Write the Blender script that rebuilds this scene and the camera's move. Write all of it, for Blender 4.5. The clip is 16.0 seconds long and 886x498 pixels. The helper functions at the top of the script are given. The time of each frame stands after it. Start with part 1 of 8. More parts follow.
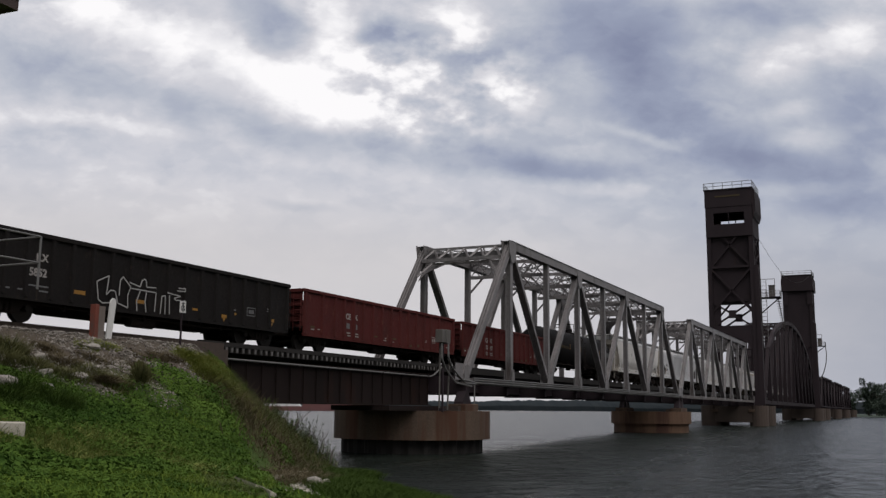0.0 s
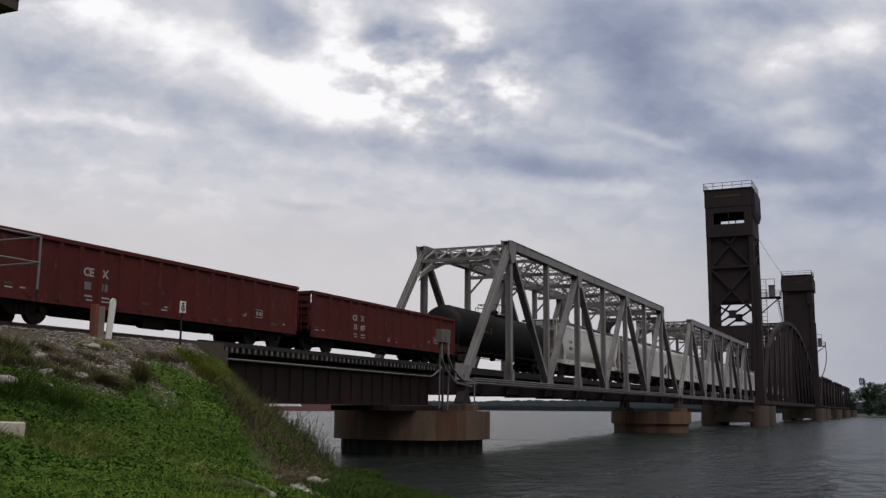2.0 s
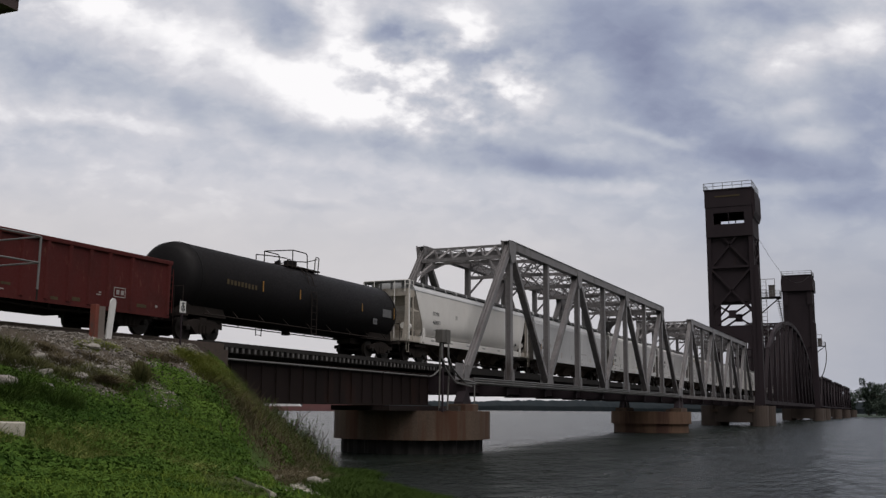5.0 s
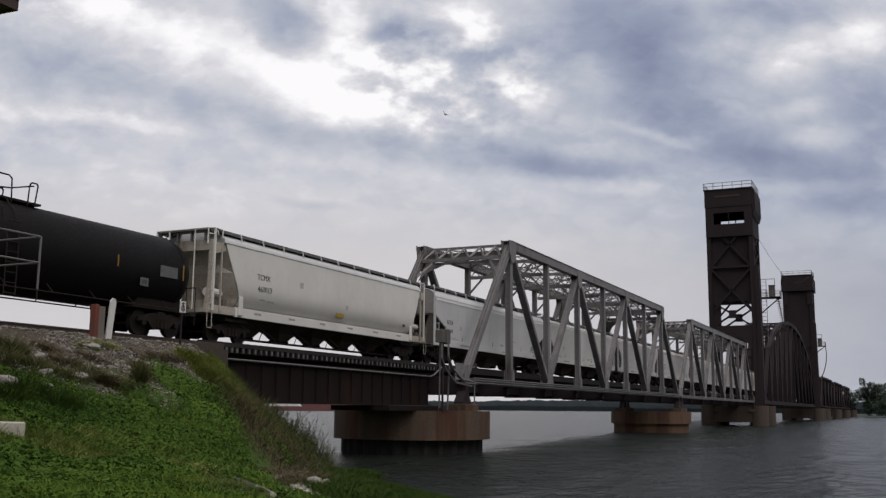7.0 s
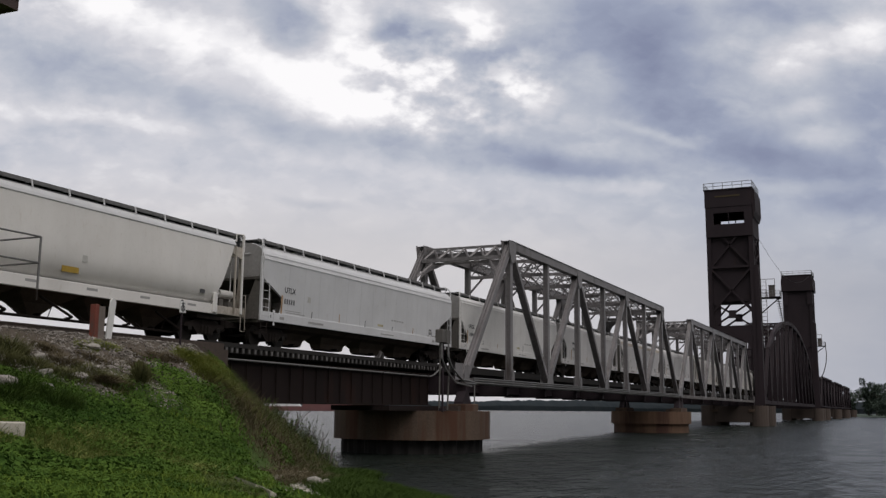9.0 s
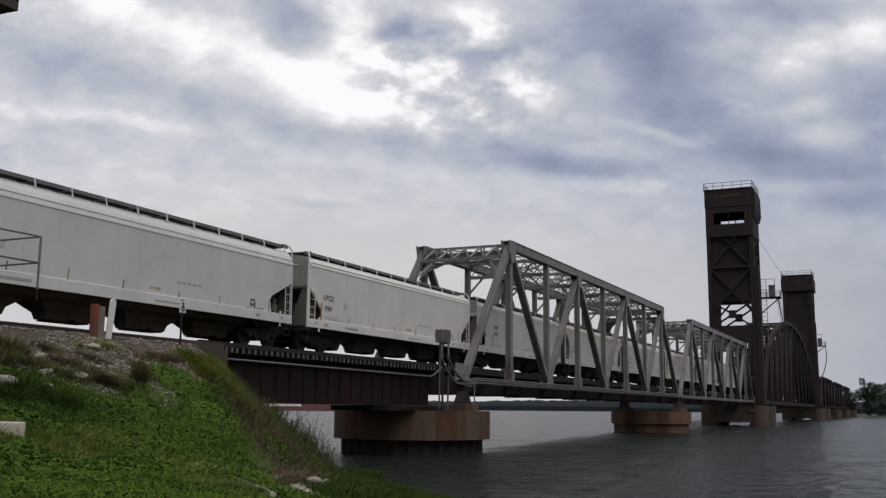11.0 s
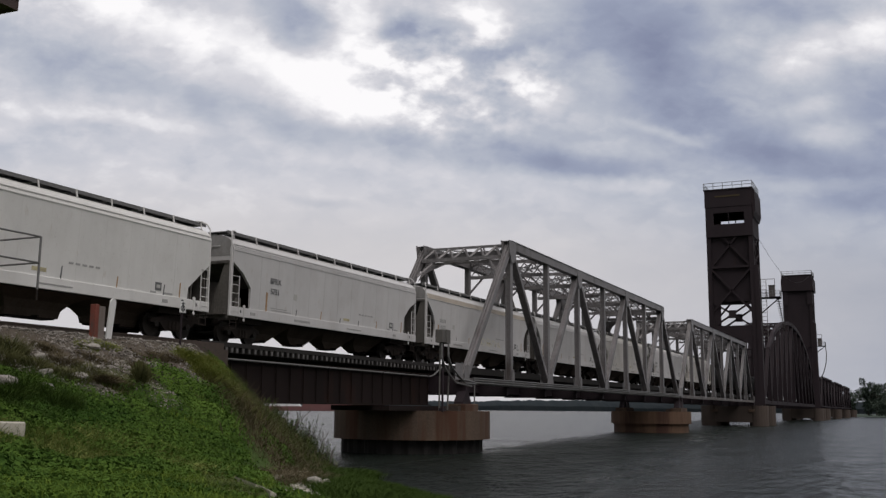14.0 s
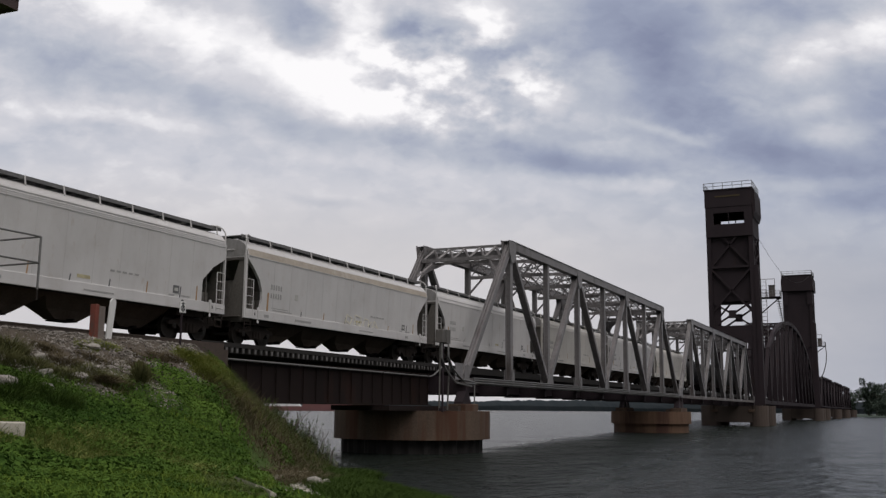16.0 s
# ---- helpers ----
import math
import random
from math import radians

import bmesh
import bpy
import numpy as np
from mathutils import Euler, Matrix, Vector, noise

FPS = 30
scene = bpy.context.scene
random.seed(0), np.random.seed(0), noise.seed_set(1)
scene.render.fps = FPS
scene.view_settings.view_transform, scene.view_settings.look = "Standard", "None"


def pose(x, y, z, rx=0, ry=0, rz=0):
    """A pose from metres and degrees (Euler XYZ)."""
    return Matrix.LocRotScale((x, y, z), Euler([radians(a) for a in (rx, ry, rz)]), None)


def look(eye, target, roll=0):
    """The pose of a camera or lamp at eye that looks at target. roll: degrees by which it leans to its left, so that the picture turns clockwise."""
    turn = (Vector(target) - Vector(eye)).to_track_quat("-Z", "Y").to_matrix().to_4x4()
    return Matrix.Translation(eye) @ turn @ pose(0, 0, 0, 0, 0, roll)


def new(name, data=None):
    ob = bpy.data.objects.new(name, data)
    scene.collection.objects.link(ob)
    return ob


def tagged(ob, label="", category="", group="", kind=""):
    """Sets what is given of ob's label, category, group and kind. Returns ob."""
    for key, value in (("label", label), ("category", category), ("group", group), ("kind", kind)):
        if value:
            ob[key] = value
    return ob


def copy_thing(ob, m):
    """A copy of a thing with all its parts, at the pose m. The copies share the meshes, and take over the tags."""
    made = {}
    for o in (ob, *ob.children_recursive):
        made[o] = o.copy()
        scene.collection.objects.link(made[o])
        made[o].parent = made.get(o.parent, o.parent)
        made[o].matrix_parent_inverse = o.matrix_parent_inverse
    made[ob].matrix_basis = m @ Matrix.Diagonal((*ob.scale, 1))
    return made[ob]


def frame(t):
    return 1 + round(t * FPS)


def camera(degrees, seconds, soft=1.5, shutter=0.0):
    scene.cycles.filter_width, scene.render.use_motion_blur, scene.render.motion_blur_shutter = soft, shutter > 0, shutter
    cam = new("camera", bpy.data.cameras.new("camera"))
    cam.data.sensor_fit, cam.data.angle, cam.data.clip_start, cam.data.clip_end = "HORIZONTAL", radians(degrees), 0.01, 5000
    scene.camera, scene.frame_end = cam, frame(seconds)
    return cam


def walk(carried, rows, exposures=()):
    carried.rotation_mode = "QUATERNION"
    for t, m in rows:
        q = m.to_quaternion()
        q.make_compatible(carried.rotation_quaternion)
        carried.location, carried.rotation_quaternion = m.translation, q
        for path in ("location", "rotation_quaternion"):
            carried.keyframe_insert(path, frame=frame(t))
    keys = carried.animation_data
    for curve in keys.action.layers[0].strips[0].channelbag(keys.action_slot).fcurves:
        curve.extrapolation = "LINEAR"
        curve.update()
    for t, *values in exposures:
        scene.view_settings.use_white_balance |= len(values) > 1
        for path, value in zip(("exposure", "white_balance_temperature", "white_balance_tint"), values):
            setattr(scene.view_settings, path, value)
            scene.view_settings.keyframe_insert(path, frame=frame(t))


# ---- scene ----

# World: x runs along the track towards the far bank, y away from the camera, z up; the river is at z = 0.
EYE = Vector((0.0, -23.204, 2.5))
FWD = Vector((0.894100, 0.418042, 0.160704))
cam = camera(48.73, 16.0, 1.35)
VIEW = look(EYE, EYE + FWD, 0.507)
walk(cam, [(0, VIEW), (16, VIEW)], exposures=[(0, 0.0), (16, 0.0)])

RAIL = 5.09          # top of rail
YC = 3.124           # track centre line
SPEED = 8.67         # train, metres a second, towards -x

# ---------------------------------------------------------------- light
world = bpy.data.worlds.new("overcast_sky")
scene.world = world
world.use_nodes = True
wn, wl = world.node_tree.nodes, world.node_tree.links
sky = wn.new("ShaderNodeTexSky")
sky.sky_type, sky.sun_disc = "NISHITA", False
sky.sun_elevation, sky.sun_rotation = radians(62), radians(217)
hsv = wn.new("ShaderNodeHueSaturation")
hsv.inputs["Saturation"].default_value = 0.15
wl.new(sky.outputs[0], hsv.inputs["Color"])
wl.new(hsv.outputs[0], wn["Background"].inputs[0])
wn["Background"].inputs[1].default_value = 0.047

sun = new("sun", bpy.data.lights.new("sun", "SUN"))
sun.data.energy, sun.data.angle, sun.data.color = 2.15, radians(65), (1.0, 0.95, 0.92)
sun.matrix_world = look((-32, -42, 100), (0, 0, 0))


# ---------------------------------------------------------------- materials
def mat(name, base, rough=0.7, metal=0.0, vary=0.25, scale=1.2, fine=18.0, bump=0.15, streak=0.0, stain=None, stain_at=0.55, stain_scale=0.5, random_tint=0.0, spec=0.5):
    """Base colour varied at two scales, optional vertical streaks and stains of a second colour, fine relief."""
    m = bpy.data.materials.new(name)
    m.use_nodes = True
    n, l = m.node_tree.nodes, m.node_tree.links
    b = n["Principled BSDF"]
    tc = n.new("ShaderNodeTexCoord")
    big = n.new("ShaderNodeTexNoise")
    big.inputs["Scale"].default_value, big.inputs["Detail"].default_value = scale, 5
    small = n.new("ShaderNodeTexNoise")
    small.inputs["Scale"].default_value, small.inputs["Detail"].default_value = fine, 4
    l.new(tc.outputs["Object"], small.inputs["Vector"])
    if streak:
        mp = n.new("ShaderNodeMapping")
        mp.inputs["Scale"].default_value = (1, 1, streak)
        l.new(tc.outputs["Object"], mp.inputs["Vector"])
        l.new(mp.outputs[0], big.inputs["Vector"])
    else:
        l.new(tc.outputs["Object"], big.inputs["Vector"])
    add = n.new("ShaderNodeMath")
    add.operation = "ADD"
    l.new(big.outputs["Fac"], add.inputs[0])
    l.new(small.outputs["Fac"], add.inputs[1])
    mr = n.new("ShaderNodeMapRange")
    mr.inputs["From Min"].default_value, mr.inputs["From Max"].default_value = 0.6, 1.4
    mr.inputs["To Min"].default_value, mr.inputs["To Max"].default_value = 1 - vary, 1 + vary
    l.new(add.outputs[0], mr.inputs["Value"])
    mul = n.new("ShaderNodeVectorMath")
    mul.operation = "SCALE"
    mul.inputs[0].default_value = base
    l.new(mr.outputs[0], mul.inputs["Scale"])
    col = mul.outputs[0]
    if random_tint:
        oi = n.new("ShaderNodeObjectInfo")
        mr2 = n.new("ShaderNodeMapRange")
        mr2.inputs["To Min"].default_value, mr2.inputs["To Max"].default_value = 1 - random_tint, 1 + random_tint
        l.new(oi.outputs["Random"], mr2.inputs["Value"])
        mul2 = n.new("ShaderNodeVectorMath")
        mul2.operation = "SCALE"
        l.new(col, mul2.inputs[0])
        l.new(mr2.outputs[0], mul2.inputs["Scale"])
        col = mul2.outputs[0]
    if stain:
        sn = n.new("ShaderNodeTexNoise")
        sn.inputs["Scale"].default_value, sn.inputs["Detail"].default_value = stain_scale, 7
        sn.inputs["Roughness"].default_value = 0.65
        mp = n.new("ShaderNodeMapping")
        mp.inputs["Scale"].default_value = (1, 1, streak or 1)
        mp.inputs["Location"].default_value = (7.3, 2.1, 4.4)
        l.new(tc.outputs["Object"], mp.inputs["Vector"])
        l.new(mp.outputs[0], sn.inputs["Vector"])
        sr = n.new("ShaderNodeMapRange")
        sr.inputs["From Min"].default_value, sr.inputs["From Max"].default_value = stain_at, stain_at + 0.14
        l.new(sn.outputs["Fac"], sr.inputs["Value"])
        mx = n.new("ShaderNodeMix")
        mx.data_type = "RGBA"
        l.new(sr.outputs[0], mx.inputs["Factor"])
        l.new(col, mx.inputs[6])
        mx.inputs[7].default_value = (*stain, 1)
        col = mx.outputs[2]
    l.new(col, b.inputs["Base Color"])
    rr = n.new("ShaderNodeMapRange")
    rr.inputs["To Min"].default_value, rr.inputs["To Max"].default_value = rough - 0.1, min(1, rough + 0.1)
    l.new(small.outputs["Fac"], rr.inputs["Value"])
    l.new(rr.outputs[0], b.inputs["Roughness"])
    b.inputs["Metallic"].default_value = metal
    b.inputs["Specular IOR Level"].default_value = spec
    if bump:
        bp = n.new("ShaderNodeBump")
        bp.inputs["Strength"].default_value, bp.inputs["Distance"].default_value = bump, 0.02
        l.new(small.outputs["Fac"], bp.inputs["Height"])
        l.new(bp.outputs[0], b.inputs["Normal"])
    return m


def car_paint(name, base, dirt, rust, amount=0.45, rough=0.5, spec=0.4):
    """Railway car paint: patchy panels, long rain streaks of dirt, and scattered rust blooms."""
    m = bpy.data.materials.new(name)
    m.use_nodes = True
    n, l = m.node_tree.nodes, m.node_tree.links
    b = n["Principled BSDF"]
    tc = n.new("ShaderNodeTexCoord")

    def field(scale, stretch, shift, lo, hi, top, detail=6):
        mp, nz, k = n.new("ShaderNodeMapping"), n.new("ShaderNodeTexNoise"), n.new("ShaderNodeMapRange")
        mp.inputs["Scale"].default_value, mp.inputs["Location"].default_value = stretch, (shift, shift * 0.6, shift * 0.3)
        nz.inputs["Scale"].default_value, nz.inputs["Detail"].default_value, nz.inputs["Roughness"].default_value = scale, detail, 0.6
        k.inputs["From Min"].default_value, k.inputs["From Max"].default_value, k.inputs["To Max"].default_value = lo, hi, top
        l.new(tc.outputs["Object"], mp.inputs["Vector"])
        l.new(mp.outputs[0], nz.inputs["Vector"])
        l.new(nz.outputs["Fac"], k.inputs["Value"])
        return k.outputs[0]

    col = None
    pale = [min(1.0, c * 1.12) for c in base]
    for fac, colour in ((field(0.45, (1, 1, 0.6), 3.0, 0.35, 0.65, 1.0), pale), (field(1.5, (1.3, 1.3, 0.09), 9.0, 0.46, 0.76, amount * 0.6), dirt),
                        (field(0.9, (1, 1, 0.8), 17.0, 0.50, 0.78, amount), dirt), (field(5.5, (1, 1, 0.35), 29.0, 0.60, 0.70, amount), rust)):
        mx = n.new("ShaderNodeMix")
        mx.data_type = "RGBA"
        l.new(fac, mx.inputs["Factor"])
        if col is None:
            mx.inputs[6].default_value = (*base, 1)
        else:
            l.new(col, mx.inputs[6])
        mx.inputs[7].default_value = (*colour, 1)
        col = mx.outputs[2]
    l.new(col, b.inputs["Base Color"])
    rr = n.new("ShaderNodeMapRange")
    l.new(field(12.0, (1, 1, 1), 41.0, 0.3, 0.7, 1.0), rr.inputs["Value"])
    rr.inputs["To Min"].default_value, rr.inputs["To Max"].default_value = rough - 0.1, rough + 0.12
    l.new(rr.outputs[0], b.inputs["Roughness"])
    b.inputs["Specular IOR Level"].default_value = spec
    return m


STEEL = mat("weathered_grey_paint", (0.17, 0.159, 0.162), 0.42, 0.0, 0.35, 0.6, 7, 0.1, 0.35, (0.085, 0.072, 0.068), 0.55, 0.9)
DARKER_GREY = mat("darker_grey_paint", (0.135, 0.122, 0.12), 0.7, 0.0, 0.3, 0.5, 9, 0.1, 1.0, (0.07, 0.06, 0.055), 0.55, 0.8)
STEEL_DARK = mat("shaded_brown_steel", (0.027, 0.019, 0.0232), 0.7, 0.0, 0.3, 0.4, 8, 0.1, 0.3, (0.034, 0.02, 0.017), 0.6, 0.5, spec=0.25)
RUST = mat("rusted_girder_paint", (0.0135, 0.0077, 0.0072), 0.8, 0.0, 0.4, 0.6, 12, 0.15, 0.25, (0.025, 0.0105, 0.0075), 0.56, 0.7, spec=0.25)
RAILSTEEL = mat("rail_steel", (0.11, 0.085, 0.07), 0.5, 0.6, 0.2, 2, 30, 0.1)
WOOD = mat("creosoted_timber", (0.017, 0.0145, 0.0135), 0.85, 0.0, 0.3, 1.5, 25, 0.3, 0, None, 0.5, 1, 0.35)
TIE_END = mat("weathered_tie_end", (0.118, 0.112, 0.111), 0.9, 0.0, 0.3, 6, 40, 0.3, 0, None, 0.5, 1, 0.3)
CONCRETE = mat("old_pier_concrete", (0.082, 0.055, 0.0385), 0.9, 0.0, 0.45, 0.8, 10, 0.25, 0.08, (0.068, 0.028, 0.014), 0.47, 0.7)
CONCRETE_PALE = mat("pale_concrete", (0.42, 0.39, 0.34), 0.9, 0.0, 0.2, 1.5, 20, 0.3, 0, (0.2, 0.17, 0.13), 0.6, 2)
PILING = mat("dark_sheet_piling", (0.026, 0.023, 0.022), 0.7, 0.1, 0.4, 1.2, 12, 0.2, 0.2, (0.06, 0.055, 0.05), 0.62, 1.5, spec=0.25)
RED = car_paint("oxide_red_car_paint", (0.075, 0.0135, 0.0125), (0.035, 0.013, 0.011), (0.15, 0.06, 0.045), 0.55, 0.7, 0.25)
BLACK = car_paint("faded_black_car_paint", (0.0115, 0.0098, 0.0098), (0.018, 0.0145, 0.0125), (0.035, 0.027, 0.021), 0.5, 0.65, 0.18)
TANKBLACK = car_paint("tank_black_paint", (0.0078, 0.0066, 0.0074), (0.005, 0.0046, 0.005), (0.012, 0.0098, 0.009), 0.7, 0.6, 0.18)
UNDER = mat("sooty_undercarriage", (0.026, 0.0205, 0.0185), 0.85, 0.0, 0.35, 1.5, 20, 0.2, 0, (0.025, 0.019, 0.015), 0.6, 2, spec=0.15)
CHUTE = mat("rust_dusted_chute", (0.10, 0.077, 0.062), 0.85, 0.0, 0.35, 1.5, 14, 0.15, 0.3, (0.085, 0.06, 0.045), 0.55, 1.2, spec=0.2)
WHEEL = mat("wheel_steel", (0.03, 0.025, 0.022), 0.55, 0.5, 0.25, 3, 30, 0.1)
CREAM = car_paint("cream_hopper_paint", (0.70, 0.678, 0.655), (0.42, 0.38, 0.335), (0.40, 0.31, 0.22), 0.16, 0.34, 0.55)
WHITE = car_paint("grey_white_hopper_paint", (0.585, 0.585, 0.60), (0.35, 0.34, 0.33), (0.34, 0.28, 0.23), 0.18, 0.34, 0.6)
WARM = car_paint("warm_grey_hopper_paint", (0.655, 0.642, 0.63), (0.36, 0.34, 0.315), (0.34, 0.24, 0.16), 0.2, 0.34, 0.6)
DUSTY = car_paint("dusty_grey_hopper_paint", (0.55, 0.535, 0.535), (0.31, 0.27, 0.25), (0.32, 0.22, 0.14), 0.24, 0.36, 0.6)
TAN = car_paint("tan_hopper_paint", (0.52, 0.495, 0.465), (0.31, 0.28, 0.24), (0.32, 0.22, 0.14), 0.26, 0.36, 0.6)
RUSTY_EAVE = mat("rust_washed_paint", (0.37, 0.325, 0.275), 0.7, 0.0, 0.2, 0.8, 8, 0.05, 1.0, (0.5, 0.46, 0.42), 0.55, 0.6)
GRIME_SHADE = mat("grimy_shaded_hopper_end", (0.12, 0.11, 0.10), 0.8, 0.0, 0.3, 1.0, 10, 0.1, 0.3, (0.24, 0.22, 0.2), 0.58, 0.8, spec=0.25)
DIRTY = mat("dirty_cream_end", (0.41, 0.37, 0.325), 0.8, 0.0, 0.3, 1.0, 10, 0.1, 0.3, (0.17, 0.14, 0.11), 0.54, 0.8)
ENDGREY = mat("shaded_sooty_end_paint", (0.27, 0.26, 0.255), 0.8, 0.0, 0.2, 0.6, 8, 0.05, 0.25, (0.17, 0.155, 0.145), 0.56, 0.6)
GRATING = mat("galvanised_grating", (0.17, 0.168, 0.17), 0.7, 0.3, 0.3, 5, 60, 0.3)
MARK_DARK = mat("dark_stencil_paint", (0.07, 0.07, 0.075), 0.7, 0.0, 0.2, 8, 60, 0)
MARK_FAINT = mat("faded_stencil_paint", (0.34, 0.335, 0.33), 0.7, 0.0, 0.2, 8, 60, 0)
MARK_YELLOW = mat("yellow_reflector", (0.30, 0.15, 0.025), 0.5, 0.0, 0.2, 8, 60, 0)
MARK_GOLD = mat("faded_yellow_placard", (0.36, 0.235, 0.035), 0.6, 0.0, 0.3, 3, 40, 0)
MARK_STRAW = mat("faded_straw_placard", (0.46, 0.41, 0.26), 0.7, 0.0, 0.4, 5, 40, 0)
MARK_DULL = mat("worn_white_stencil", (0.30, 0.28, 0.27), 0.8, 0.0, 0.35, 10, 60, 0)
SPRAY = mat("pale_spray_paint", (0.72, 0.68, 0.56), 0.7, 0.0, 0.15, 8, 60, 0)
MARK_GREY = mat("dull_grey_stencil", (0.13, 0.13, 0.135), 0.7, 0.0, 0.3, 8, 60, 0)
MARK_PALE = mat("pale_grey_stencil", (0.46, 0.45, 0.43), 0.7, 0.0, 0.15, 8, 60, 0)
MARK_RUST = mat("faded_ochre_stencil", (0.06, 0.042, 0.018), 0.8, 0.0, 0.4, 8, 60, 0)
MARK_SEAM = mat("rusty_seam_strip", (0.38, 0.235, 0.125), 0.8, 0.0, 0.3, 3, 60, 0)
CONCRETE_DARK = mat("dark_pier_concrete", (0.065, 0.048, 0.04), 0.9, 0.0, 0.3, 0.5, 8, 0.25, 0.15, (0.095, 0.072, 0.055), 0.58, 0.5)
CONCRETE_RUST = mat("rust_stained_concrete", (0.115, 0.066, 0.041), 0.9, 0.0, 0.4, 0.7, 10, 0.25, 0.07, (0.055, 0.024, 0.015), 0.47, 0.6)
GALV = mat("galvanised_steel", (0.19, 0.186, 0.184), 0.5, 0.4, 0.15, 4, 40, 0.05)
CABINET = mat("weathered_cabinet_steel", (0.11, 0.102, 0.095), 0.6, 0.1, 0.25, 3, 40, 0.08, 0.4, (0.10, 0.08, 0.065), 0.58, 2)
POST_WHITE = mat("white_marker_plastic", (0.68, 0.67, 0.66), 0.5, 0.0, 0.08, 4, 30, 0.05)
POST_RED = mat("faded_orange_red_post", (0.17, 0.045, 0.03), 0.8, 0.0, 0.25, 6, 30, 0.1, 0.5, (0.10, 0.06, 0.05), 0.5, 2.5)
POST_GREY = mat("weathered_wood_post", (0.17, 0.14, 0.125), 0.9, 0.0, 0.25, 4, 30, 0.3, 0.3)
ROOF = mat("brown_fascia", (0.075, 0.05, 0.05), 0.8, 0.0, 0.2, 3, 30, 0.15)
BARGE = mat("barge_red_hull", (0.14, 0.06, 0.06), 0.7, 0.0, 0.2, 0.1, 2, 0.05)
BARGE_WHITE = mat("barge_white_cover", (0.6, 0.6, 0.62), 0.6, 0.0, 0.1, 0.1, 2, 0.05)
ROCK = mat("limestone_rock", (0.30, 0.275, 0.25), 0.95, 0.0, 0.3, 3, 25, 0.4)
BIRD = mat("dark_feathers", (0.03, 0.028, 0.026), 0.8, 0.0, 0.2, 20, 90, 0.1)


def leafy(name, base, tip, scale=3.0, each=0.35):
    """Foliage: patches of two greens, each leaf a little different, thin enough to let light through."""
    m = bpy.data.materials.new(name)
    m.use_nodes = True
    n, l = m.node_tree.nodes, m.node_tree.links
    b = n["Principled BSDF"]
    tc, nz, g = n.new("ShaderNodeTexCoord"), n.new("ShaderNodeTexNoise"), n.new("ShaderNodeNewGeometry")
    nz.inputs["Scale"].default_value = scale
    l.new(tc.outputs["Object"], nz.inputs["Vector"])
    a = n.new("ShaderNodeMath")
    a.operation = "MULTIPLY_ADD"
    l.new(g.outputs["Random Per Island"], a.inputs[0])
    a.inputs[1].default_value = each
    l.new(nz.outputs["Fac"], a.inputs[2])
    mr = n.new("ShaderNodeMapRange")
    mr.inputs["From Min"].default_value, mr.inputs["From Max"].default_value = 0.36, 0.96
    l.new(a.outputs[0], mr.inputs["Value"])
    mx = n.new("ShaderNodeMix")
    mx.data_type = "RGBA"
    l.new(mr.outputs[0], mx.inputs["Factor"])
    mx.inputs[6].default_value, mx.inputs[7].default_value = (*base, 1), (*tip, 1)
    l.new(mx.outputs[2], b.inputs["Base Color"])
    b.inputs["Roughness"].default_value = 0.8
    b.inputs["Specular IOR Level"].default_value = 0.06
    return m


VINE = leafy("vine_leaves", (0.041, 0.084, 0.016), (0.117, 0.188, 0.034), 0.55, 0.14)
GRASS = leafy("green_grass", (0.066, 0.118, 0.014), (0.15, 0.208, 0.034))
RANK = leafy("rank_green_grass", (0.019, 0.038, 0.008), (0.05, 0.080, 0.016))
STRAW = leafy("yellow_green_grass", (0.105, 0.135, 0.03), (0.215, 0.225, 0.06))
MEADOW = leafy("worn_meadow_grass", (0.118, 0.16, 0.04), (0.235, 0.25, 0.078))
DRY = leafy("dry_weeds", (0.065, 0.052, 0.032), (0.13, 0.108, 0.066))
WEED = leafy("weedy_stems", (0.045, 0.053, 0.020), (0.125, 0.122, 0.052))
NOSE = leafy("mixed_green_brown_grass", (0.044, 0.076, 0.017), (0.128, 0.128, 0.05), 0.9, 0.2)
# the two far greens have the distance haze mixed into their colours
TREE = leafy("hazed_tree_foliage", (0.048, 0.063, 0.053), (0.074, 0.095, 0.074), 0.3)
FARWOOD = leafy("distant_woods", (0.085, 0.103, 0.118), (0.11, 0.128, 0.142), 0.05)
BARK = mat("bark", (0.08, 0.065, 0.05), 0.9, 0.0, 0.3, 2, 20, 0.4)


# ---------------------------------------------------------------- building helpers
def box(bm, x0, x1, y0, y1, z0, z1):
    v = [bm.verts.new(p) for p in ((x0, y0, z0), (x1, y0, z0), (x1, y1, z0), (x0, y1, z0), (x0, y0, z1), (x1, y0, z1), (x1, y1, z1), (x0, y1, z1))]
    for f in ((0, 3, 2, 1), (4, 5, 6, 7), (0, 1, 5, 4), (1, 2, 6, 5), (2, 3, 7, 6), (3, 0, 4, 7)):
        bm.faces.new([v[i] for i in f])
    return bm


def beam(bm, a, b, w, h, side=(0, 1, 0)):
    """A bar from a to b: h thick along side, w across it."""
    a, b, side = Vector(a), Vector(b), Vector(side)
    d = (b - a).normalized()
    s = (side - d * side.dot(d)).normalized()
    u = d.cross(s)
    v = []
    for p in (a, b):
        for i, j in ((-1, -1), (1, -1), (1, 1), (-1, 1)):
            v.append(bm.verts.new(p + u * (w / 2 * i) + s * (h / 2 * j)))
    for f in ((0, 1, 2, 3), (7, 6, 5, 4), (0, 4, 5, 1), (1, 5, 6, 2), (2, 6, 7, 3), (3, 7, 4, 0)):
        bm.faces.new([v[i] for i in f])
    return bm


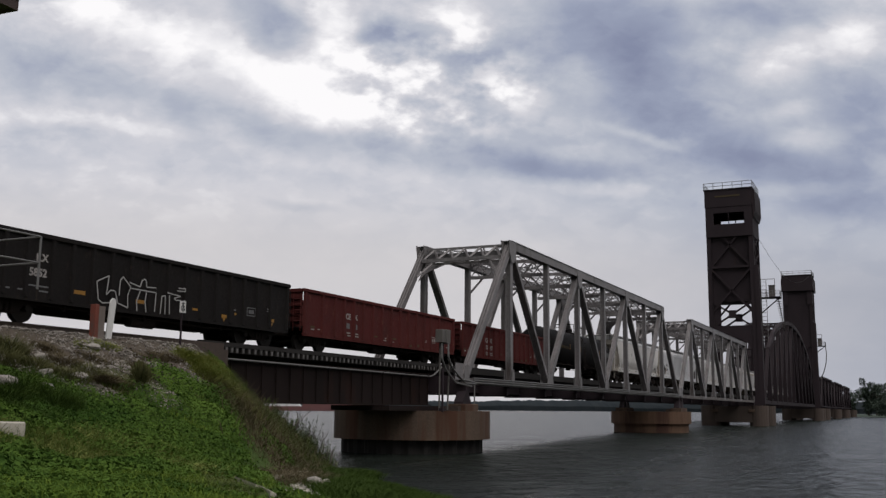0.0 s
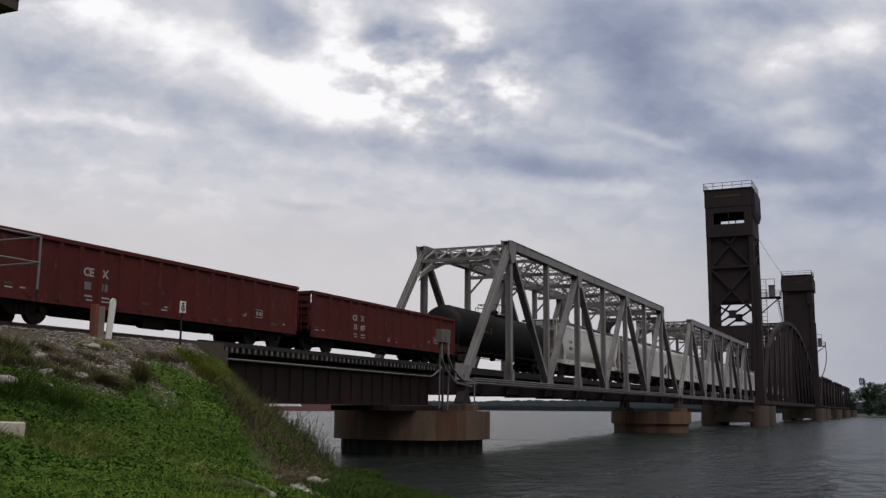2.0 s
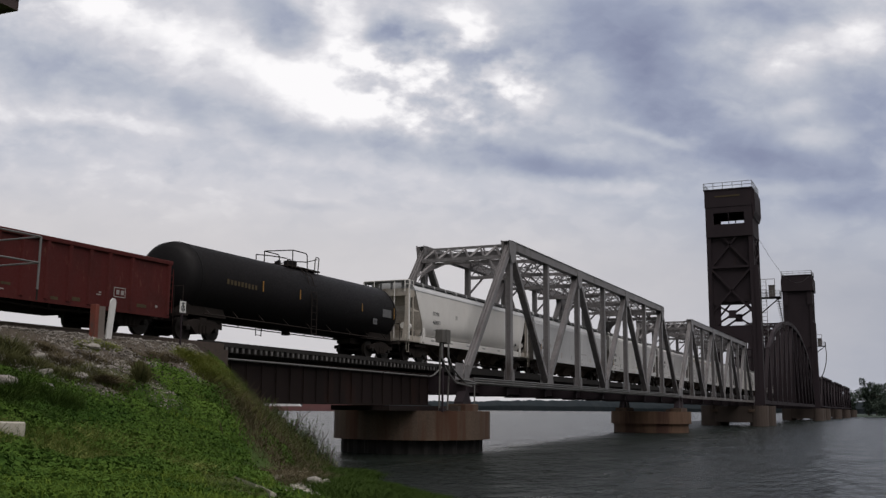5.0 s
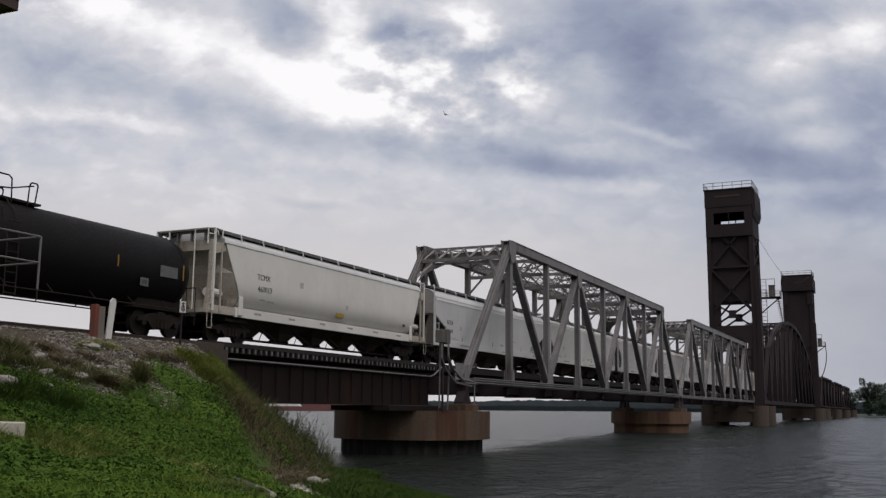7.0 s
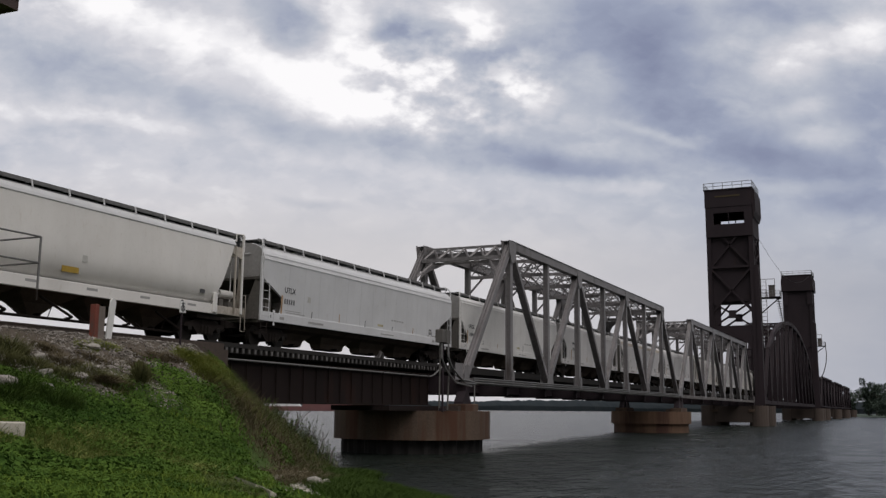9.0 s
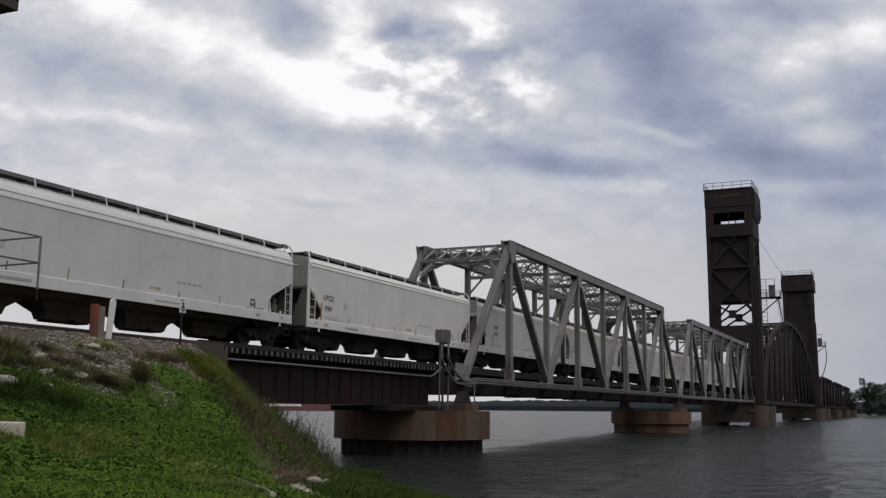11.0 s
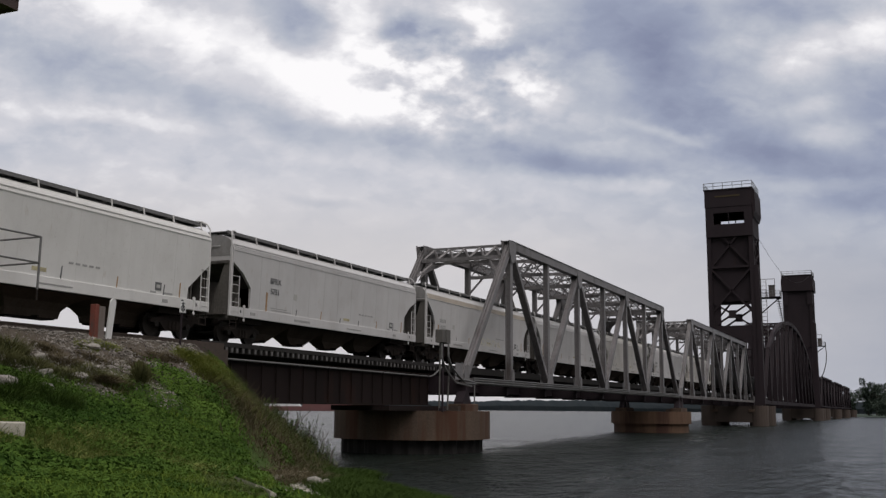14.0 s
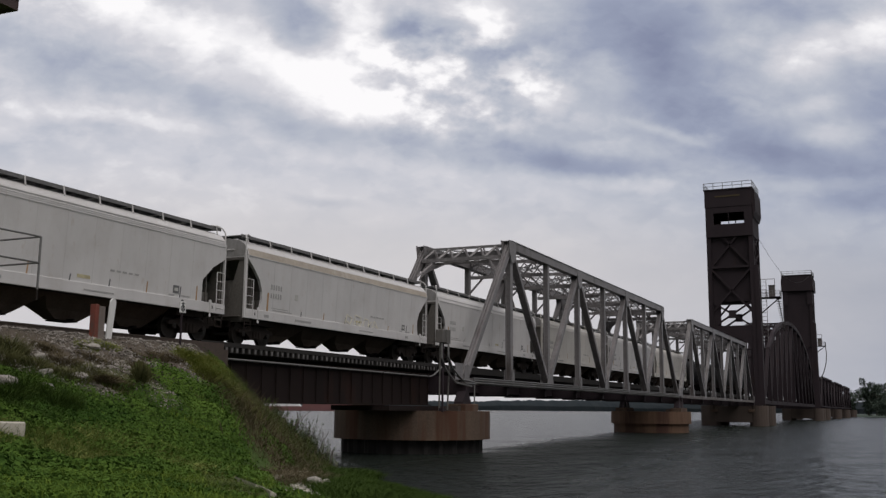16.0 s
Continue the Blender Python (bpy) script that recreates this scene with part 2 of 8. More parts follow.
def channel(bm, a, b, w, h, side=(0, 1, 0), t=0.05):
    """A built-up member: two webs with flanges, open between, with batten plates."""
    a, b, side = Vector(a), Vector(b), Vector(side)
    d = (b - a).normalized()
    s = (side - d * side.dot(d)).normalized()
    for k in (-1, 1):
        o = s * (k * (h / 2 - t / 2))
        beam(bm, a + o, b + o, w, t, side)
    u = d.cross(s)
    for k in (-1, 1):
        o = u * (k * (w / 2 - t / 2 - (0.07 if w > 0.3 else 0.0)))
        beam(bm, a + o, b + o, t, h - 2 * t - 0.004, side)
    return bm


def tube(bm, a, b, r, n=8, r2=None):
    a, b = Vector(a), Vector(b)
    d = (b - a).normalized()
    s = d.orthogonal().normalized()
    u = d.cross(s)
    rings = []
    for p, q in ((a, r), (b, r if r2 is None else r2)):
        rings.append([bm.verts.new(p + (s * math.cos(2 * math.pi * i / n) + u * math.sin(2 * math.pi * i / n)) * q) for i in range(n)])
    for i in range(n):
        bm.faces.new((rings[0][i], rings[0][(i + 1) % n], rings[1][(i + 1) % n], rings[1][i]))
    bm.faces.new(rings[0][::-1])
    bm.faces.new(rings[1])
    return bm


def pipe(bm, pts, r, n=6):
    for a, b in zip(pts, pts[1:]):
        tube(bm, a, b, r, n)
    return bm


def prism(bm, pts, y0, y1):
    """An outline in x and z, drawn out from y0 to y1."""
    lo = [bm.verts.new((x, y0, z)) for x, z in pts]
    hi = [bm.verts.new((x, y1, z)) for x, z in pts]
    n = len(pts)
    bm.faces.new(lo)
    bm.faces.new(hi[::-1])
    for i in range(n):
        bm.faces.new((lo[i], hi[i], hi[(i + 1) % n], lo[(i + 1) % n]))
    return bm


def B():
    return bmesh.new()


def mesh_of(name, bm, material, smooth=False):
    bmesh.ops.recalc_face_normals(bm, faces=bm.faces[:])
    me = bpy.data.meshes.new(name)
    bm.to_mesh(me)
    bm.free()
    me.materials.append(material)
    if smooth:
        for p in me.polygons:
            p.use_smooth = True
    return me


def part(name, bm, material, parent=None, label="", smooth=False, bevel=0.0):
    if bevel:
        bmesh.ops.remove_doubles(bm, verts=bm.verts[:], dist=0.0005)
        bmesh.ops.bevel(bm, geom=[e for e in bm.edges], offset=bevel, segments=1, affect="EDGES")
    ob = new(name, mesh_of(name, bm, material, smooth))
    if parent is not None:
        ob.parent = parent
    if label:
        ob["label"] = label
    return ob


def thing(name, label, category, at=None, group="", kind=""):
    ob = new(name)
    ob.empty_display_size = 0.3
    if at is not None:
        ob.matrix_basis = at
    return tagged(ob, label, category, group, kind)


def words(text, size, material, parent, at, name="lettering", bold=0.0):
    """Lettering of the built-in font, laid on a surface as a thin mesh."""
    cu = bpy.data.curves.new("lettering", "FONT")
    cu.body, cu.size, cu.align_x, cu.align_y, cu.extrude, cu.offset = text, size, "CENTER", "CENTER", 0.004, bold
    cu.resolution_u = 2
    tmp = bpy.data.objects.new("lettering", cu)
    scene.collection.objects.link(tmp)
    me = bpy.data.meshes.new_from_object(tmp.evaluated_get(bpy.context.evaluated_depsgraph_get()))
    bpy.data.objects.remove(tmp)
    me.materials.clear()
    me.materials.append(material)
    ob = new(name, me)
    ob.parent = parent
    ob.matrix_basis = at
    return ob


def scatter(name, verts, faces, material, label, category):
    me = bpy.data.meshes.new(name)
    me.from_pydata(verts.tolist() if hasattr(verts, "tolist") else verts, [], faces.tolist() if hasattr(faces, "tolist") else faces)
    me.materials.append(material)
    return tagged(new(name, me), label, category, kind="stuff")


# ---------------------------------------------------------------- sky, water, land
def cloud_material():
    """Overcast: broad light and dark cloud masses with torn edges, in the backdrop's own plane (x to the right, y up)."""
    m = bpy.data.materials.new("cloud_cover")
    m.use_nodes = True
    n, l = m.node_tree.nodes, m.node_tree.links
    n.remove(n["Principled BSDF"])
    tc = n.new("ShaderNodeTexCoord")

    def noise_at(scale, detail, rough, stretch, source, turn=0.0):
        mp, nz = n.new("ShaderNodeMapping"), n.new("ShaderNodeTexNoise")
        mp.inputs["Scale"].default_value = stretch
        mp.inputs["Rotation"].default_value = (0, 0, turn)
        nz.inputs["Scale"].default_value, nz.inputs["Detail"].default_value, nz.inputs["Roughness"].default_value = scale, detail, rough
        l.new(source, mp.inputs["Vector"])
        l.new(mp.outputs[0], nz.inputs["Vector"])
        return nz

    def math_node(op, a, b, c=None):
        k = n.new("ShaderNodeMath")
        k.operation = op
        for i, v in enumerate((a, b, c)):
            if v is None:
                continue
            if isinstance(v, (int, float)):
                k.inputs[i].default_value = v
            else:
                l.new(v, k.inputs[i])
        return k.outputs[0]

    p = tc.outputs["Object"]
    # torn edges: the masses are looked up at a shifted place, shifted broadly and finely
    q = p
    for scale, detail, rough, amount in ((2.3, 3, 0.5, (0.07, 0.045, 0)), (7.5, 4, 0.55, (0.07, 0.05, 0))):
        w1 = noise_at(scale, detail, rough, (1, 1.35, 1), p, 0.3)
        sub = n.new("ShaderNodeVectorMath")
        sub.operation = "SUBTRACT"
        l.new(w1.outputs["Color"], sub.inputs[0])
        sub.inputs[1].default_value = (0.5, 0.5, 0.5)
        warp = n.new("ShaderNodeVectorMath")
        warp.operation = "MULTIPLY_ADD"
        l.new(sub.outputs[0], warp.inputs[0])
        warp.inputs[1].default_value = amount
        l.new(q, warp.inputs[2])
        q = warp.outputs[0]
    total = None
    # x, y, half-width, half-height, turn in degrees, light (+) or dark (-)
    bright = ((-0.80, 0.53, 0.2, 0.05, -15, 0.18), (-0.579, 0.473, 0.332, 0.06, -22, 0.14), (-0.273, 0.358, 0.191, 0.051, -20, 0.2), (-0.209, 0.301, 0.191, 0.04, -8, 0.2),
              (0.167, 0.333, 0.085, 0.05, 0, 0.27), (0.046, 0.511, 0.089, 0.051, -20, 0.28), (-0.25, 0.49, 0.10, 0.09, -40, 0.26), (-0.12, 0.397, 0.14, 0.064, -10, 0.16),
              (0.93, 0.475, 0.09, 0.057, 20, 0.27), (0.779, 0.314, 0.08, 0.022, 10, 0.14), (0.467, 0.25, 0.115, 0.015, -15, 0.2), (0.77, 0.43, 0.10, 0.06, 20, 0.3), (0.33, 0.385, 0.08, 0.04, -15, 0.12), (0.86, 0.25, 0.12, 0.03, 10, 0.16),
              (0.352, 0.142, 0.153, 0.018, -8, 0.16), (0.849, 0.135, 0.14, 0.023, 4, 0.22), (-0.809, 0.288, 0.242, 0.02, -6, 0.14))
    dark = ((-0.95, 0.43, 0.22, 0.06, -16, -0.17), (-0.66, 0.35, 0.26, 0.05, -16, -0.11), (-0.40, 0.28, 0.26, 0.05, -14, -0.10), (-0.13, 0.225, 0.24, 0.045, -8, -0.12), (0.1, 0.205, 0.22, 0.038, -8, -0.16),
            (-0.38, 0.505, 0.11, 0.05, -30, -0.3), (-0.13, 0.475, 0.085, 0.045, -22, -0.36), (0.078, 0.429, 0.064, 0.043, 0, -0.16), (0.36, 0.50, 0.2, 0.10, 5, -0.3),
            (0.47, 0.36, 0.15, 0.10, -25, -0.22), (0.56, 0.25, 0.2, 0.07, -14, -0.19), (0.74, 0.19, 0.18, 0.05, -8, -0.2), (0.46, 0.43, 0.1, 0.09, 30, -0.12),
            (0.276, 0.18, 0.191, 0.033, -6, -0.22), (0.96, 0.28, 0.12, 0.16, 0, -0.24), (0.9, 0.12, 0.19, 0.06, -5, -0.26), (0.72, 0.54, 0.16, 0.04, 0, -0.2))
    broad = ((-0.45, 0.40, 0.45, 0.14, -14, 0.07), (0.6, 0.33, 0.5, 0.30, 0, -0.17), (-0.6, 0.12, 0.5, 0.08, 0, 0.06), (0.8, 0.04, 0.34, 0.14, 0, -0.12), (-0.33, 0.1, 0.1, 0.014, -6, -0.16))
    for x, y, a, b, turn, light in broad + bright + dark:
        mp, g = n.new("ShaderNodeMapping"), n.new("ShaderNodeTexGradient")
        mp.vector_type = "TEXTURE"
        mp.inputs["Location"].default_value = (x, y, 0)
        mp.inputs["Rotation"].default_value = (0, 0, radians(turn))
        mp.inputs["Scale"].default_value = (a * 1.45, b * 1.45, 1)
        g.gradient_type = "SPHERICAL"
        l.new(q, mp.inputs["Vector"])
        l.new(mp.outputs[0], g.inputs["Vector"])
        k = n.new("ShaderNodeMapRange")
        k.interpolation_type = "SMOOTHSTEP"
        k.inputs["From Max"].default_value = 0.9
        k.inputs["To Max"].default_value = light
        l.new(g.outputs["Fac"], k.inputs["Value"])
        total = math_node("ADD", k.outputs[0], total if total is not None else 0.60)
    soft = noise_at(3.6, 7, 0.5, (1, 2.6, 1), p, 0.2)
    fine = noise_at(11.0, 5, 0.5, (1, 1.6, 1), p, 0.3)
    total = math_node("MULTIPLY_ADD", math_node("SUBTRACT", soft.outputs["Fac"], 0.5), 0.24, total)
    total = math_node("MULTIPLY_ADD", math_node("SUBTRACT", fine.outputs["Fac"], 0.5), 0.11, total)
    # broken lower layer: crisp-edged flakes, light on dark and dark on light
    for scale, lo, hi, amount, shift in ((4.6, 0.48, 0.62, 0.05, 1.3), (6.5, 0.50, 0.62, -0.06, 4.1), (13.0, 0.49, 0.62, 0.035, 7.7)):
        mp, nz, k = n.new("ShaderNodeMapping"), n.new("ShaderNodeTexNoise"), n.new("ShaderNodeMapRange")
        mp.inputs["Scale"].default_value, mp.inputs["Location"].default_value = (1, 1.75, 1), (shift, shift * 0.7, 0)
        mp.inputs["Rotation"].default_value = (0, 0, 0.16)
        nz.inputs["Scale"].default_value, nz.inputs["Detail"].default_value, nz.inputs["Roughness"].default_value, nz.inputs["Distortion"].default_value = scale, 6, 0.5, 0.25
        k.interpolation_type = "SMOOTHSTEP"
        k.inputs["From Min"].default_value, k.inputs["From Max"].default_value, k.inputs["To Max"].default_value = lo, hi, amount
        l.new(p, mp.inputs["Vector"])
        l.new(mp.outputs[0], nz.inputs["Vector"])
        l.new(nz.outputs["Fac"], k.inputs["Value"])
        total = math_node("ADD", total, k.outputs[0])
    # puffy small-scale relief over the whole sheet, stronger in patches
    puff, patch = noise_at(8.5, 8, 0.6, (1, 1.5, 1), p, 0.35), noise_at(2.1, 2, 0.5, (1, 1.3, 1), p, 0.9)
    puff.inputs["Distortion"].default_value = 0.35
    pk = n.new("ShaderNodeMapRange")
    pk.inputs["From Min"].default_value, pk.inputs["From Max"].default_value, pk.inputs["To Min"].default_value, pk.inputs["To Max"].default_value = 0.38, 0.62, 0.14, 0.55
    l.new(patch.outputs["Fac"], pk.inputs["Value"])
    calm, sep = n.new("ShaderNodeMapRange"), n.new("ShaderNodeSeparateXYZ")
    calm.inputs["From Min"].default_value, calm.inputs["From Max"].default_value, calm.inputs["To Min"].default_value = 0.08, 0.30, 0.25
    l.new(p, sep.inputs[0])
    l.new(sep.outputs["Y"], calm.inputs["Value"])
    total = math_node("MULTIPLY_ADD", math_node("SUBTRACT", puff.outputs["Fac"], 0.5), math_node("MULTIPLY", pk.outputs[0], calm.outputs[0]), total)
    # a field of small broken billows high in the middle
    sp, spm = n.new("ShaderNodeTexGradient"), n.new("ShaderNodeMapping")
    spm.vector_type, sp.gradient_type = "TEXTURE", "SPHERICAL"
    spm.inputs["Location"].default_value, spm.inputs["Scale"].default_value = (-0.02, 0.38, 0), (0.34, 0.19, 1)
    l.new(q, spm.inputs["Vector"])
    l.new(spm.outputs[0], sp.inputs["Vector"])
    bil = noise_at(11.5, 4, 0.5, (1, 1.5, 1), p, 0.25)
    bk = n.new("ShaderNodeMapRange")
    bk.interpolation_type = "SMOOTHSTEP"
    bk.inputs["From Min"].default_value, bk.inputs["From Max"].default_value = 0.36, 0.66
    bk.inputs["To Min"].default_value, bk.inputs["To Max"].default_value = -0.16, 0.16
    l.new(bil.outputs["Fac"], bk.inputs["Value"])
    total = math_node("MULTIPLY_ADD", bk.outputs[0], math_node("MINIMUM", math_node("MULTIPLY", sp.outputs["Fac"], 2.0), 1.0), total)
    # thinner, paler cloud down towards the horizon
    sx = n.new("ShaderNodeSeparateXYZ")
    l.new(p, sx.inputs[0])
    mr = n.new("ShaderNodeMapRange")
    mr.interpolation_type = "SMOOTHSTEP"
    mr.inputs["From Min"].default_value, mr.inputs["From Max"].default_value = 0.17, -0.05
    l.new(math_node("MULTIPLY_ADD", sx.outputs["X"], 0.07, sx.outputs["Y"]), mr.inputs["Value"])
    ramp = n.new("ShaderNodeValToRGB")
    e = ramp.color_ramp.elements
    e[0].position, e[0].color = 0.0, (0.23, 0.258, 0.375, 1)
    e[1].position, e[1].color = 0.89, (0.975, 0.96, 0.975, 1)
    for at, c in ((0.25, (0.318, 0.355, 0.47, 1)), (0.5, (0.475, 0.503, 0.58, 1)), (0.68, (0.64, 0.64, 0.69, 1))):
        k = e.new(at)
        k.color = c
    l.new(total, ramp.inputs["Fac"])
    # the haze low down: warm pale grey to one side, bluer to the other, streaked lightly
    side = n.new("ShaderNodeMapRange")
    side.inputs["From Min"].default_value, side.inputs["From Max"].default_value = 0.4, 1.35
    l.new(math_node("MULTIPLY_ADD", soft.outputs["Fac"], 0.5, sx.outputs["X"]), side.inputs["Value"])
    low = n.new("ShaderNodeMix")
    low.data_type = "RGBA"
    l.new(side.outputs[0], low.inputs["Factor"])
    low.inputs[6].default_value, low.inputs[7].default_value = (0.625, 0.603, 0.615, 1), (0.348, 0.37, 0.44, 1)
    mx = n.new("ShaderNodeMix")
    mx.data_type = "RGBA"
    l.new(math_node("MULTIPLY", mr.outputs[0], 0.84), mx.inputs["Factor"])
    l.new(ramp.outputs["Color"], mx.inputs[6])
    l.new(low.outputs[2], mx.inputs[7])
    em = n.new("ShaderNodeEmission")
    l.new(mx.outputs[2], em.inputs["Color"])
    l.new(em.outputs[0], n["Material Output"].inputs["Surface"])
    m.cycles.emission_sampling = "NONE"
    return m


def clouds():
    """One cloud sheet, 3.9 km off across the view; its unit is half the picture's width there."""
    bm = B()
    v = [bm.verts.new(p) for p in ((-1.75, -0.9, 0), (1.75, -0.9, 0), (1.75, 1.3, 0), (-1.75, 1.3, 0))]
    bm.faces.new(v)
    me = mesh_of("cloud_backdrop", bm, cloud_material())
    ob = tagged(new("cloud_backdrop", me), "grey and white overcast clouds drifting over the river", "sky", kind="structure")
    ob.scale = (CLOUD_FAR * math.tan(radians(48.73 / 2)),) * 3
    return ob


CLOUD_FAR = 3900.0
cloud_sheet = clouds()


def smooth01(a, b, x):
    t = np.clip((x - a) / (b - a), 0, 1)
    return t * t * (3 - 2 * t)


def wobble(x, y, s, seed=0.0):
    return (np.sin(x * s + seed) * np.cos(y * s * 1.13 + 1.7 * seed) + 0.5 * np.sin(x * s * 2.3 + y * s * 1.9 + seed)) / 1.5


def land(x, y):
    """Height of the ground: railway embankment with its nose at the abutment, low river bank, river bed."""
    x, y = np.asarray(x, float), np.asarray(y, float)
    dy = np.maximum(np.maximum(0.55 - y, y - 5.7), 0)
    dx = np.maximum(x - 29.0 + 1.6 * np.maximum(0.55 - y, 0) + 1.2 * np.maximum(y - 5.7, 0), 0)
    s = (dy ** 4 + dx ** 4) ** 0.25
    emb = 4.72 - 0.53 * np.maximum(s - 0.15, 0) + (0.10 * wobble(x, y, 1.1) + 0.05 * wobble(x, y, 3.1, 2)) * smooth01(0.3, 1.5, s)
    shore = np.minimum(33 + (y + 5), 33.3)
    bank = np.minimum(0.078 * (shore - x), 1.3) + 0.06 * wobble(x, y, 0.9, 4) + 0.03 * wobble(x, y, 2.7, 1)
    bank = bank - 0.2 * smooth01(4.5, 0.5, shore - x) * smooth01(-5.0, -7.0, y)
    bank = np.where(y > 6, np.minimum(0.115 * (45.5 - x - (y - 6) * 0.4), 1.35), bank)
    return np.maximum(np.maximum(emb, bank), -3.0)


def ground_material():
    m = bpy.data.materials.new("bank_ground")
    m.use_nodes = True
    n, l = m.node_tree.nodes, m.node_tree.links
    b = n["Principled BSDF"]
    tc = n.new("ShaderNodeTexCoord")
    sx = n.new("ShaderNodeSeparateXYZ")
    l.new(tc.outputs["Object"], sx.inputs[0])
    nz, fine = n.new("ShaderNodeTexNoise"), n.new("ShaderNodeTexNoise")
    nz.inputs["Scale"].default_value, nz.inputs["Detail"].default_value = 0.7, 6
    fine.inputs["Scale"].default_value, fine.inputs["Detail"].default_value = 14, 5
    l.new(tc.outputs["Object"], nz.inputs["Vector"])
    l.new(tc.outputs["Object"], fine.inputs["Vector"])
    soil = n.new("ShaderNodeValToRGB")
    soil.color_ramp.elements[0].color, soil.color_ramp.elements[1].color = (0.05, 0.04, 0.031, 1), (0.125, 0.105, 0.085, 1)
    l.new(fine.outputs["Fac"], soil.inputs["Fac"])
    turf = n.new("ShaderNodeValToRGB")
    turf.color_ramp.elements[0].color, turf.color_ramp.elements[1].color = (0.032, 0.052, 0.016, 1), (0.075, 0.115, 0.032, 1)
    l.new(fine.outputs["Fac"], turf.inputs["Fac"])
    add = n.new("ShaderNodeMath")
    add.operation = "MULTIPLY_ADD"
    l.new(nz.outputs["Fac"], add.inputs[0])
    add.inputs[1].default_value = 2.2
    l.new(sx.outputs["Z"], add.inputs[2])
    mr = n.new("ShaderNodeMapRange")
    mr.inputs["From Min"].default_value, mr.inputs["From Max"].default_value = 3.9, 4.9
    l.new(add.outputs[0], mr.inputs["Value"])
    mx = n.new("ShaderNodeMix")
    mx.data_type = "RGBA"
    l.new(mr.outputs[0], mx.inputs["Factor"])
    l.new(turf.outputs[0], mx.inputs[6])
    l.new(soil.outputs[0], mx.inputs[7])
    l.new(mx.outputs[2], b.inputs["Base Color"])
    b.inputs["Roughness"].default_value = 0.95
    b.inputs["Specular IOR Level"].default_value = 0.1
    bp = n.new("ShaderNodeBump")
    bp.inputs["Strength"].default_value, bp.inputs["Distance"].default_value = 0.6, 0.06
    l.new(fine.outputs["Fac"], bp.inputs["Height"])
    l.new(bp.outputs[0], b.inputs["Normal"])
    return m


def ground():
    """One sheet, fine near the embankment and coarse out to the horizon; under the river it is the bed."""
    xs = np.concatenate([[-4500, -1500, -500, -200, -120, -80], np.arange(-60, 0, 2.0), np.arange(0, 46, 0.3), np.arange(46, 80, 4), [100, 200, 600, 1500, 4500]])
    ys = np.concatenate([[-4500, -1500, -500, -150, -80], np.arange(-60, -24, 2.0), np.arange(-24, 12, 0.3), np.arange(12, 60, 4), [100, 300, 900, 4500]])
    gx, gy = np.meshgrid(xs, ys, indexing="ij")
    gz = land(gx, gy)
    v = np.stack([gx, gy, gz], -1).reshape(-1, 3)
    nx, ny = len(xs), len(ys)
    i = (np.arange(nx - 1)[:, None] * ny + np.arange(ny - 1)[None]).ravel()
    f = np.stack([i, i + ny, i + ny + 1, i + 1], -1)
    me = bpy.data.meshes.new("ground")
    me.from_pydata(v.tolist(), [], f.tolist())
    me.materials.append(ground_material())
    for p in me.polygons:
        p.use_smooth = True
    return tagged(new("ground", me), "gravelly railway embankment and green river bank", "ground", kind="structure")


ground()


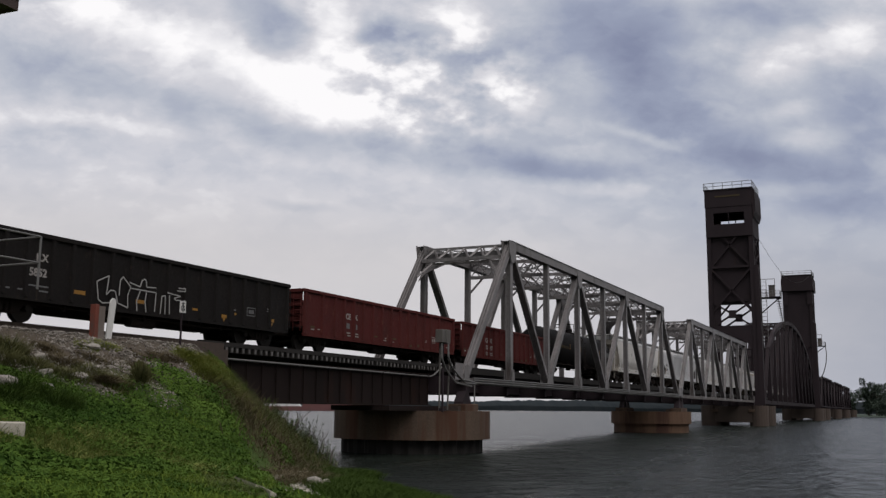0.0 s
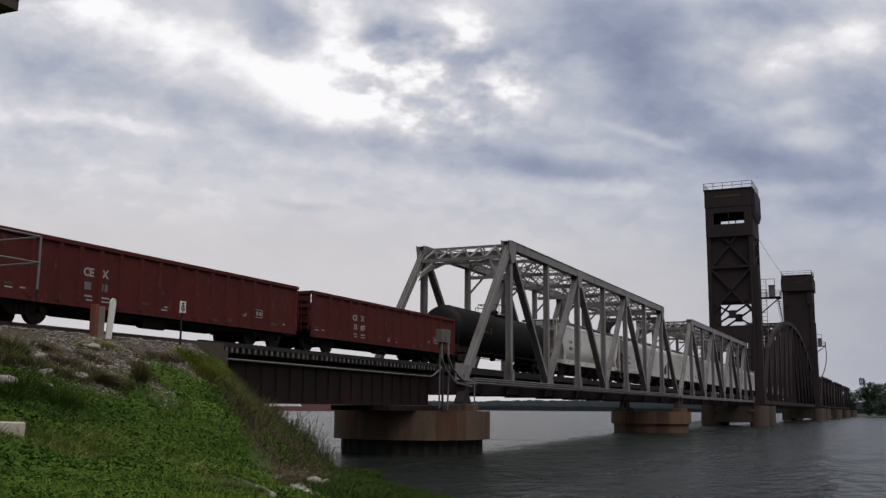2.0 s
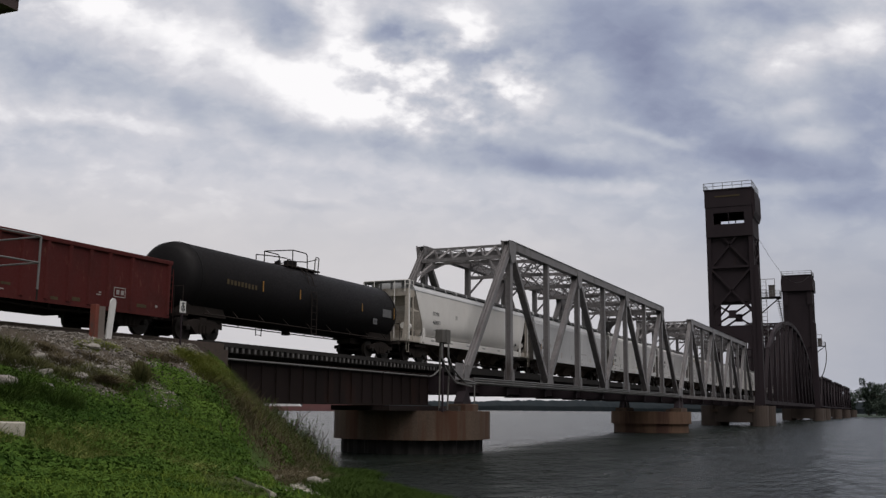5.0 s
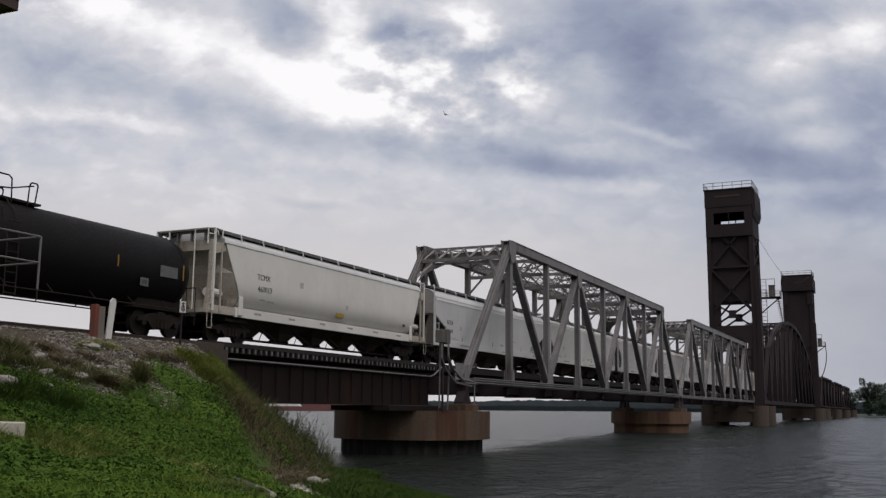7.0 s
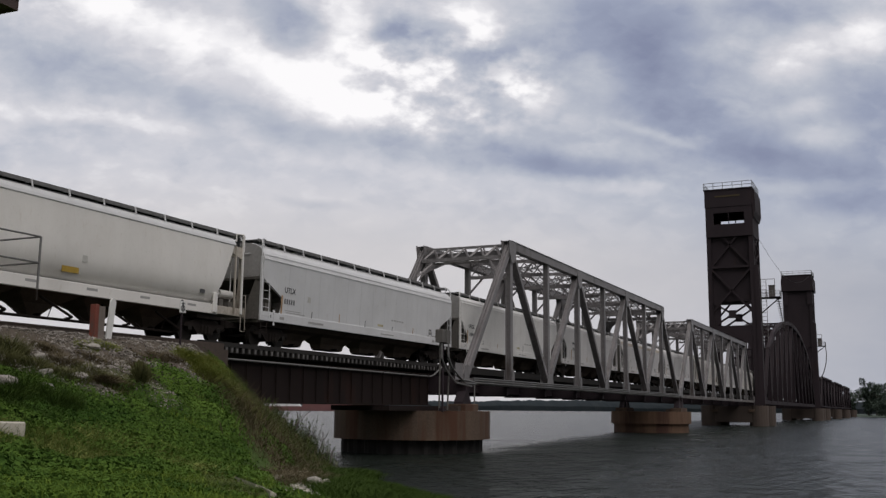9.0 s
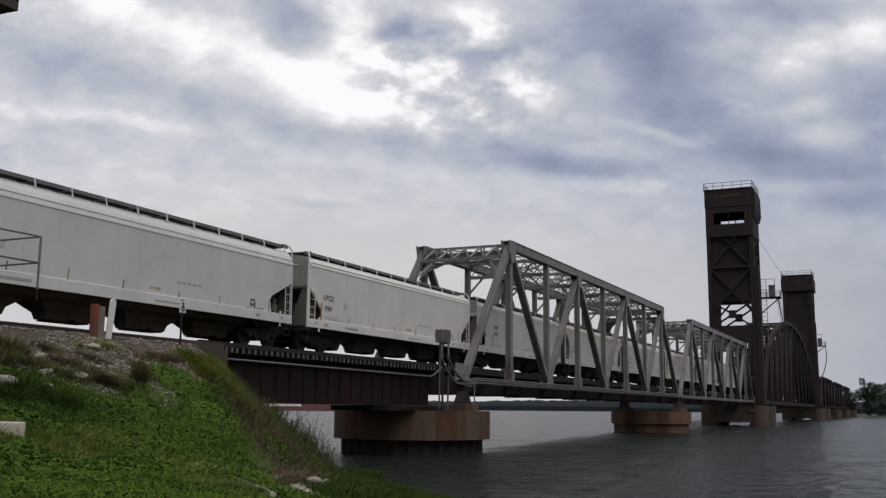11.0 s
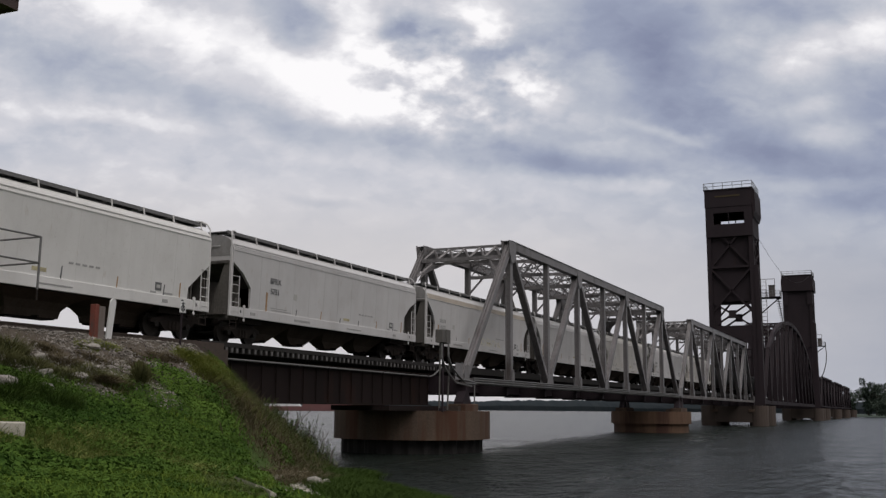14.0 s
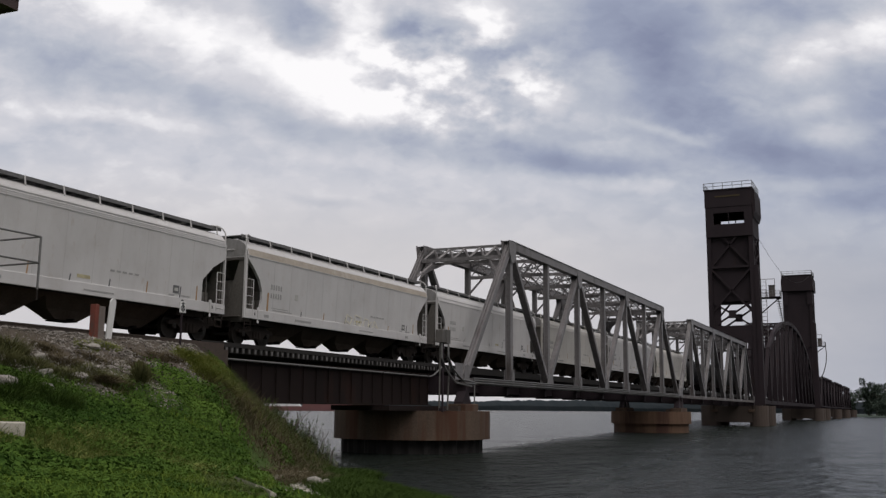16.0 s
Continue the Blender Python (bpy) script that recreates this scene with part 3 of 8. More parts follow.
def water():
    m = bpy.data.materials.new("river_water")
    m.use_nodes = True
    n, l = m.node_tree.nodes, m.node_tree.links
    b = n["Principled BSDF"]
    b.inputs["Base Color"].default_value = (0.0135, 0.0175, 0.015, 1)
    b.inputs["Roughness"].default_value = 0.24
    b.inputs["IOR"].default_value = 1.33
    b.inputs["Specular IOR Level"].default_value = 0.066
    tc = n.new("ShaderNodeTexCoord")
    # water beside the bridge is made rougher, standing in for the bridge's dark reflection
    sx, wind = n.new("ShaderNodeSeparateXYZ"), n.new("ShaderNodeTexNoise")
    l.new(tc.outputs["Object"], sx.inputs[0])
    wind.inputs["Scale"].default_value, wind.inputs["Detail"].default_value = 0.16, 4
    l.new(tc.outputs["Object"], wind.inputs["Vector"])

    def calc(op, a, b, c=0.0):
        k = n.new("ShaderNodeMath")
        k.operation = op
        for i, v in enumerate((a, b, c)):
            if isinstance(v, (int, float)):
                k.inputs[i].default_value = v
            else:
                l.new(v, k.inputs[i])
        return k.outputs[0]

    def ease(v, a, b):
        k = n.new("ShaderNodeMapRange")
        k.interpolation_type = "SMOOTHSTEP"
        k.inputs["From Min"].default_value, k.inputs["From Max"].default_value = a, b
        l.new(v, k.inputs["Value"])
        return k.outputs[0]

    # gusts in long bands break up the edge of this dimmed water
    gm, gust = n.new("ShaderNodeMapping"), n.new("ShaderNodeTexNoise")
    gm.inputs["Rotation"].default_value, gm.inputs["Scale"].default_value = (0, 0, 0.45), (0.12, 0.55, 1)
    gust.inputs["Scale"].default_value, gust.inputs["Detail"].default_value, gust.inputs["Roughness"].default_value = 1.0, 6, 0.62
    l.new(tc.outputs["Object"], gm.inputs["Vector"])
    l.new(gm.outputs[0], gust.inputs["Vector"])
    side = calc("ADD", calc("MULTIPLY_ADD", sx.outputs["X"], -0.125, 8.2), sx.outputs["Y"])
    side = calc("ADD", side, calc("MULTIPLY_ADD", gust.outputs["Fac"], 9.0, -4.5))
    dim_band = calc("MULTIPLY", ease(side, 1.6, -1.2), ease(calc("MULTIPLY_ADD", wind.outputs["Fac"], 9.0, side), -9.0, -1.0))
    l.new(calc("MULTIPLY_ADD", dim_band, 0.16, calc("MULTIPLY_ADD", gust.outputs["Fac"], 0.12, 0.16)), b.inputs["Roughness"])
    ruffle = calc("MULTIPLY_ADD", dim_band, 1.6, 0.9)
    last = None
    for scale, stretch, strength, dist, turn in ((0.12, (1, 2.2, 1), 0.9, 0.9, 0.5), (0.7, (1, 2.0, 1), 1.0, 0.36, 0.3), (3.0, (1, 1.7, 1), 1.0, 0.08, 0.7)):
        mp, nz, bp = n.new("ShaderNodeMapping"), n.new("ShaderNodeTexNoise"), n.new("ShaderNodeBump")
        mp.inputs["Scale"].default_value, mp.inputs["Rotation"].default_value = stretch, (0, 0, turn)
        nz.inputs["Scale"].default_value, nz.inputs["Detail"].default_value = scale, 4
        bp.inputs["Distance"].default_value = dist
        l.new(calc("MULTIPLY", ruffle, strength), bp.inputs["Strength"])
        l.new(tc.outputs["Object"], mp.inputs["Vector"])
        l.new(mp.outputs[0], nz.inputs["Vector"])
        l.new(nz.outputs["Fac"], bp.inputs["Height"])
        if last:
            l.new(last.outputs[0], bp.inputs["Normal"])
        last = bp
    l.new(last.outputs[0], b.inputs["Normal"])
    bm = B()
    v = [bm.verts.new(p) for p in ((-4500, -4500, 0), (4500, -4500, 0), (4500, 4500, 0), (-4500, 4500, 0))]
    bm.faces.new(v)
    return tagged(new("water", mesh_of("water", bm, m)), "dark grey-green rippled river water", "water", kind="structure")


river = water()


# ---------------------------------------------------------------- bridge
X0, PANEL, WIDE, ZB, ZT = 52.5, 7.486, 6.248, 4.08, 13.2
SPAN = 8 * PANEL


def truss_span(name, paint, label, at):
    """A riveted through truss of eight panels with verticals; its own x from 0 at the near bearing."""
    t = thing(name, label, "railway bridge", at, "through truss spans")
    P = PANEL
    for y in (0.0, WIDE):
        s = -1 if y == 0 else 1
        # bottom chord: darker copy of the post paint, with deck shade in its colour
        bm = B()
        channel(bm, (-0.35, y, ZB), (SPAN + 0.35, y, ZB), 0.36, 0.5)
        part("bottom_chord", bm, DARKER_GREY if paint is STEEL else paint, t)
        bm = B()
        channel(bm, (P - 0.2, y, ZT), (7 * P + 0.2, y, ZT), 0.54, 0.52)
        beam(bm, (P - 0.3, y, ZT + 0.29), (7 * P + 0.3, y, ZT + 0.29), 0.03, 0.62)
        part("top_chord", bm, paint, t)
        for a, b in ((0, 1), (8, 7)):
            bm = B()
            channel(bm, (a * P, y, ZB), (b * P, y, ZT), 0.38, 0.42)
            beam(bm, (a * P + (0.02 if a == 0 else -0.02), y, ZB + 0.1), (b * P, y, ZT + 0.03), 0.41, 0.08)
            part("end_post", bm, paint, t)
        for i in range(1, 8):
            bm = B()
            channel(bm, (i * P, y, ZB + 0.1), (i * P, y, ZT - 0.2), 0.44 if i % 2 else 0.38, 0.36)
            part("vertical_post", bm, paint, t)
        for i in range(1, 7):
            lo, hi = (i + 1, i) if i % 2 else (i, i + 1)
            bm = B()
            a, b = Vector((lo * P, y, ZB + 0.1)), Vector((hi * P, y, ZT - 0.1))
            wd = 0.32 if i in (3, 4) else 0.4
            if i % 2:
                # tension member: narrow, deep across the truss
                beam(bm, a, b, 0.16, 0.42)
                for k in (-1, 1):
                    beam(bm, a + Vector((0, k * 0.22, 0)), b + Vector((0, k * 0.22, 0)), 0.28, 0.025)
            else:
                channel(bm, a, b, wd, 0.38)
            part("diagonal", bm, paint, t)
        for i in range(0, 9):
            z = ZB + 0.18
            wd = 0.42 if i in (0, 8) else 0.75 if i % 2 == 0 else 0.3
            for k in (-0.27, 0.27):
                bm = B()
                prism(bm, [(i * P - wd, z - 0.2), (i * P + wd, z - 0.2), (i * P + wd * 0.6, z + 0.75), (i * P - wd * 0.6, z + 0.75)], y + k - 0.012, y + k + 0.012)
                part("gusset_plate", bm, paint, t)
        for i in (1, 3, 5, 7):
            for k in (-0.275, 0.275):
                bm = B()
                prism(bm, [(i * P - 0.75, ZT + 0.28), (i * P + 0.75, ZT + 0.28), (i * P + 0.6, ZT - 0.5), (i * P + 0.25, ZT - 1.15), (i * P - 0.25, ZT - 1.15), (i * P - 0.6, ZT - 0.5)], y + k - 0.012, y + k + 0.012)
                part("gusset_plate", bm, paint, t)
        # boxed plates at the feet of the end posts
        if y == 0.0:
            bm = B()
            prism(bm, [(-1.75, ZB + 0.02), (-0.7, ZB + 0.02), (-0.7, ZB + 0.98), (-1.7, ZB + 0.98)], -0.32, -0.27)
            part("foot_plate", bm, paint, t)
    # portals: two struts in the plane of the end posts, laced between, with curved knee brackets
    for a in (0, 1):
        def pt(f, y):
            x0, x1 = (0, P) if a == 0 else (8 * P, 7 * P)
            return Vector((x0 + (x1 - x0) * f, y, ZB + (ZT - ZB) * f))
        inward = 1 if a == 0 else -1
        bm = B()
        fore = Vector((-inward * 0.14, 0, 0.03))
        beam(bm, pt(1.0, 0.25) + fore, pt(1.0, WIDE - 0.25) + fore, 0.15, 0.16, (0, 0, 1))
        beam(bm, pt(0.905, 0.25) + fore, pt(0.905, WIDE - 0.25) + fore, 0.2, 0.24, (0, 0, 1))
        n = 10
        for k in range(n):
            ya, yb = 0.3 + (WIDE - 0.6) * k / n, 0.3 + (WIDE - 0.6) * (k + 1) / n
            f0, f1 = (0.995, 0.91) if k % 2 else (0.91, 0.995)
            beam(bm, pt(f0, ya) + fore, pt(f1, yb) + fore, 0.13, 0.08, (1, 0, 0))
        for y, s in ((0.25, 1), (WIDE - 0.25, -1)):
            beam(bm, pt(0.78, y), pt(0.99, y + s * 1.55), 0.11, 0.08, (1, 0, 0))
        part("portal_frame", bm, paint, t)
        # deep strut with curved brackets behind the laced frame
        bm = B()
        back = Vector((inward * 0.34, 0, -0.1))
        beam(bm, pt(0.965, 0.25) + back, pt(0.965, WIDE - 0.25) + back, 0.34, 0.1, (1, 0, 0))
        beam(bm, pt(0.9, 0.25) + back, pt(0.9, WIDE - 0.25) + back, 0.16, 0.1, (1, 0, 0))
        for y, s in ((0.28, 1), (WIDE - 0.28, -1)):
            pts = [pt(0.89, y), pt(0.89, y + s * 1.5), pt(0.855, y + s * 0.8), pt(0.82, y + s * 0.3), pt(0.76, y)]
            vs = [bm.verts.new(p + back + Vector((dx, 0, 0))) for dx in (-0.04, 0.04) for p in pts]
            bm.faces.new(vs[:5])
            bm.faces.new(vs[5:][::-1])
            for q in range(5):
                bm.faces.new((vs[q], vs[(q + 1) % 5], vs[5 + (q + 1) % 5], vs[5 + q]))
        part("portal_strut", bm, paint, t)
    # sway frames at the panel points: laced strut with knee braces
    for i in range(2, 7):
        bm = B()
        for z, w in ((ZT + 0.1, 0.14), (ZT - 0.95, 0.15)):
            beam(bm, (i * P, 0.3, z), (i * P, WIDE - 0.3, z), w, 0.24, (0, 0, 1))
        n = 8
        for k in range(n):
            ya, yb = 0.3 + (WIDE - 0.6) * k / n, 0.3 + (WIDE - 0.6) * (k + 1) / n
            for fl in (0, 1):
                za, zb = (ZT, ZT - 0.9) if (k + fl) % 2 else (ZT - 0.9, ZT)
                beam(bm, (i * P + 0.06 * (2 * fl - 1), ya, za), (i * P + 0.06 * (2 * fl - 1), yb, zb), 0.07, 0.05, (1, 0, 0))
        for y, s in ((0.2, 1), (WIDE - 0.2, -1)):
            beam(bm, (i * P, y, ZT - 2.1), (i * P, y + s * 1.1, ZT - 0.95), 0.13, 0.1, (1, 0, 0))
        part("sway_frame", bm, paint, t)
    # top lateral bracing: laced crossed struts
    for i in range(1, 7):
        bm = B()
        for ya, yb in ((0.2, WIDE - 0.2), (WIDE - 0.2, 0.2)):
            a, b = Vector((i * P, ya, ZT)), Vector(((i + 1) * P, yb, ZT))
            for dz in (-0.2, 0.2):
                beam(bm, a + Vector((0, 0, dz)), b + Vector((0, 0, dz)), 0.085, 0.06, (0, 0, 1))
            n = 13
            for k in range(n):
                for z0 in (-0.18, 0.18):
                    beam(bm, a.lerp(b, k / n) + Vector((0, 0, z0)), a.lerp(b, (k + 1) / n) + Vector((0, 0, -z0)), 0.042, 0.04, (0, 0, 1))
        part("top_lateral", bm, paint, t)
    # floor, in near-black steel: the shade below the deck is put into its colour
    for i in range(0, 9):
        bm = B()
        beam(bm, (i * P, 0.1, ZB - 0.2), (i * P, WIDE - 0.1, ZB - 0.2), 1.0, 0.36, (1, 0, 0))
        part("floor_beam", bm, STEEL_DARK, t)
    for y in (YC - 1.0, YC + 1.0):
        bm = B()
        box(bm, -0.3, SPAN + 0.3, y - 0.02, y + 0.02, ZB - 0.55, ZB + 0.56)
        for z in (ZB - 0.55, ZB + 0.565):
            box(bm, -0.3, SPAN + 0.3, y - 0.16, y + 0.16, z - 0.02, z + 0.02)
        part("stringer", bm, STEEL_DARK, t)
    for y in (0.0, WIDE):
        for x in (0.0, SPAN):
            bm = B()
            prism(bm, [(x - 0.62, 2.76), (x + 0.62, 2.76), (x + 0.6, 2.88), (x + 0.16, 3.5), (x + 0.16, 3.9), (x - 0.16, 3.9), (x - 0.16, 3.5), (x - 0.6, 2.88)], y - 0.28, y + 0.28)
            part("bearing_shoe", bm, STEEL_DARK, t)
            bm = B()
            box(bm, x - 0.95, x + 0.95, y - 0.6, y + 0.6, 2.3, 2.755)
            part("bearing_block", bm, CONCRETE, t, "stained concrete bearing block", bevel=0.03)
    return t


SPAN2 = 113.8
first = truss_span("truss_span", STEEL, "grey painted riveted steel through truss span carrying one track", pose(X0, 0, 0))
copy_thing(first, pose(SPAN2, 0, 0))
dark_span = truss_span("truss_span", STEEL_DARK, "dark brown steel through truss span beyond the lift towers", pose(326.0, 0, 0))
for far_x in (388.0, 450.0):
    copy_thing(dark_span, pose(far_x, 0, 0))


def lift_span():
    """The movable span between the towers: a dark truss with a humped top chord."""
    t = thing("lift_span", "dark brown steel lift span with curved top chord", "railway bridge")
    xa, xb, n = 187.0, 296.0, 12
    top = lambda f: ZT + 1.0 + 8.2 * math.sin(math.pi * min(max(f, 0), 1)) ** 0.7
    d = (xb - xa) / n
    for y in (-0.2, WIDE + 0.2):
        bm = B()
        channel(bm, (xa, y, ZB), (xb, y, ZB), 0.7, 0.6)
        part("bottom_chord", bm, STEEL_DARK, t)
        for i in range(1, n - 1):
            bm = B()
            channel(bm, (xa + i * d, y, top((i - 1) / (n - 2))), (xa + (i + 1) * d, y, top(i / (n - 2))), 0.8, 0.7)
            part("top_chord", bm, STEEL_DARK, t)
        for i in range(1, n):
            bm = B()
            channel(bm, (xa + i * d, y, ZB), (xa + i * d, y, top((i - 1) / (n - 2))), 0.7, 0.75)
            part("vertical_post", bm, STEEL_DARK, t)
        for i in range(0, n):
            z0, z1 = (top((i - 1) / (n - 2)) if i else ZB, top(i / (n - 2)) if i < n - 1 else ZB)
            a, b = ((xa + i * d, y, z0), (xa + (i + 1) * d, y, ZB)) if i >= n / 2 else ((xa + i * d, y, ZB), (xa + (i + 1) * d, y, z1))
            bm = B()
            channel(bm, a, b, 0.52, 0.65)
            part("diagonal", bm, STEEL_DARK, t)
    for i in range(1, n):
        bm = B()
        z = top((i - 1) / (n - 2))
        for dz in (0, -1.6):
            beam(bm, (xa + i * d, 0, z + dz), (xa + i * d, WIDE, z + dz), 0.3, 0.3, (0, 0, 1))
        for k in range(6):
            y0, y1 = WIDE * k / 6, WIDE * (k + 1) / 6
            beam(bm, (xa + i * d, y0, z - 1.6 * (k % 2)), (xa + i * d, y1, z - 1.6 * ((k + 1) % 2)), 0.15, 0.1, (1, 0, 0))
        part("sway_frame", bm, STEEL_DARK, t)
    bm = B()
    for y in (YC - 1.0, YC + 1.0):
        box(bm, xa, xb, y - 0.2, y + 0.2, ZB - 0.9, ZB + 0.38)
    for i in range(n + 1):
        box(bm, xa + i * d - 0.2, xa + i * d + 0.2, 0.1, WIDE - 0.1, ZB - 0.9, ZB + 0.2)
    part("floor_frame", bm, STEEL_DARK, t)


lift_span()


def lift_tower(x, label, solid):
    """A lift tower: four legs, plated head, braced panels, sheave house and railed top. x is its near face."""
    t = thing("lift_tower", label, "lift tower", None, "lift towers")
    ya, yb, dep, zt = -0.85, 7.1, 8.2, 42.0
    for lx in (x + 0.4, x + dep - 0.4):
        for ly in (ya + 0.35, yb - 0.35):
            bm = B()
            channel(bm, (lx, ly, 3.6), (lx, ly, 33.5), 0.75, 0.75)
            part("tower_leg", bm, STEEL_DARK, t)
    # plated head; in the near tower an opening runs through it below the sheave house
    bm = B()
    box(bm, x - 0.15, x + dep + 0.15, ya - 0.12, yb + 0.12, 38.4, 41.5)
    if solid:
        box(bm, x - 0.5, x + dep + 0.3, ya - 0.5, yb + 0.3, 37.0, 40.6)
    part("sheave_house", bm, STEEL_DARK, t)
    if not solid:
        bm = B()
        pts = [(ya - 0.14, 41.3), (ya - 0.55, 41.0), (ya - 0.6, 37.4), (ya - 0.3, 36.4), (ya - 0.14, 36.2)]
        lo, hi = [bm.verts.new((x + 0.1, yy, zz)) for yy, zz in pts], [bm.verts.new((x + dep - 0.1, yy, zz)) for yy, zz in pts]
        bm.faces.new(lo)
        bm.faces.new(hi)
        for i in range(5):
            bm.faces.new((lo[i], lo[(i + 1) % 5], hi[(i + 1) % 5], hi[i]))
        part("sheave_hood", bm, STEEL_DARK, t, "rounded dark hood over the sheaves")
        bm = B()
        box(bm, x - 0.2, x - 0.155, 1.1, 5.4, 40.15, 40.45)
        part("name_plate", bm, MARK_RUST, t, "faded plate with worn lettering")
    for lx in (x, x + dep):
        bm = B()
        if solid:
            box(bm, lx + 0.42, lx + 0.58, ya + 0.7, yb - 0.7, 12.0, 38.4)
        else:
            box(bm, lx - 0.08, lx + 0.08, ya + 1.35, yb - 1.35, 37.3, 38.4)
            box(bm, lx - 0.08, lx + 0.08, ya + 1.35, yb - 1.35, 33.0, 35.25)
            box(bm, lx - 0.06, lx + 0.06, 3.05, 3.2, 35.2, 37.3)
        part("head_plate", bm, STEEL_DARK, t)
        for y0, y1 in ((ya + 0.004, ya + 1.35), (yb - 1.35, yb - 0.004)):
            bm = B()
            box(bm, lx - 0.08, lx + 0.08, y0, y1, 33.0, 38.4)
            part("head_plate", bm, STEEL_DARK, t)
    for ly in (ya, yb):
        bm = B()
        box(bm, x + 0.1, x + dep - 0.1, ly - 0.07, ly + 0.07, 33.0, 38.4)
        part("head_plate", bm, STEEL_DARK, t)
    bm = B()
    box(bm, x + 0.7, x + dep - 1.6, ya + 0.42, yb - 0.6, 21.5, 35.1)
    part("counterweight", bm, STEEL_DARK, t, "dark plated counterweight hanging inside the tower")
    # crossed bracing down the side, and a web plate beside the far leg
    bm = B()
    for k in range(4):
        z0, z1 = 22.0 + k * 2.9, 22.0 + (k + 1) * 2.9
        beam(bm, (x + 0.5, ya + 0.04, z0), (x + dep - 0.5, ya + 0.04, z1), 0.3, 0.12)
        beam(bm, (x + 0.5, ya + 0.04, z1), (x + dep - 0.5, ya + 0.04, z0), 0.3, 0.12)
    part("side_bracing", bm, STEEL_DARK, t)
    if not solid:
        bm = B()
        box(bm, x + 0.45, x + 0.6, yb - 2.0, yb - 0.6, 16.5, 21.5)
        part("web_plate", bm, STEEL_DARK, t)
    for lx in (x + 0.3, x + dep - 0.3):
        for k, (z0, z1) in enumerate(((17.0, 21.4), (19.6, 27.3), (27.6, 35.6))):
            if solid and k:
                continue
            bm = B()
            mid = Vector((lx, (ya + yb) / 2, (z0 + z1) / 2))
            for y0, zz0, y1, zz1 in ((ya + 0.6, z0, yb - 0.6, z1), (ya + 0.6, z1, yb - 0.6, z0)):
                beam(bm, (lx, y0, zz0), (lx, y1, zz1), 0.3, 0.3 + 0.02 * k, (1, 0, 0))
            if k != 1:
                beam(bm, (lx, ya + 0.6, z0), (lx, yb - 0.6, z0), 0.4, 0.36, (1, 0, 0))
            if k == 0:
                box(bm, lx - 0.17, lx + 0.17, mid.y - 0.6, mid.y + 0.6, mid.z - 0.7, mid.z + 0.7)
            part("cross_bracing", bm, STEEL_DARK, t)
        bm = B()
        pts = [(ya + 0.7, 12.5), (ya + 0.7, 17.0), (yb - 0.7, 17.0), (yb - 0.7, 12.5), (yb - 1.6, 14.2), (yb - 3.0, 15.0), (ya + 3.0, 15.0), (ya + 1.6, 14.2)]
        v = [bm.verts.new((lx + o, yy, zz)) for o in (-0.2, 0.2) for yy, zz in pts]
        k = len(pts)
        bm.faces.new(v[:k]); bm.faces.new(v[k:])
        for i in range(k):
            bm.faces.new((v[i], v[(i + 1) % k], v[k + (i + 1) % k], v[k + i]))
        part("tower_portal", bm, STEEL_DARK, t)
    # flared outer columns low down
    for ly, s in ((ya - 0.45, -1),):
        bm = B()
        beam(bm, (x + 0.5, ly, 3.6), (x + 0.5, ly + 0.15 * -s, 27.6), 0.95, 0.85)
        part("outer_column", bm, STEEL_DARK, t)
    # railed top
    bm = B()
    box(bm, x - 0.3, x + dep + 0.3, ya - 0.27, yb + 0.27, 41.5, 41.65)
    part("roof_plate", bm, STEEL_DARK, t)
    cs = [(x - 0.2, ya - 0.2), (x + dep + 0.2, ya - 0.2), (x + dep + 0.2, yb + 0.2), (x - 0.2, yb + 0.2)]
    for i in range(4):
        a, b = cs[i], cs[(i + 1) % 4]
        bm = B()
        for z in (42.2, 42.8):
            tube(bm, (*a, z), (*b, z), 0.05, 6)
        for k in range(5):
            f = k / 5
            p = (a[0] + (b[0] - a[0]) * f, a[1] + (b[1] - a[1]) * f)
            tube(bm, (*p, 41.65), (*p, 42.8), 0.05, 6)
        part("handrail", bm, GALV, t)
    return t


lift_tower(176.0, "dark brown steel lift tower with plated head beside the truss", 0)
lift_tower(299.0, "plated dark brown lift tower beyond the lift span", 1)


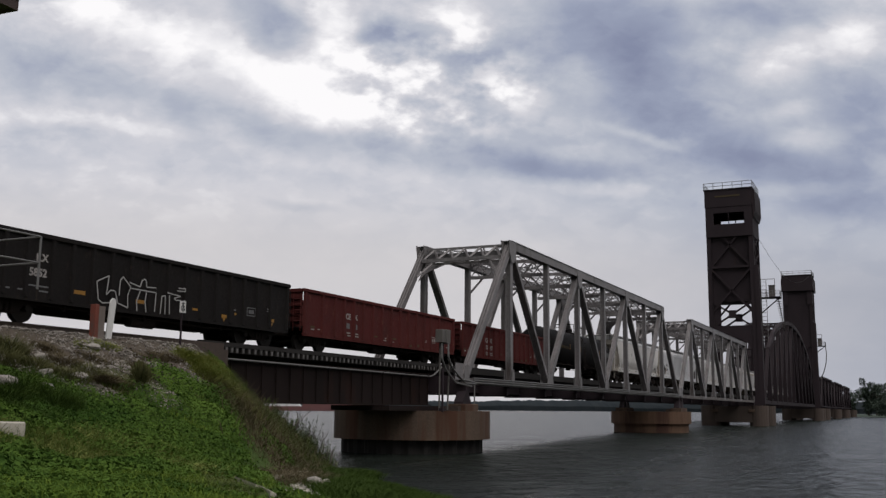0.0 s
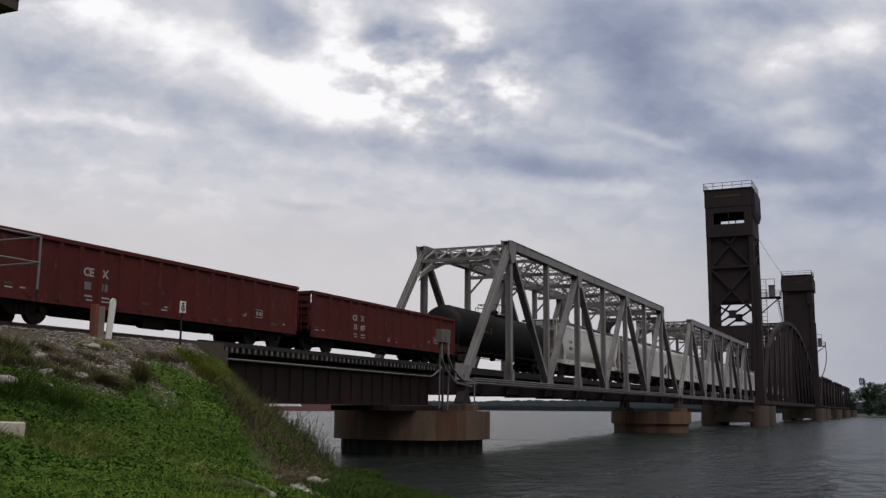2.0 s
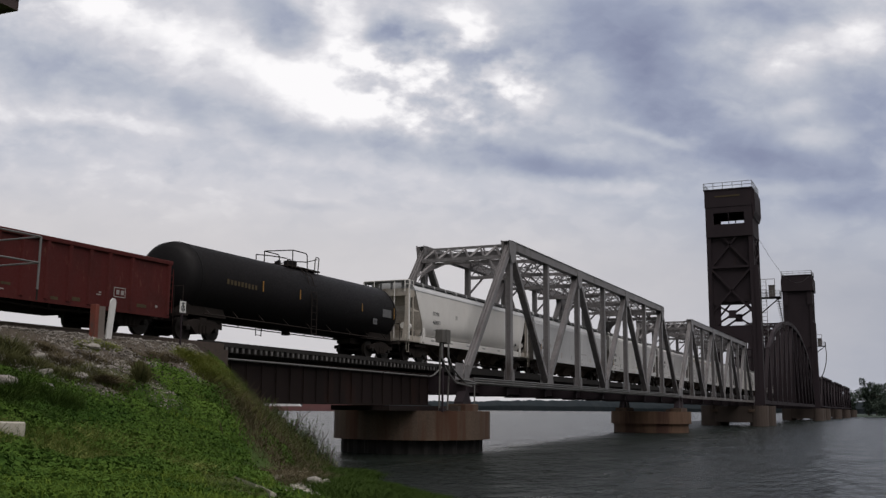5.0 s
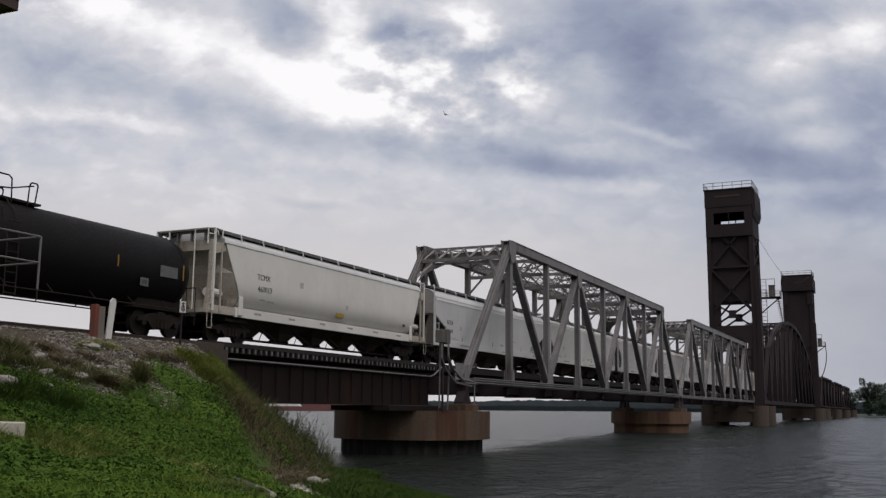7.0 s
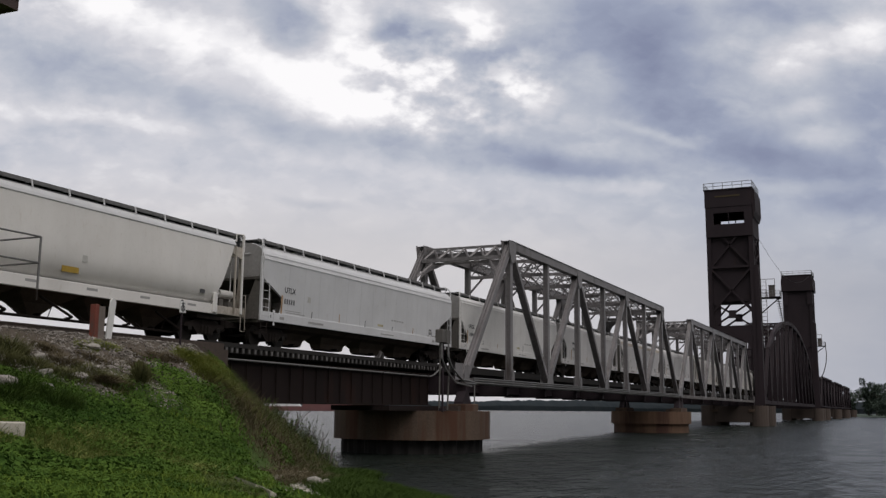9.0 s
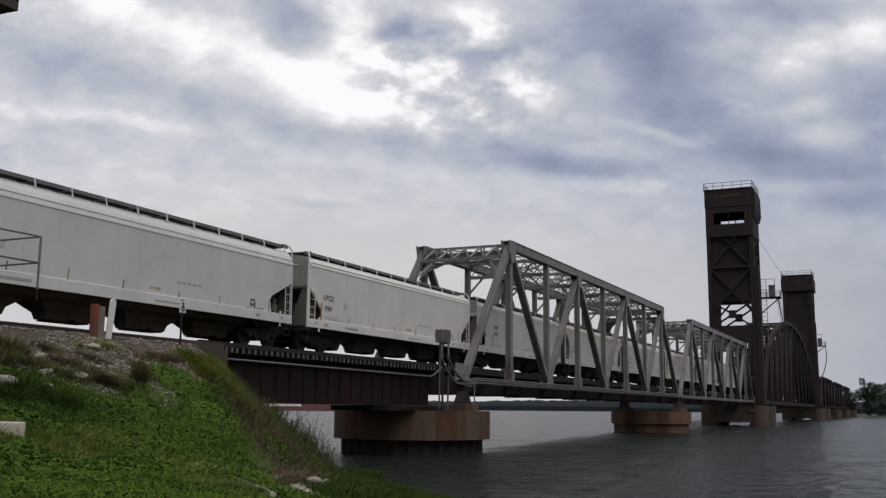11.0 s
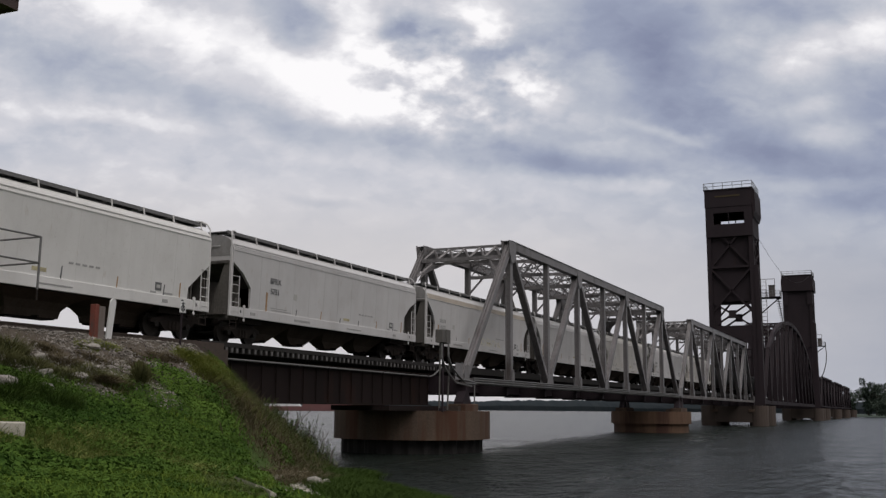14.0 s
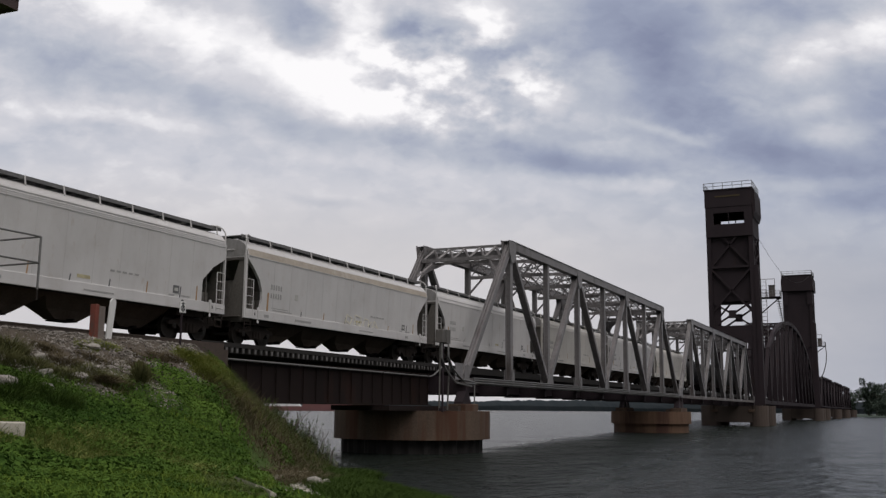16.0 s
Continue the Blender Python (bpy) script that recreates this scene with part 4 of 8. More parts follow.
def control_cabin(x, y, z, label, stair=True):
    """Small grey equipment cabin on a bracketed, railed platform, with a stair or a slung net below it."""
    t = thing("equipment_cabin", label, "bridge cabin", pose(x, y, z))
    bm = B()
    box(bm, -1.2, 1.6, -2.6, 1.2, -0.15, 0.0)
    part("platform", bm, STEEL_DARK, t)
    bm = B()
    box(bm, -0.2, 0.8, -1.6, -0.6, 0.0, 2.1)
    part("cabin", bm, DARKER_GREY, t)
    bm = B()
    box(bm, -0.3, 0.9, -1.7, -0.5, 2.1, 2.2)
    part("cabin_roof", bm, DARKER_GREY, t)
    for k, (a, b) in enumerate((((-1.2, -2.6), (1.6, -2.6)), ((-1.2, -2.6), (-1.2, 1.2)), ((1.6, -2.6), (1.6, 1.2)))):
        bm = B()
        for zz in (0.55, 1.1):
            tube(bm, (*a, zz), (*b, zz), 0.04, 6)
        for f in (0, 0.33, 0.66, 1):
            p = (a[0] + (b[0] - a[0]) * f, a[1] + (b[1] - a[1]) * f)
            tube(bm, (*p, 0), (*p, 1.1), 0.04, 6)
        part("handrail", bm, GALV, t)
    bm = B()
    for yy in (-0.3, 0.6):
        tube(bm, (-1.2, yy, -8.0), (-1.2, yy, 3.2), 0.05, 6)
    for k in range(16):
        tube(bm, (-1.2, -0.3, -7.8 + 0.7 * k), (-1.2, 0.6, -7.8 + 0.7 * k), 0.04, 5)
    tube(bm, (-1.2, -1.8, 3.2), (-1.2, 0.6, 3.2), 0.05, 6)
    tube(bm, (-1.2, -1.8, 0), (-1.2, -1.8, 3.2), 0.05, 6)
    part("ladder", bm, DARKER_GREY, t)
    bm = B()
    beam(bm, (0, -2.4, -0.15), (0, 1.2, -3.2), 0.2, 0.2, (1, 0, 0))
    part("bracket", bm, STEEL_DARK, t)
    if not stair:
        # a net hangs from the platform's outer edge and is drawn in to the tower lower down
        for k in range(6):
            bm = B()
            px = -1.1 + 0.52 * k
            pipe(bm, [(px, -2.6, -0.1), (px, -2.75, -2.5), (px + 0.1, -2.5, -5.0), (px + 0.2, -1.8, -7.5), (px + 0.3, -0.8, -9.5)], 0.035, 5)
            part("net_cord", bm, GALV, t, "pale hanging net cord")
        for zz, yy in ((-2.5, -2.75), (-5.0, -2.5), (-7.5, -1.8)):
            bm = B()
            tube(bm, (-1.1, yy, zz), (1.7, yy, zz), 0.03, 5)
            part("net_cord", bm, GALV, t, "pale hanging net cord")
        return t
    bm = B()
    for s in (-0.35, 0.35):
        beam(bm, (1.5 + s, -2.0, 0), (6.5 + s, -2.4, -5.6), 0.18, 0.06, (0, 1, 0))
    part("stair_stringer", bm, DARKER_GREY, t)
    for k in range(14):
        bm = B()
        f = (k + 0.5) / 14
        box(bm, 1.15 + 5 * f, 1.85 + 5 * f, -2.5 - 0.4 * f, -1.6 - 0.4 * f, -5.6 * f - 0.03, -5.6 * f + 0.03)
        part("stair_tread", bm, DARKER_GREY, t)
    return t


control_cabin(186.0, -1.4, 23.0, "grey equipment cabin on a railed platform beside the lift tower")
control_cabin(304.0, -0.9, 21.3, "grey railed platform cabin with hanging net on lift tower", False)

bm = B()
ca, cb = Vector((184.5, -0.6, 34.0)), Vector((299.0, -0.9, 41.6))
prev = ca
for i in range(1, 13):
    f = i / 12
    p = ca.lerp(cb, f) - Vector((0, 0, 5.0 * math.sin(math.pi * f)))
    tube(bm, prev, p, 0.03, 5)
    prev = p
tagged(part("cable", bm, STEEL_DARK), "thin dark cable slung between the lift towers", "cable")


def round_pier(x, label, r=4.6, ztop=2.35, zlow=0.76, yc=3.2, shell=None):
    t = thing("bridge_pier", label, "bridge pier", pose(x, yc, 0), "bridge piers")
    def drum(r0, z0, z1, n, wavy=0.0, flat=0.0):
        bm = B()
        rings = []
        for z in (z0, z1):
            ring = []
            for i in range(n):
                a = 2 * math.pi * i / n
                rr = r0 + (wavy if (i // 2) % 2 else 0)
                ring.append(bm.verts.new((rr * math.cos(a), rr * math.sin(a), z)))
            rings.append(ring)
        for i in range(n):
            bm.faces.new((rings[0][i], rings[0][(i + 1) % n], rings[1][(i + 1) % n], rings[1][i]))
        bm.faces.new(rings[0][::-1])
        bm.faces.new(rings[1])
        return bm
    part("pier_cap", drum(r, zlow, ztop, 40), shell or CONCRETE, t, "stained tan concrete cap")
    if shell:
        part("pier_shaft", drum(r - 0.3, -2.5, zlow, 48), shell, t)
    else:
        part("sheet_piling", drum(r - 0.45, -2.5, zlow, 120, -0.16), PILING, t, "dark corrugated steel piling")
    for dy in (-2.75, 3.05):
        bm = B()
        for dx in (-0.65, 0.7):
            box(bm, dx - 0.62, dx + 0.62, dy - 0.75, dy + 0.75, ztop, 2.62)
        part("bearing_block", bm, CONCRETE_DARK, t)
    return t


round_pier(X0 - 0.1, "round concrete pier with rust-stained cap under the truss bearing")
round_pier(113.1, "round brown-stained concrete pier between the truss spans", 4.5, 2.35, 1.0, 3.2, CONCRETE_RUST)


def tower_pier(x0, x1, label):
    t = thing("bridge_pier", label, "bridge pier", None, "bridge piers")
    for y in (-0.9, 7.15):
        for x in (x0 + 1.2, x1 - 1.2):
            bm = B()
            tube(bm, (x, y, -2.5), (x, y, 3.4), 1.55, 20)
            part("pier_shaft", bm, CONCRETE_DARK, t)
    bm = B()
    box(bm, x0, x1, -1.2, 7.4, 0.6, 3.3)
    part("pier_wall", bm, CONCRETE_DARK, t)
    return t


tower_pier(173.0, 185.5, "grey-brown concrete pier under the lift tower")
tower_pier(297.0, 308.0, "grey-brown concrete pier under the far lift tower")
for x in (326.0, 387.0, 449.0, 511.5):
    tower_pier(x - 2.5, x + 2.5, "far concrete pier under the dark truss spans")


def girder_span():
    t = thing("girder_span", "rust-brown steel deck plate girder span on the approach", "railway bridge")
    xa, xb, zt, zb = 30.9, 52.0, 4.44, 2.68
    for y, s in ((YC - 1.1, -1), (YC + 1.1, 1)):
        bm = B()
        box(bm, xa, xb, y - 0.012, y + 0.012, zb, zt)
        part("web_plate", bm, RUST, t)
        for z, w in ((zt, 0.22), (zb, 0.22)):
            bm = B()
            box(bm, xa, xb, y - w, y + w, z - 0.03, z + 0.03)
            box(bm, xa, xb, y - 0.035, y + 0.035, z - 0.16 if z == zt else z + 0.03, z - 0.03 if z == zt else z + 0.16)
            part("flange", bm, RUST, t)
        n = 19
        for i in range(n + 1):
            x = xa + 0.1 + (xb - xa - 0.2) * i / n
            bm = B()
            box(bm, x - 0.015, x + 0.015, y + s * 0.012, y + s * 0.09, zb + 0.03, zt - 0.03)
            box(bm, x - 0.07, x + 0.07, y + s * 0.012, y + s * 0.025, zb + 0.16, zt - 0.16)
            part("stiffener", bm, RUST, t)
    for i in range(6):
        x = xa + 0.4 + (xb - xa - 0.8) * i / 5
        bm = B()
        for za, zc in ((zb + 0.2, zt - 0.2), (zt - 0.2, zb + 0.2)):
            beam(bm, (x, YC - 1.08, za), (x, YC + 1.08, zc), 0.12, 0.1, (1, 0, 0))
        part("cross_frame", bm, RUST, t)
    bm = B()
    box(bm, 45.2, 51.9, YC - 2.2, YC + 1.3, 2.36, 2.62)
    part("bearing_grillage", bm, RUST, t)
    bm = B()
    pipe(bm, [(31.0, 1.5, 4.40), (51.2, 1.5, 4.30), (51.7, 1.45, 4.42), (52.5, 1.3, 4.95)], 0.045, 8)
    part("conduit", bm, GALV, t, "thin pale grey conduit pipe")
    for k in range(8):
        bm = B()
        x = 32 + k * 2.7
        box(bm, x - 0.03, x + 0.03, 1.44, YC - 1.28, 4.30, 4.345)
        part("conduit_bracket", bm, RUST, t)
    return t


girder_span()


def abutment():
    t = thing("abutment", "weathered grey-brown concrete bridge abutment", "abutment")
    bm = B()
    box(bm, 28.2, 31.0, 0.45, 5.8, 1.0, 4.66)
    part("bearing_seat", bm, CONCRETE_DARK, t)
    bm = B()
    box(bm, 28.0, 30.85, 0.55, 5.7, 4.3, 4.9)
    part("backwall", bm, CONCRETE_DARK, t)


abutment()


def track():
    """Two rails on timber ties with guard timbers over the bridge."""
    t = thing("railway_track", "single railway track on dark timber ties", "railway track", kind="structure")
    for y in (YC - 0.754, YC + 0.754):
        bm = B()
        for x0, x1 in ((-150, 0), (0, 60), (60, 200), (200, 520)):
            box(bm, x0, x1, y - 0.037, y + 0.037, RAIL - 0.045, RAIL)
            box(bm, x0, x1, y - 0.01, y + 0.01, RAIL - 0.15, RAIL - 0.045)
            box(bm, x0, x1, y - 0.07, y + 0.07, RAIL - 0.175, RAIL - 0.15)
        part("rail", bm, RAILSTEEL, t)
    for y in (YC - 1.33, YC + 1.33):
        bm = B()
        box(bm, 30.9, 520, y - 0.1, y + 0.1, RAIL - 0.18, RAIL - 0.005)
        part("guard_timber", bm, WOOD, t)
    # added dark board: hides the tie ends and stands in for shade under the train
    bm = B()
    box(bm, 52.6, 172.0, YC - 1.62, YC - 1.50, RAIL - 0.44, RAIL - 0.06)
    part("kerb_timber", bm, WOOD, t)
    bm = B()
    box(bm, -0.11, 0.11, -1.455, 1.455, -0.42, -0.185)
    for e in (-1, 1):
        box(bm, -0.058, 0.058, *sorted((e * 1.45, e * 1.46)), -0.395, -0.225)
    tie = mesh_of("tie", bm, WOOD)
    tie.materials.append(TIE_END)
    for p in tie.polygons:
        if abs(p.normal.y) > 0.9 and abs(p.center.y) > 1.457:
            p.material_index = 1
    # ties inside the truss go without pale ends, to look shaded
    dark_tie = tie.copy()
    for p in dark_tie.polygons:
        p.material_index = 0
    rng = random.Random(3)
    x = 31.2
    while x < 140:
        ob = new("tie", tie if x < 52.4 else dark_tie)
        ob.parent = t
        ob.matrix_basis = pose(x, YC + rng.uniform(-0.04, 0.04), RAIL, 0, 0, rng.uniform(-0.6, 0.6))
        x += 0.41
    bm = B()
    while x < 520:
        box(bm, x - 0.11, x + 0.11, YC - 1.46, YC + 1.46, RAIL - 0.42, RAIL - 0.185)
        x += 0.6
    x = -60
    while x < 30.8:
        box(bm, x - 0.11, x + 0.11, YC - 1.3, YC + 1.3, RAIL - 0.38, RAIL - 0.185)
        x += 0.55
    tagged(part("far_ties", bm, WOOD, t), kind="stuff")


track()


# ---------------------------------------------------------------- train
WHEEL_R = 0.457
wheelsets, cars = [], []


def wheel_mesh():
    bm = B()
    for y in (-0.754, 0.754):
        s = 1 if y > 0 else -1
        tube(bm, (0, y - 0.065, 0), (0, y + 0.065, 0), WHEEL_R, 28)
        tube(bm, (0, y - s * 0.066, 0), (0, y - s * 0.095, 0), WHEEL_R + 0.027, 28)
        tube(bm, (0, y + s * 0.066, 0), (0, y + s * 0.10, 0), WHEEL_R - 0.075, 24, WHEEL_R * 0.4) if s > 0 else tube(bm, (0, y + s * 0.10, 0), (0, y + s * 0.066, 0), WHEEL_R * 0.4, 24, WHEEL_R - 0.075)
        tube(bm, (0, y + s * 0.1, 0), (0, y + s * 0.34, 0), 0.115, 10)
        for k in range(3):
            a = 2 * math.pi * k / 3
            tube(bm, (0.06 * math.cos(a), y + s * 0.34, 0.06 * math.sin(a)), (0.06 * math.cos(a), y + s * 0.36, 0.06 * math.sin(a)), 0.02, 6)
    tube(bm, (0, -0.75, 0), (0, 0.75, 0), 0.085, 10)
    return mesh_of("wheelset", bm, WHEEL)


WHEELSET = wheel_mesh()


def truck_mesh():
    bm = B()
    for y in (-1.02, 1.02):
        prism(bm, [(-1.22, 0.50), (-1.22, 0.66), (-0.85, 0.72), (-0.5, 0.82), (0.5, 0.82), (0.85, 0.72), (1.22, 0.66), (1.22, 0.50), (0.72, 0.52), (0.42, 0.24), (-0.42, 0.24), (-0.72, 0.52)], y - 0.07, y + 0.07)
        for x in (-0.2, 0.0, 0.2):
            tube(bm, (x, y + math.copysign(0.09, y), 0.3), (x, y + math.copysign(0.09, y), 0.6), 0.07, 8)
    box(bm, -0.2, 0.2, -1.1, 1.1, 0.6, 0.9)
    for x in (-0.3, 0.3):
        box(bm, x - 0.05, x + 0.05, -0.9, 0.9, 0.28, 0.4)
    return mesh_of("truck", bm, UNDER)


TRUCK = truck_mesh()


def trucks(t, half):
    for x in (-half, half):
        tr = new("truck", TRUCK)
        tr.parent = t
        tr.location = (x, 0, 0)
        for dx in (-0.89, 0.89):
            w = new("wheelset", WHEELSET)
            w.parent = tr
            w.location = (dx, 0, WHEEL_R)
            wheelsets.append((w, dx))


def couplers(t, L):
    for s in (-1, 1):
        bm = B()
        box(bm, min(s * (L / 2 - 1.1), s * (L / 2 - 0.03)), max(s * (L / 2 - 1.1), s * (L / 2 - 0.03)), -0.1, 0.1, 0.76, 0.98)
        box(bm, min(s * (L / 2 - 0.3), s * (L / 2 - 0.02)), max(s * (L / 2 - 0.3), s * (L / 2 - 0.02)), -0.2, 0.17, 0.72, 1.04)
        pipe(bm, [(s * (L / 2 - 0.8), 0.3, 0.75), (s * (L / 2 - 0.35), 0.32, 0.5), (s * (L / 2 - 0.02), 0.3, 0.62)], 0.03, 6)
        part("coupler", bm, UNDER, t)


FACE = Matrix.Rotation(radians(90), 4, "X")     # lettering on the side that faces -y


def bars(t, rows, y, material, name="stencil"):
    """Plain bars in place of small print: x, z, length, height."""
    for x, z, w, h in rows:
        bm = B()
        box(bm, x - w / 2, x + w / 2, y - 0.004, y + 0.008, z - h / 2, z + h / 2)
        part(name, bm, material, t)


def car(name, label, category, x, L):
    t = thing(name, label, category, pose(x, YC, RAIL), "freight cars of the train")
    cars.append((t, x))
    couplers(t, L)
    return t


def gondola(x, L, paint, label, top, posts, tilted=False):
    """Open-top gondola: ribbed sides, rolled top chord, corrugated ends, fishbelly sill."""
    t = car("gondola_car", label, "freight car", x, L)
    h, w, z0, low = (L - 1.25) / 2, 1.46, 1.07, 0.70
    for s in (-1, 1):
        bm = B()
        box(bm, -h, h, s * w - 0.008, s * w + 0.008, low, top - 0.06)
        part("side_sheet", bm, paint, t)
        bm = B()
        box(bm, -h - 0.06, h + 0.06, s * w - 0.09, s * w + 0.09, top - 0.10, top + 0.06)
        part("top_chord", bm, paint, t, bevel=0.02)
        bm = B()
        box(bm, -h, h, s * w - 0.05, s * w + 0.05, low - 0.05, low + 0.08)
        part("side_sill", bm, paint, t)
        for f in posts:
            px = f * (h - 0.12)
            bm = B()
            ya, yb = sorted((s * (w + 0.008), s * (w + 0.10)))
            v = [(px - 0.09, top - 0.1), (px + 0.09, top - 0.1), (px + 0.09, low + 0.08), (px - 0.09, low + 0.08)]
            lo = [bm.verts.new((a, ya if s > 0 else yb, b)) for a, b in v]
            hi = [bm.verts.new((px + (a - px) * 0.6, yb if s > 0 else ya, b)) for a, b in v]
            bm.faces.new(lo)
            bm.faces.new(hi)
            for k in range(4):
                bm.faces.new((lo[k], lo[(k + 1) % 4], hi[(k + 1) % 4], hi[k]))
            part("side_post", bm, paint, t)
    for s in (-1, 1):
        bm = B()
        e = s * h
        box(bm, min(e, e - s * 0.02), max(e, e - s * 0.02), -w + 0.06, w - 0.06, z0, top - 0.1)
        part("end_wall", bm, paint, t)
        for k in range(4):
            z = z0 + 0.25 + k * (top - z0 - 0.3) / 4
            a, b = sorted((e + s * 0.003, e + s * 0.14))
            bm = B()
            box(bm, a, b, -w + 0.08, w - 0.08, z, z + 0.18)
            part("end_rib", bm, paint, t)
        bm = B()
        a, b = sorted((e - s * 0.1, e + s * 0.1))
        box(bm, a, b, -w + 0.1, w - 0.1, top - 0.097, top + 0.05)
        part("end_chord", bm, paint, t)
        bm = B()
        for yy in (-w + 0.02, -w + 0.42):
            tube(bm, (e + s * 0.2, yy, z0 - 0.2), (e + s * 0.2, yy, top - 0.2), 0.02, 6)
        for k in range(6):
            z = z0 + k * (top - z0 - 0.2) / 6
            tube(bm, (e + s * 0.2, -w + 0.02, z), (e + s * 0.2, -w + 0.42, z), 0.018, 6)
        part("ladder", bm, paint, t)
    bm = B()
    box(bm, -h, h, -w + 0.05, w - 0.05, z0 - 0.04, z0 + 0.04)
    part("floor_plate", bm, UNDER, t)
    bm = B()
    prism(bm, [(-h, z0 - 0.04), (h, z0 - 0.04), (h, z0 - 0.38), (h - 3.4, z0 - 0.44), (h - 4.2, z0 - 0.64), (-h + 4.2, z0 - 0.64), (-h + 3.4, z0 - 0.44), (-h, z0 - 0.38)], -0.35, 0.35)
    part("centre_sill", bm, UNDER, t)
    for k in range(9):
        px = -h + 1.2 + k * (2 * h - 2.4) / 8
        bm = B()
        box(bm, px - 0.06, px + 0.06, -w + 0.06, w - 0.06, z0 - 0.34, z0 - 0.04)
        part("cross_bearer", bm, UNDER, t)
    bm = B()
    tube(bm, (-2.9, -1.0, z0 - 0.46), (-1.7, -1.0, z0 - 0.46), 0.2, 12)
    tube(bm, (-1.15, -0.95, 0.43), (0.1, -0.95, 0.43), 0.21, 12)
    box(bm, -1.0, -0.8, -1.0, -0.9, 0.4, z0 - 0.05)
    box(bm, -0.2, 0.0, -1.0, -0.9, 0.4, z0 - 0.05)
    pipe(bm, [(-5.6, -1.2, z0 - 0.46), (-1.4, -1.2, z0 - 0.52), (0.4, -1.2, z0 - 0.5), (2.8, -1.2, z0 - 0.56), (5.6, -1.2, z0 - 0.48)], 0.035, 6)
    for px in (-4.4, -3.3, -0.6, 1.9, 2.6, 3.9):
        box(bm, px - 0.05, px + 0.05, -1.24, -1.14, z0 - 0.6, z0 - 0.05)
    part("brake_gear", bm, UNDER, t)
    trucks(t, h - 1.65)
    return t, h, w


def body_loft(profile, he, cut):
    """A car body: profile (y, z) from sill to roof; half length at each height from cut(z)."""
    bm = B()
    grid = {}
    for s in (-1, 1):
        for e in (-1, 1):
            for i, (y, z) in enumerate(profile):
                if y < 0.001 and s == 1:
                    grid[s, e, i] = grid[-1, e, i]
                else:
                    grid[s, e, i] = bm.verts.new((e * cut(z), s * y, z))
    n = len(profile)
    for s in (-1, 1):
        for i in range(n - 1):
            ids = [grid[s, -1, i], grid[s, 1, i], grid[s, 1, i + 1], grid[s, -1, i + 1]]
            bm.faces.new(ids)
    for e in (-1, 1):
        for i in range(n - 1):
            ids = [grid[-1, e, i], grid[1, e, i], grid[1, e, i + 1], grid[-1, e, i + 1]]
            ids = list(dict.fromkeys(ids))
            if len(ids) > 2:
                bm.faces.new(ids)
    bm.faces.new([grid[-1, -1, 0], grid[-1, 1, 0], grid[1, 1, 0], grid[1, -1, 0]])
    return bm


def loft_sections(sections):
    """Joins level outlines of equal length into a closed body."""
    bm = B()
    rings = [[bm.verts.new(p) for p in ring] for ring in sections]
    n = len(rings[0])
    for a, b in zip(rings, rings[1:]):
        for k in range(n):
            bm.faces.new((a[k], a[(k + 1) % n], b[(k + 1) % n], b[k]))
    bm.faces.new(rings[0])
    bm.faces.new(rings[-1][::-1])
    return bm


def roof_walk(t, h, paint, z, y, width, ztop):
    """Grating walkways along both edges of the roof, on brackets."""
    for s in (-1, 1):
        bm = B()
        box(bm, -h + 0.05, h - 0.05, *sorted((s * y, s * (y - width))), z, z + 0.045)
        box(bm, -h + 0.05, h - 0.05, *sorted((s * y, s * (y + 0.03))), z - 0.05, z + 0.08)
        part("running_board", bm, GRATING, t)
    n = round((2 * h - 0.8) / 1.63) + 1
    for s in (-1, 1):
        bm = B()
        beam(bm, (0, s * (y + 0.045), z + 0.08), (0, s * (y + 0.12), ztop), 0.05, 0.03, (1, 0, 0))
        beam(bm, (0, s * (y - width), z - 0.02), (0, s * (y + 0.02), z - 0.02), 0.05, 0.05, (1, 0, 0))
        me = mesh_of("walk_bracket", bm, paint)
        for i in range(n):
            ob = new("walk_bracket", me)
            ob.parent = t
            ob.location = (-h + 0.4 + i * (2 * h - 0.8) / (n - 1), 0, 0)
    for e in (-1, 1):
        bm = B()
        box(bm, *sorted((e * (h - 0.03), e * (h - 0.6))), -y + width + 0.01, y - width - 0.01, z, z + 0.045)
        part("end_walk", bm, GRATING, t)


def chutes(t, inner, bays, levels, material, rods=False):
    """A row of discharge chutes; levels are height, half length as a share of the bay, half width."""
    bw = 2 * inner / bays
    for i in range(bays):
        px = -inner + bw * (i + 0.5)
        bm = loft_sections([[(px + a * f * bw, b * hy, z) for a, b in ((-1, -1), (1, -1), (1, 1), (-1, 1))] for z, f, hy in levels])
        part("discharge_chute", bm, material, t)
        bm = B()
        z, f, hy = levels[-1]
        wb = bw * f * 0.85
        box(bm, px - wb, px + wb, -hy - 0.04, hy + 0.04, z - 0.05, z - 0.005)
        tube(bm, (px, -hy - 0.3, z), (px, -hy, z), 0.05, 8)
        part("outlet_gate", bm, UNDER, t)
        if rods:
            for pts, r in (([(px - 0.5, -1.0, 0.9), (px + 0.92, -1.0, 0.34), (px + 0.75, -0.8, 0.26)], 0.045), ([(px + 0.05, -1.0, 0.72), (px + 0.05, -0.8, 0.26)], 0.018), ([(px - 1.5, -0.95, 0.4), (px - 1.2, -0.9, 0.27)], 0.03)):
                bm = B()
                pipe(bm, pts, r, 6)
                part("valve_rod", bm, UNDER, t)


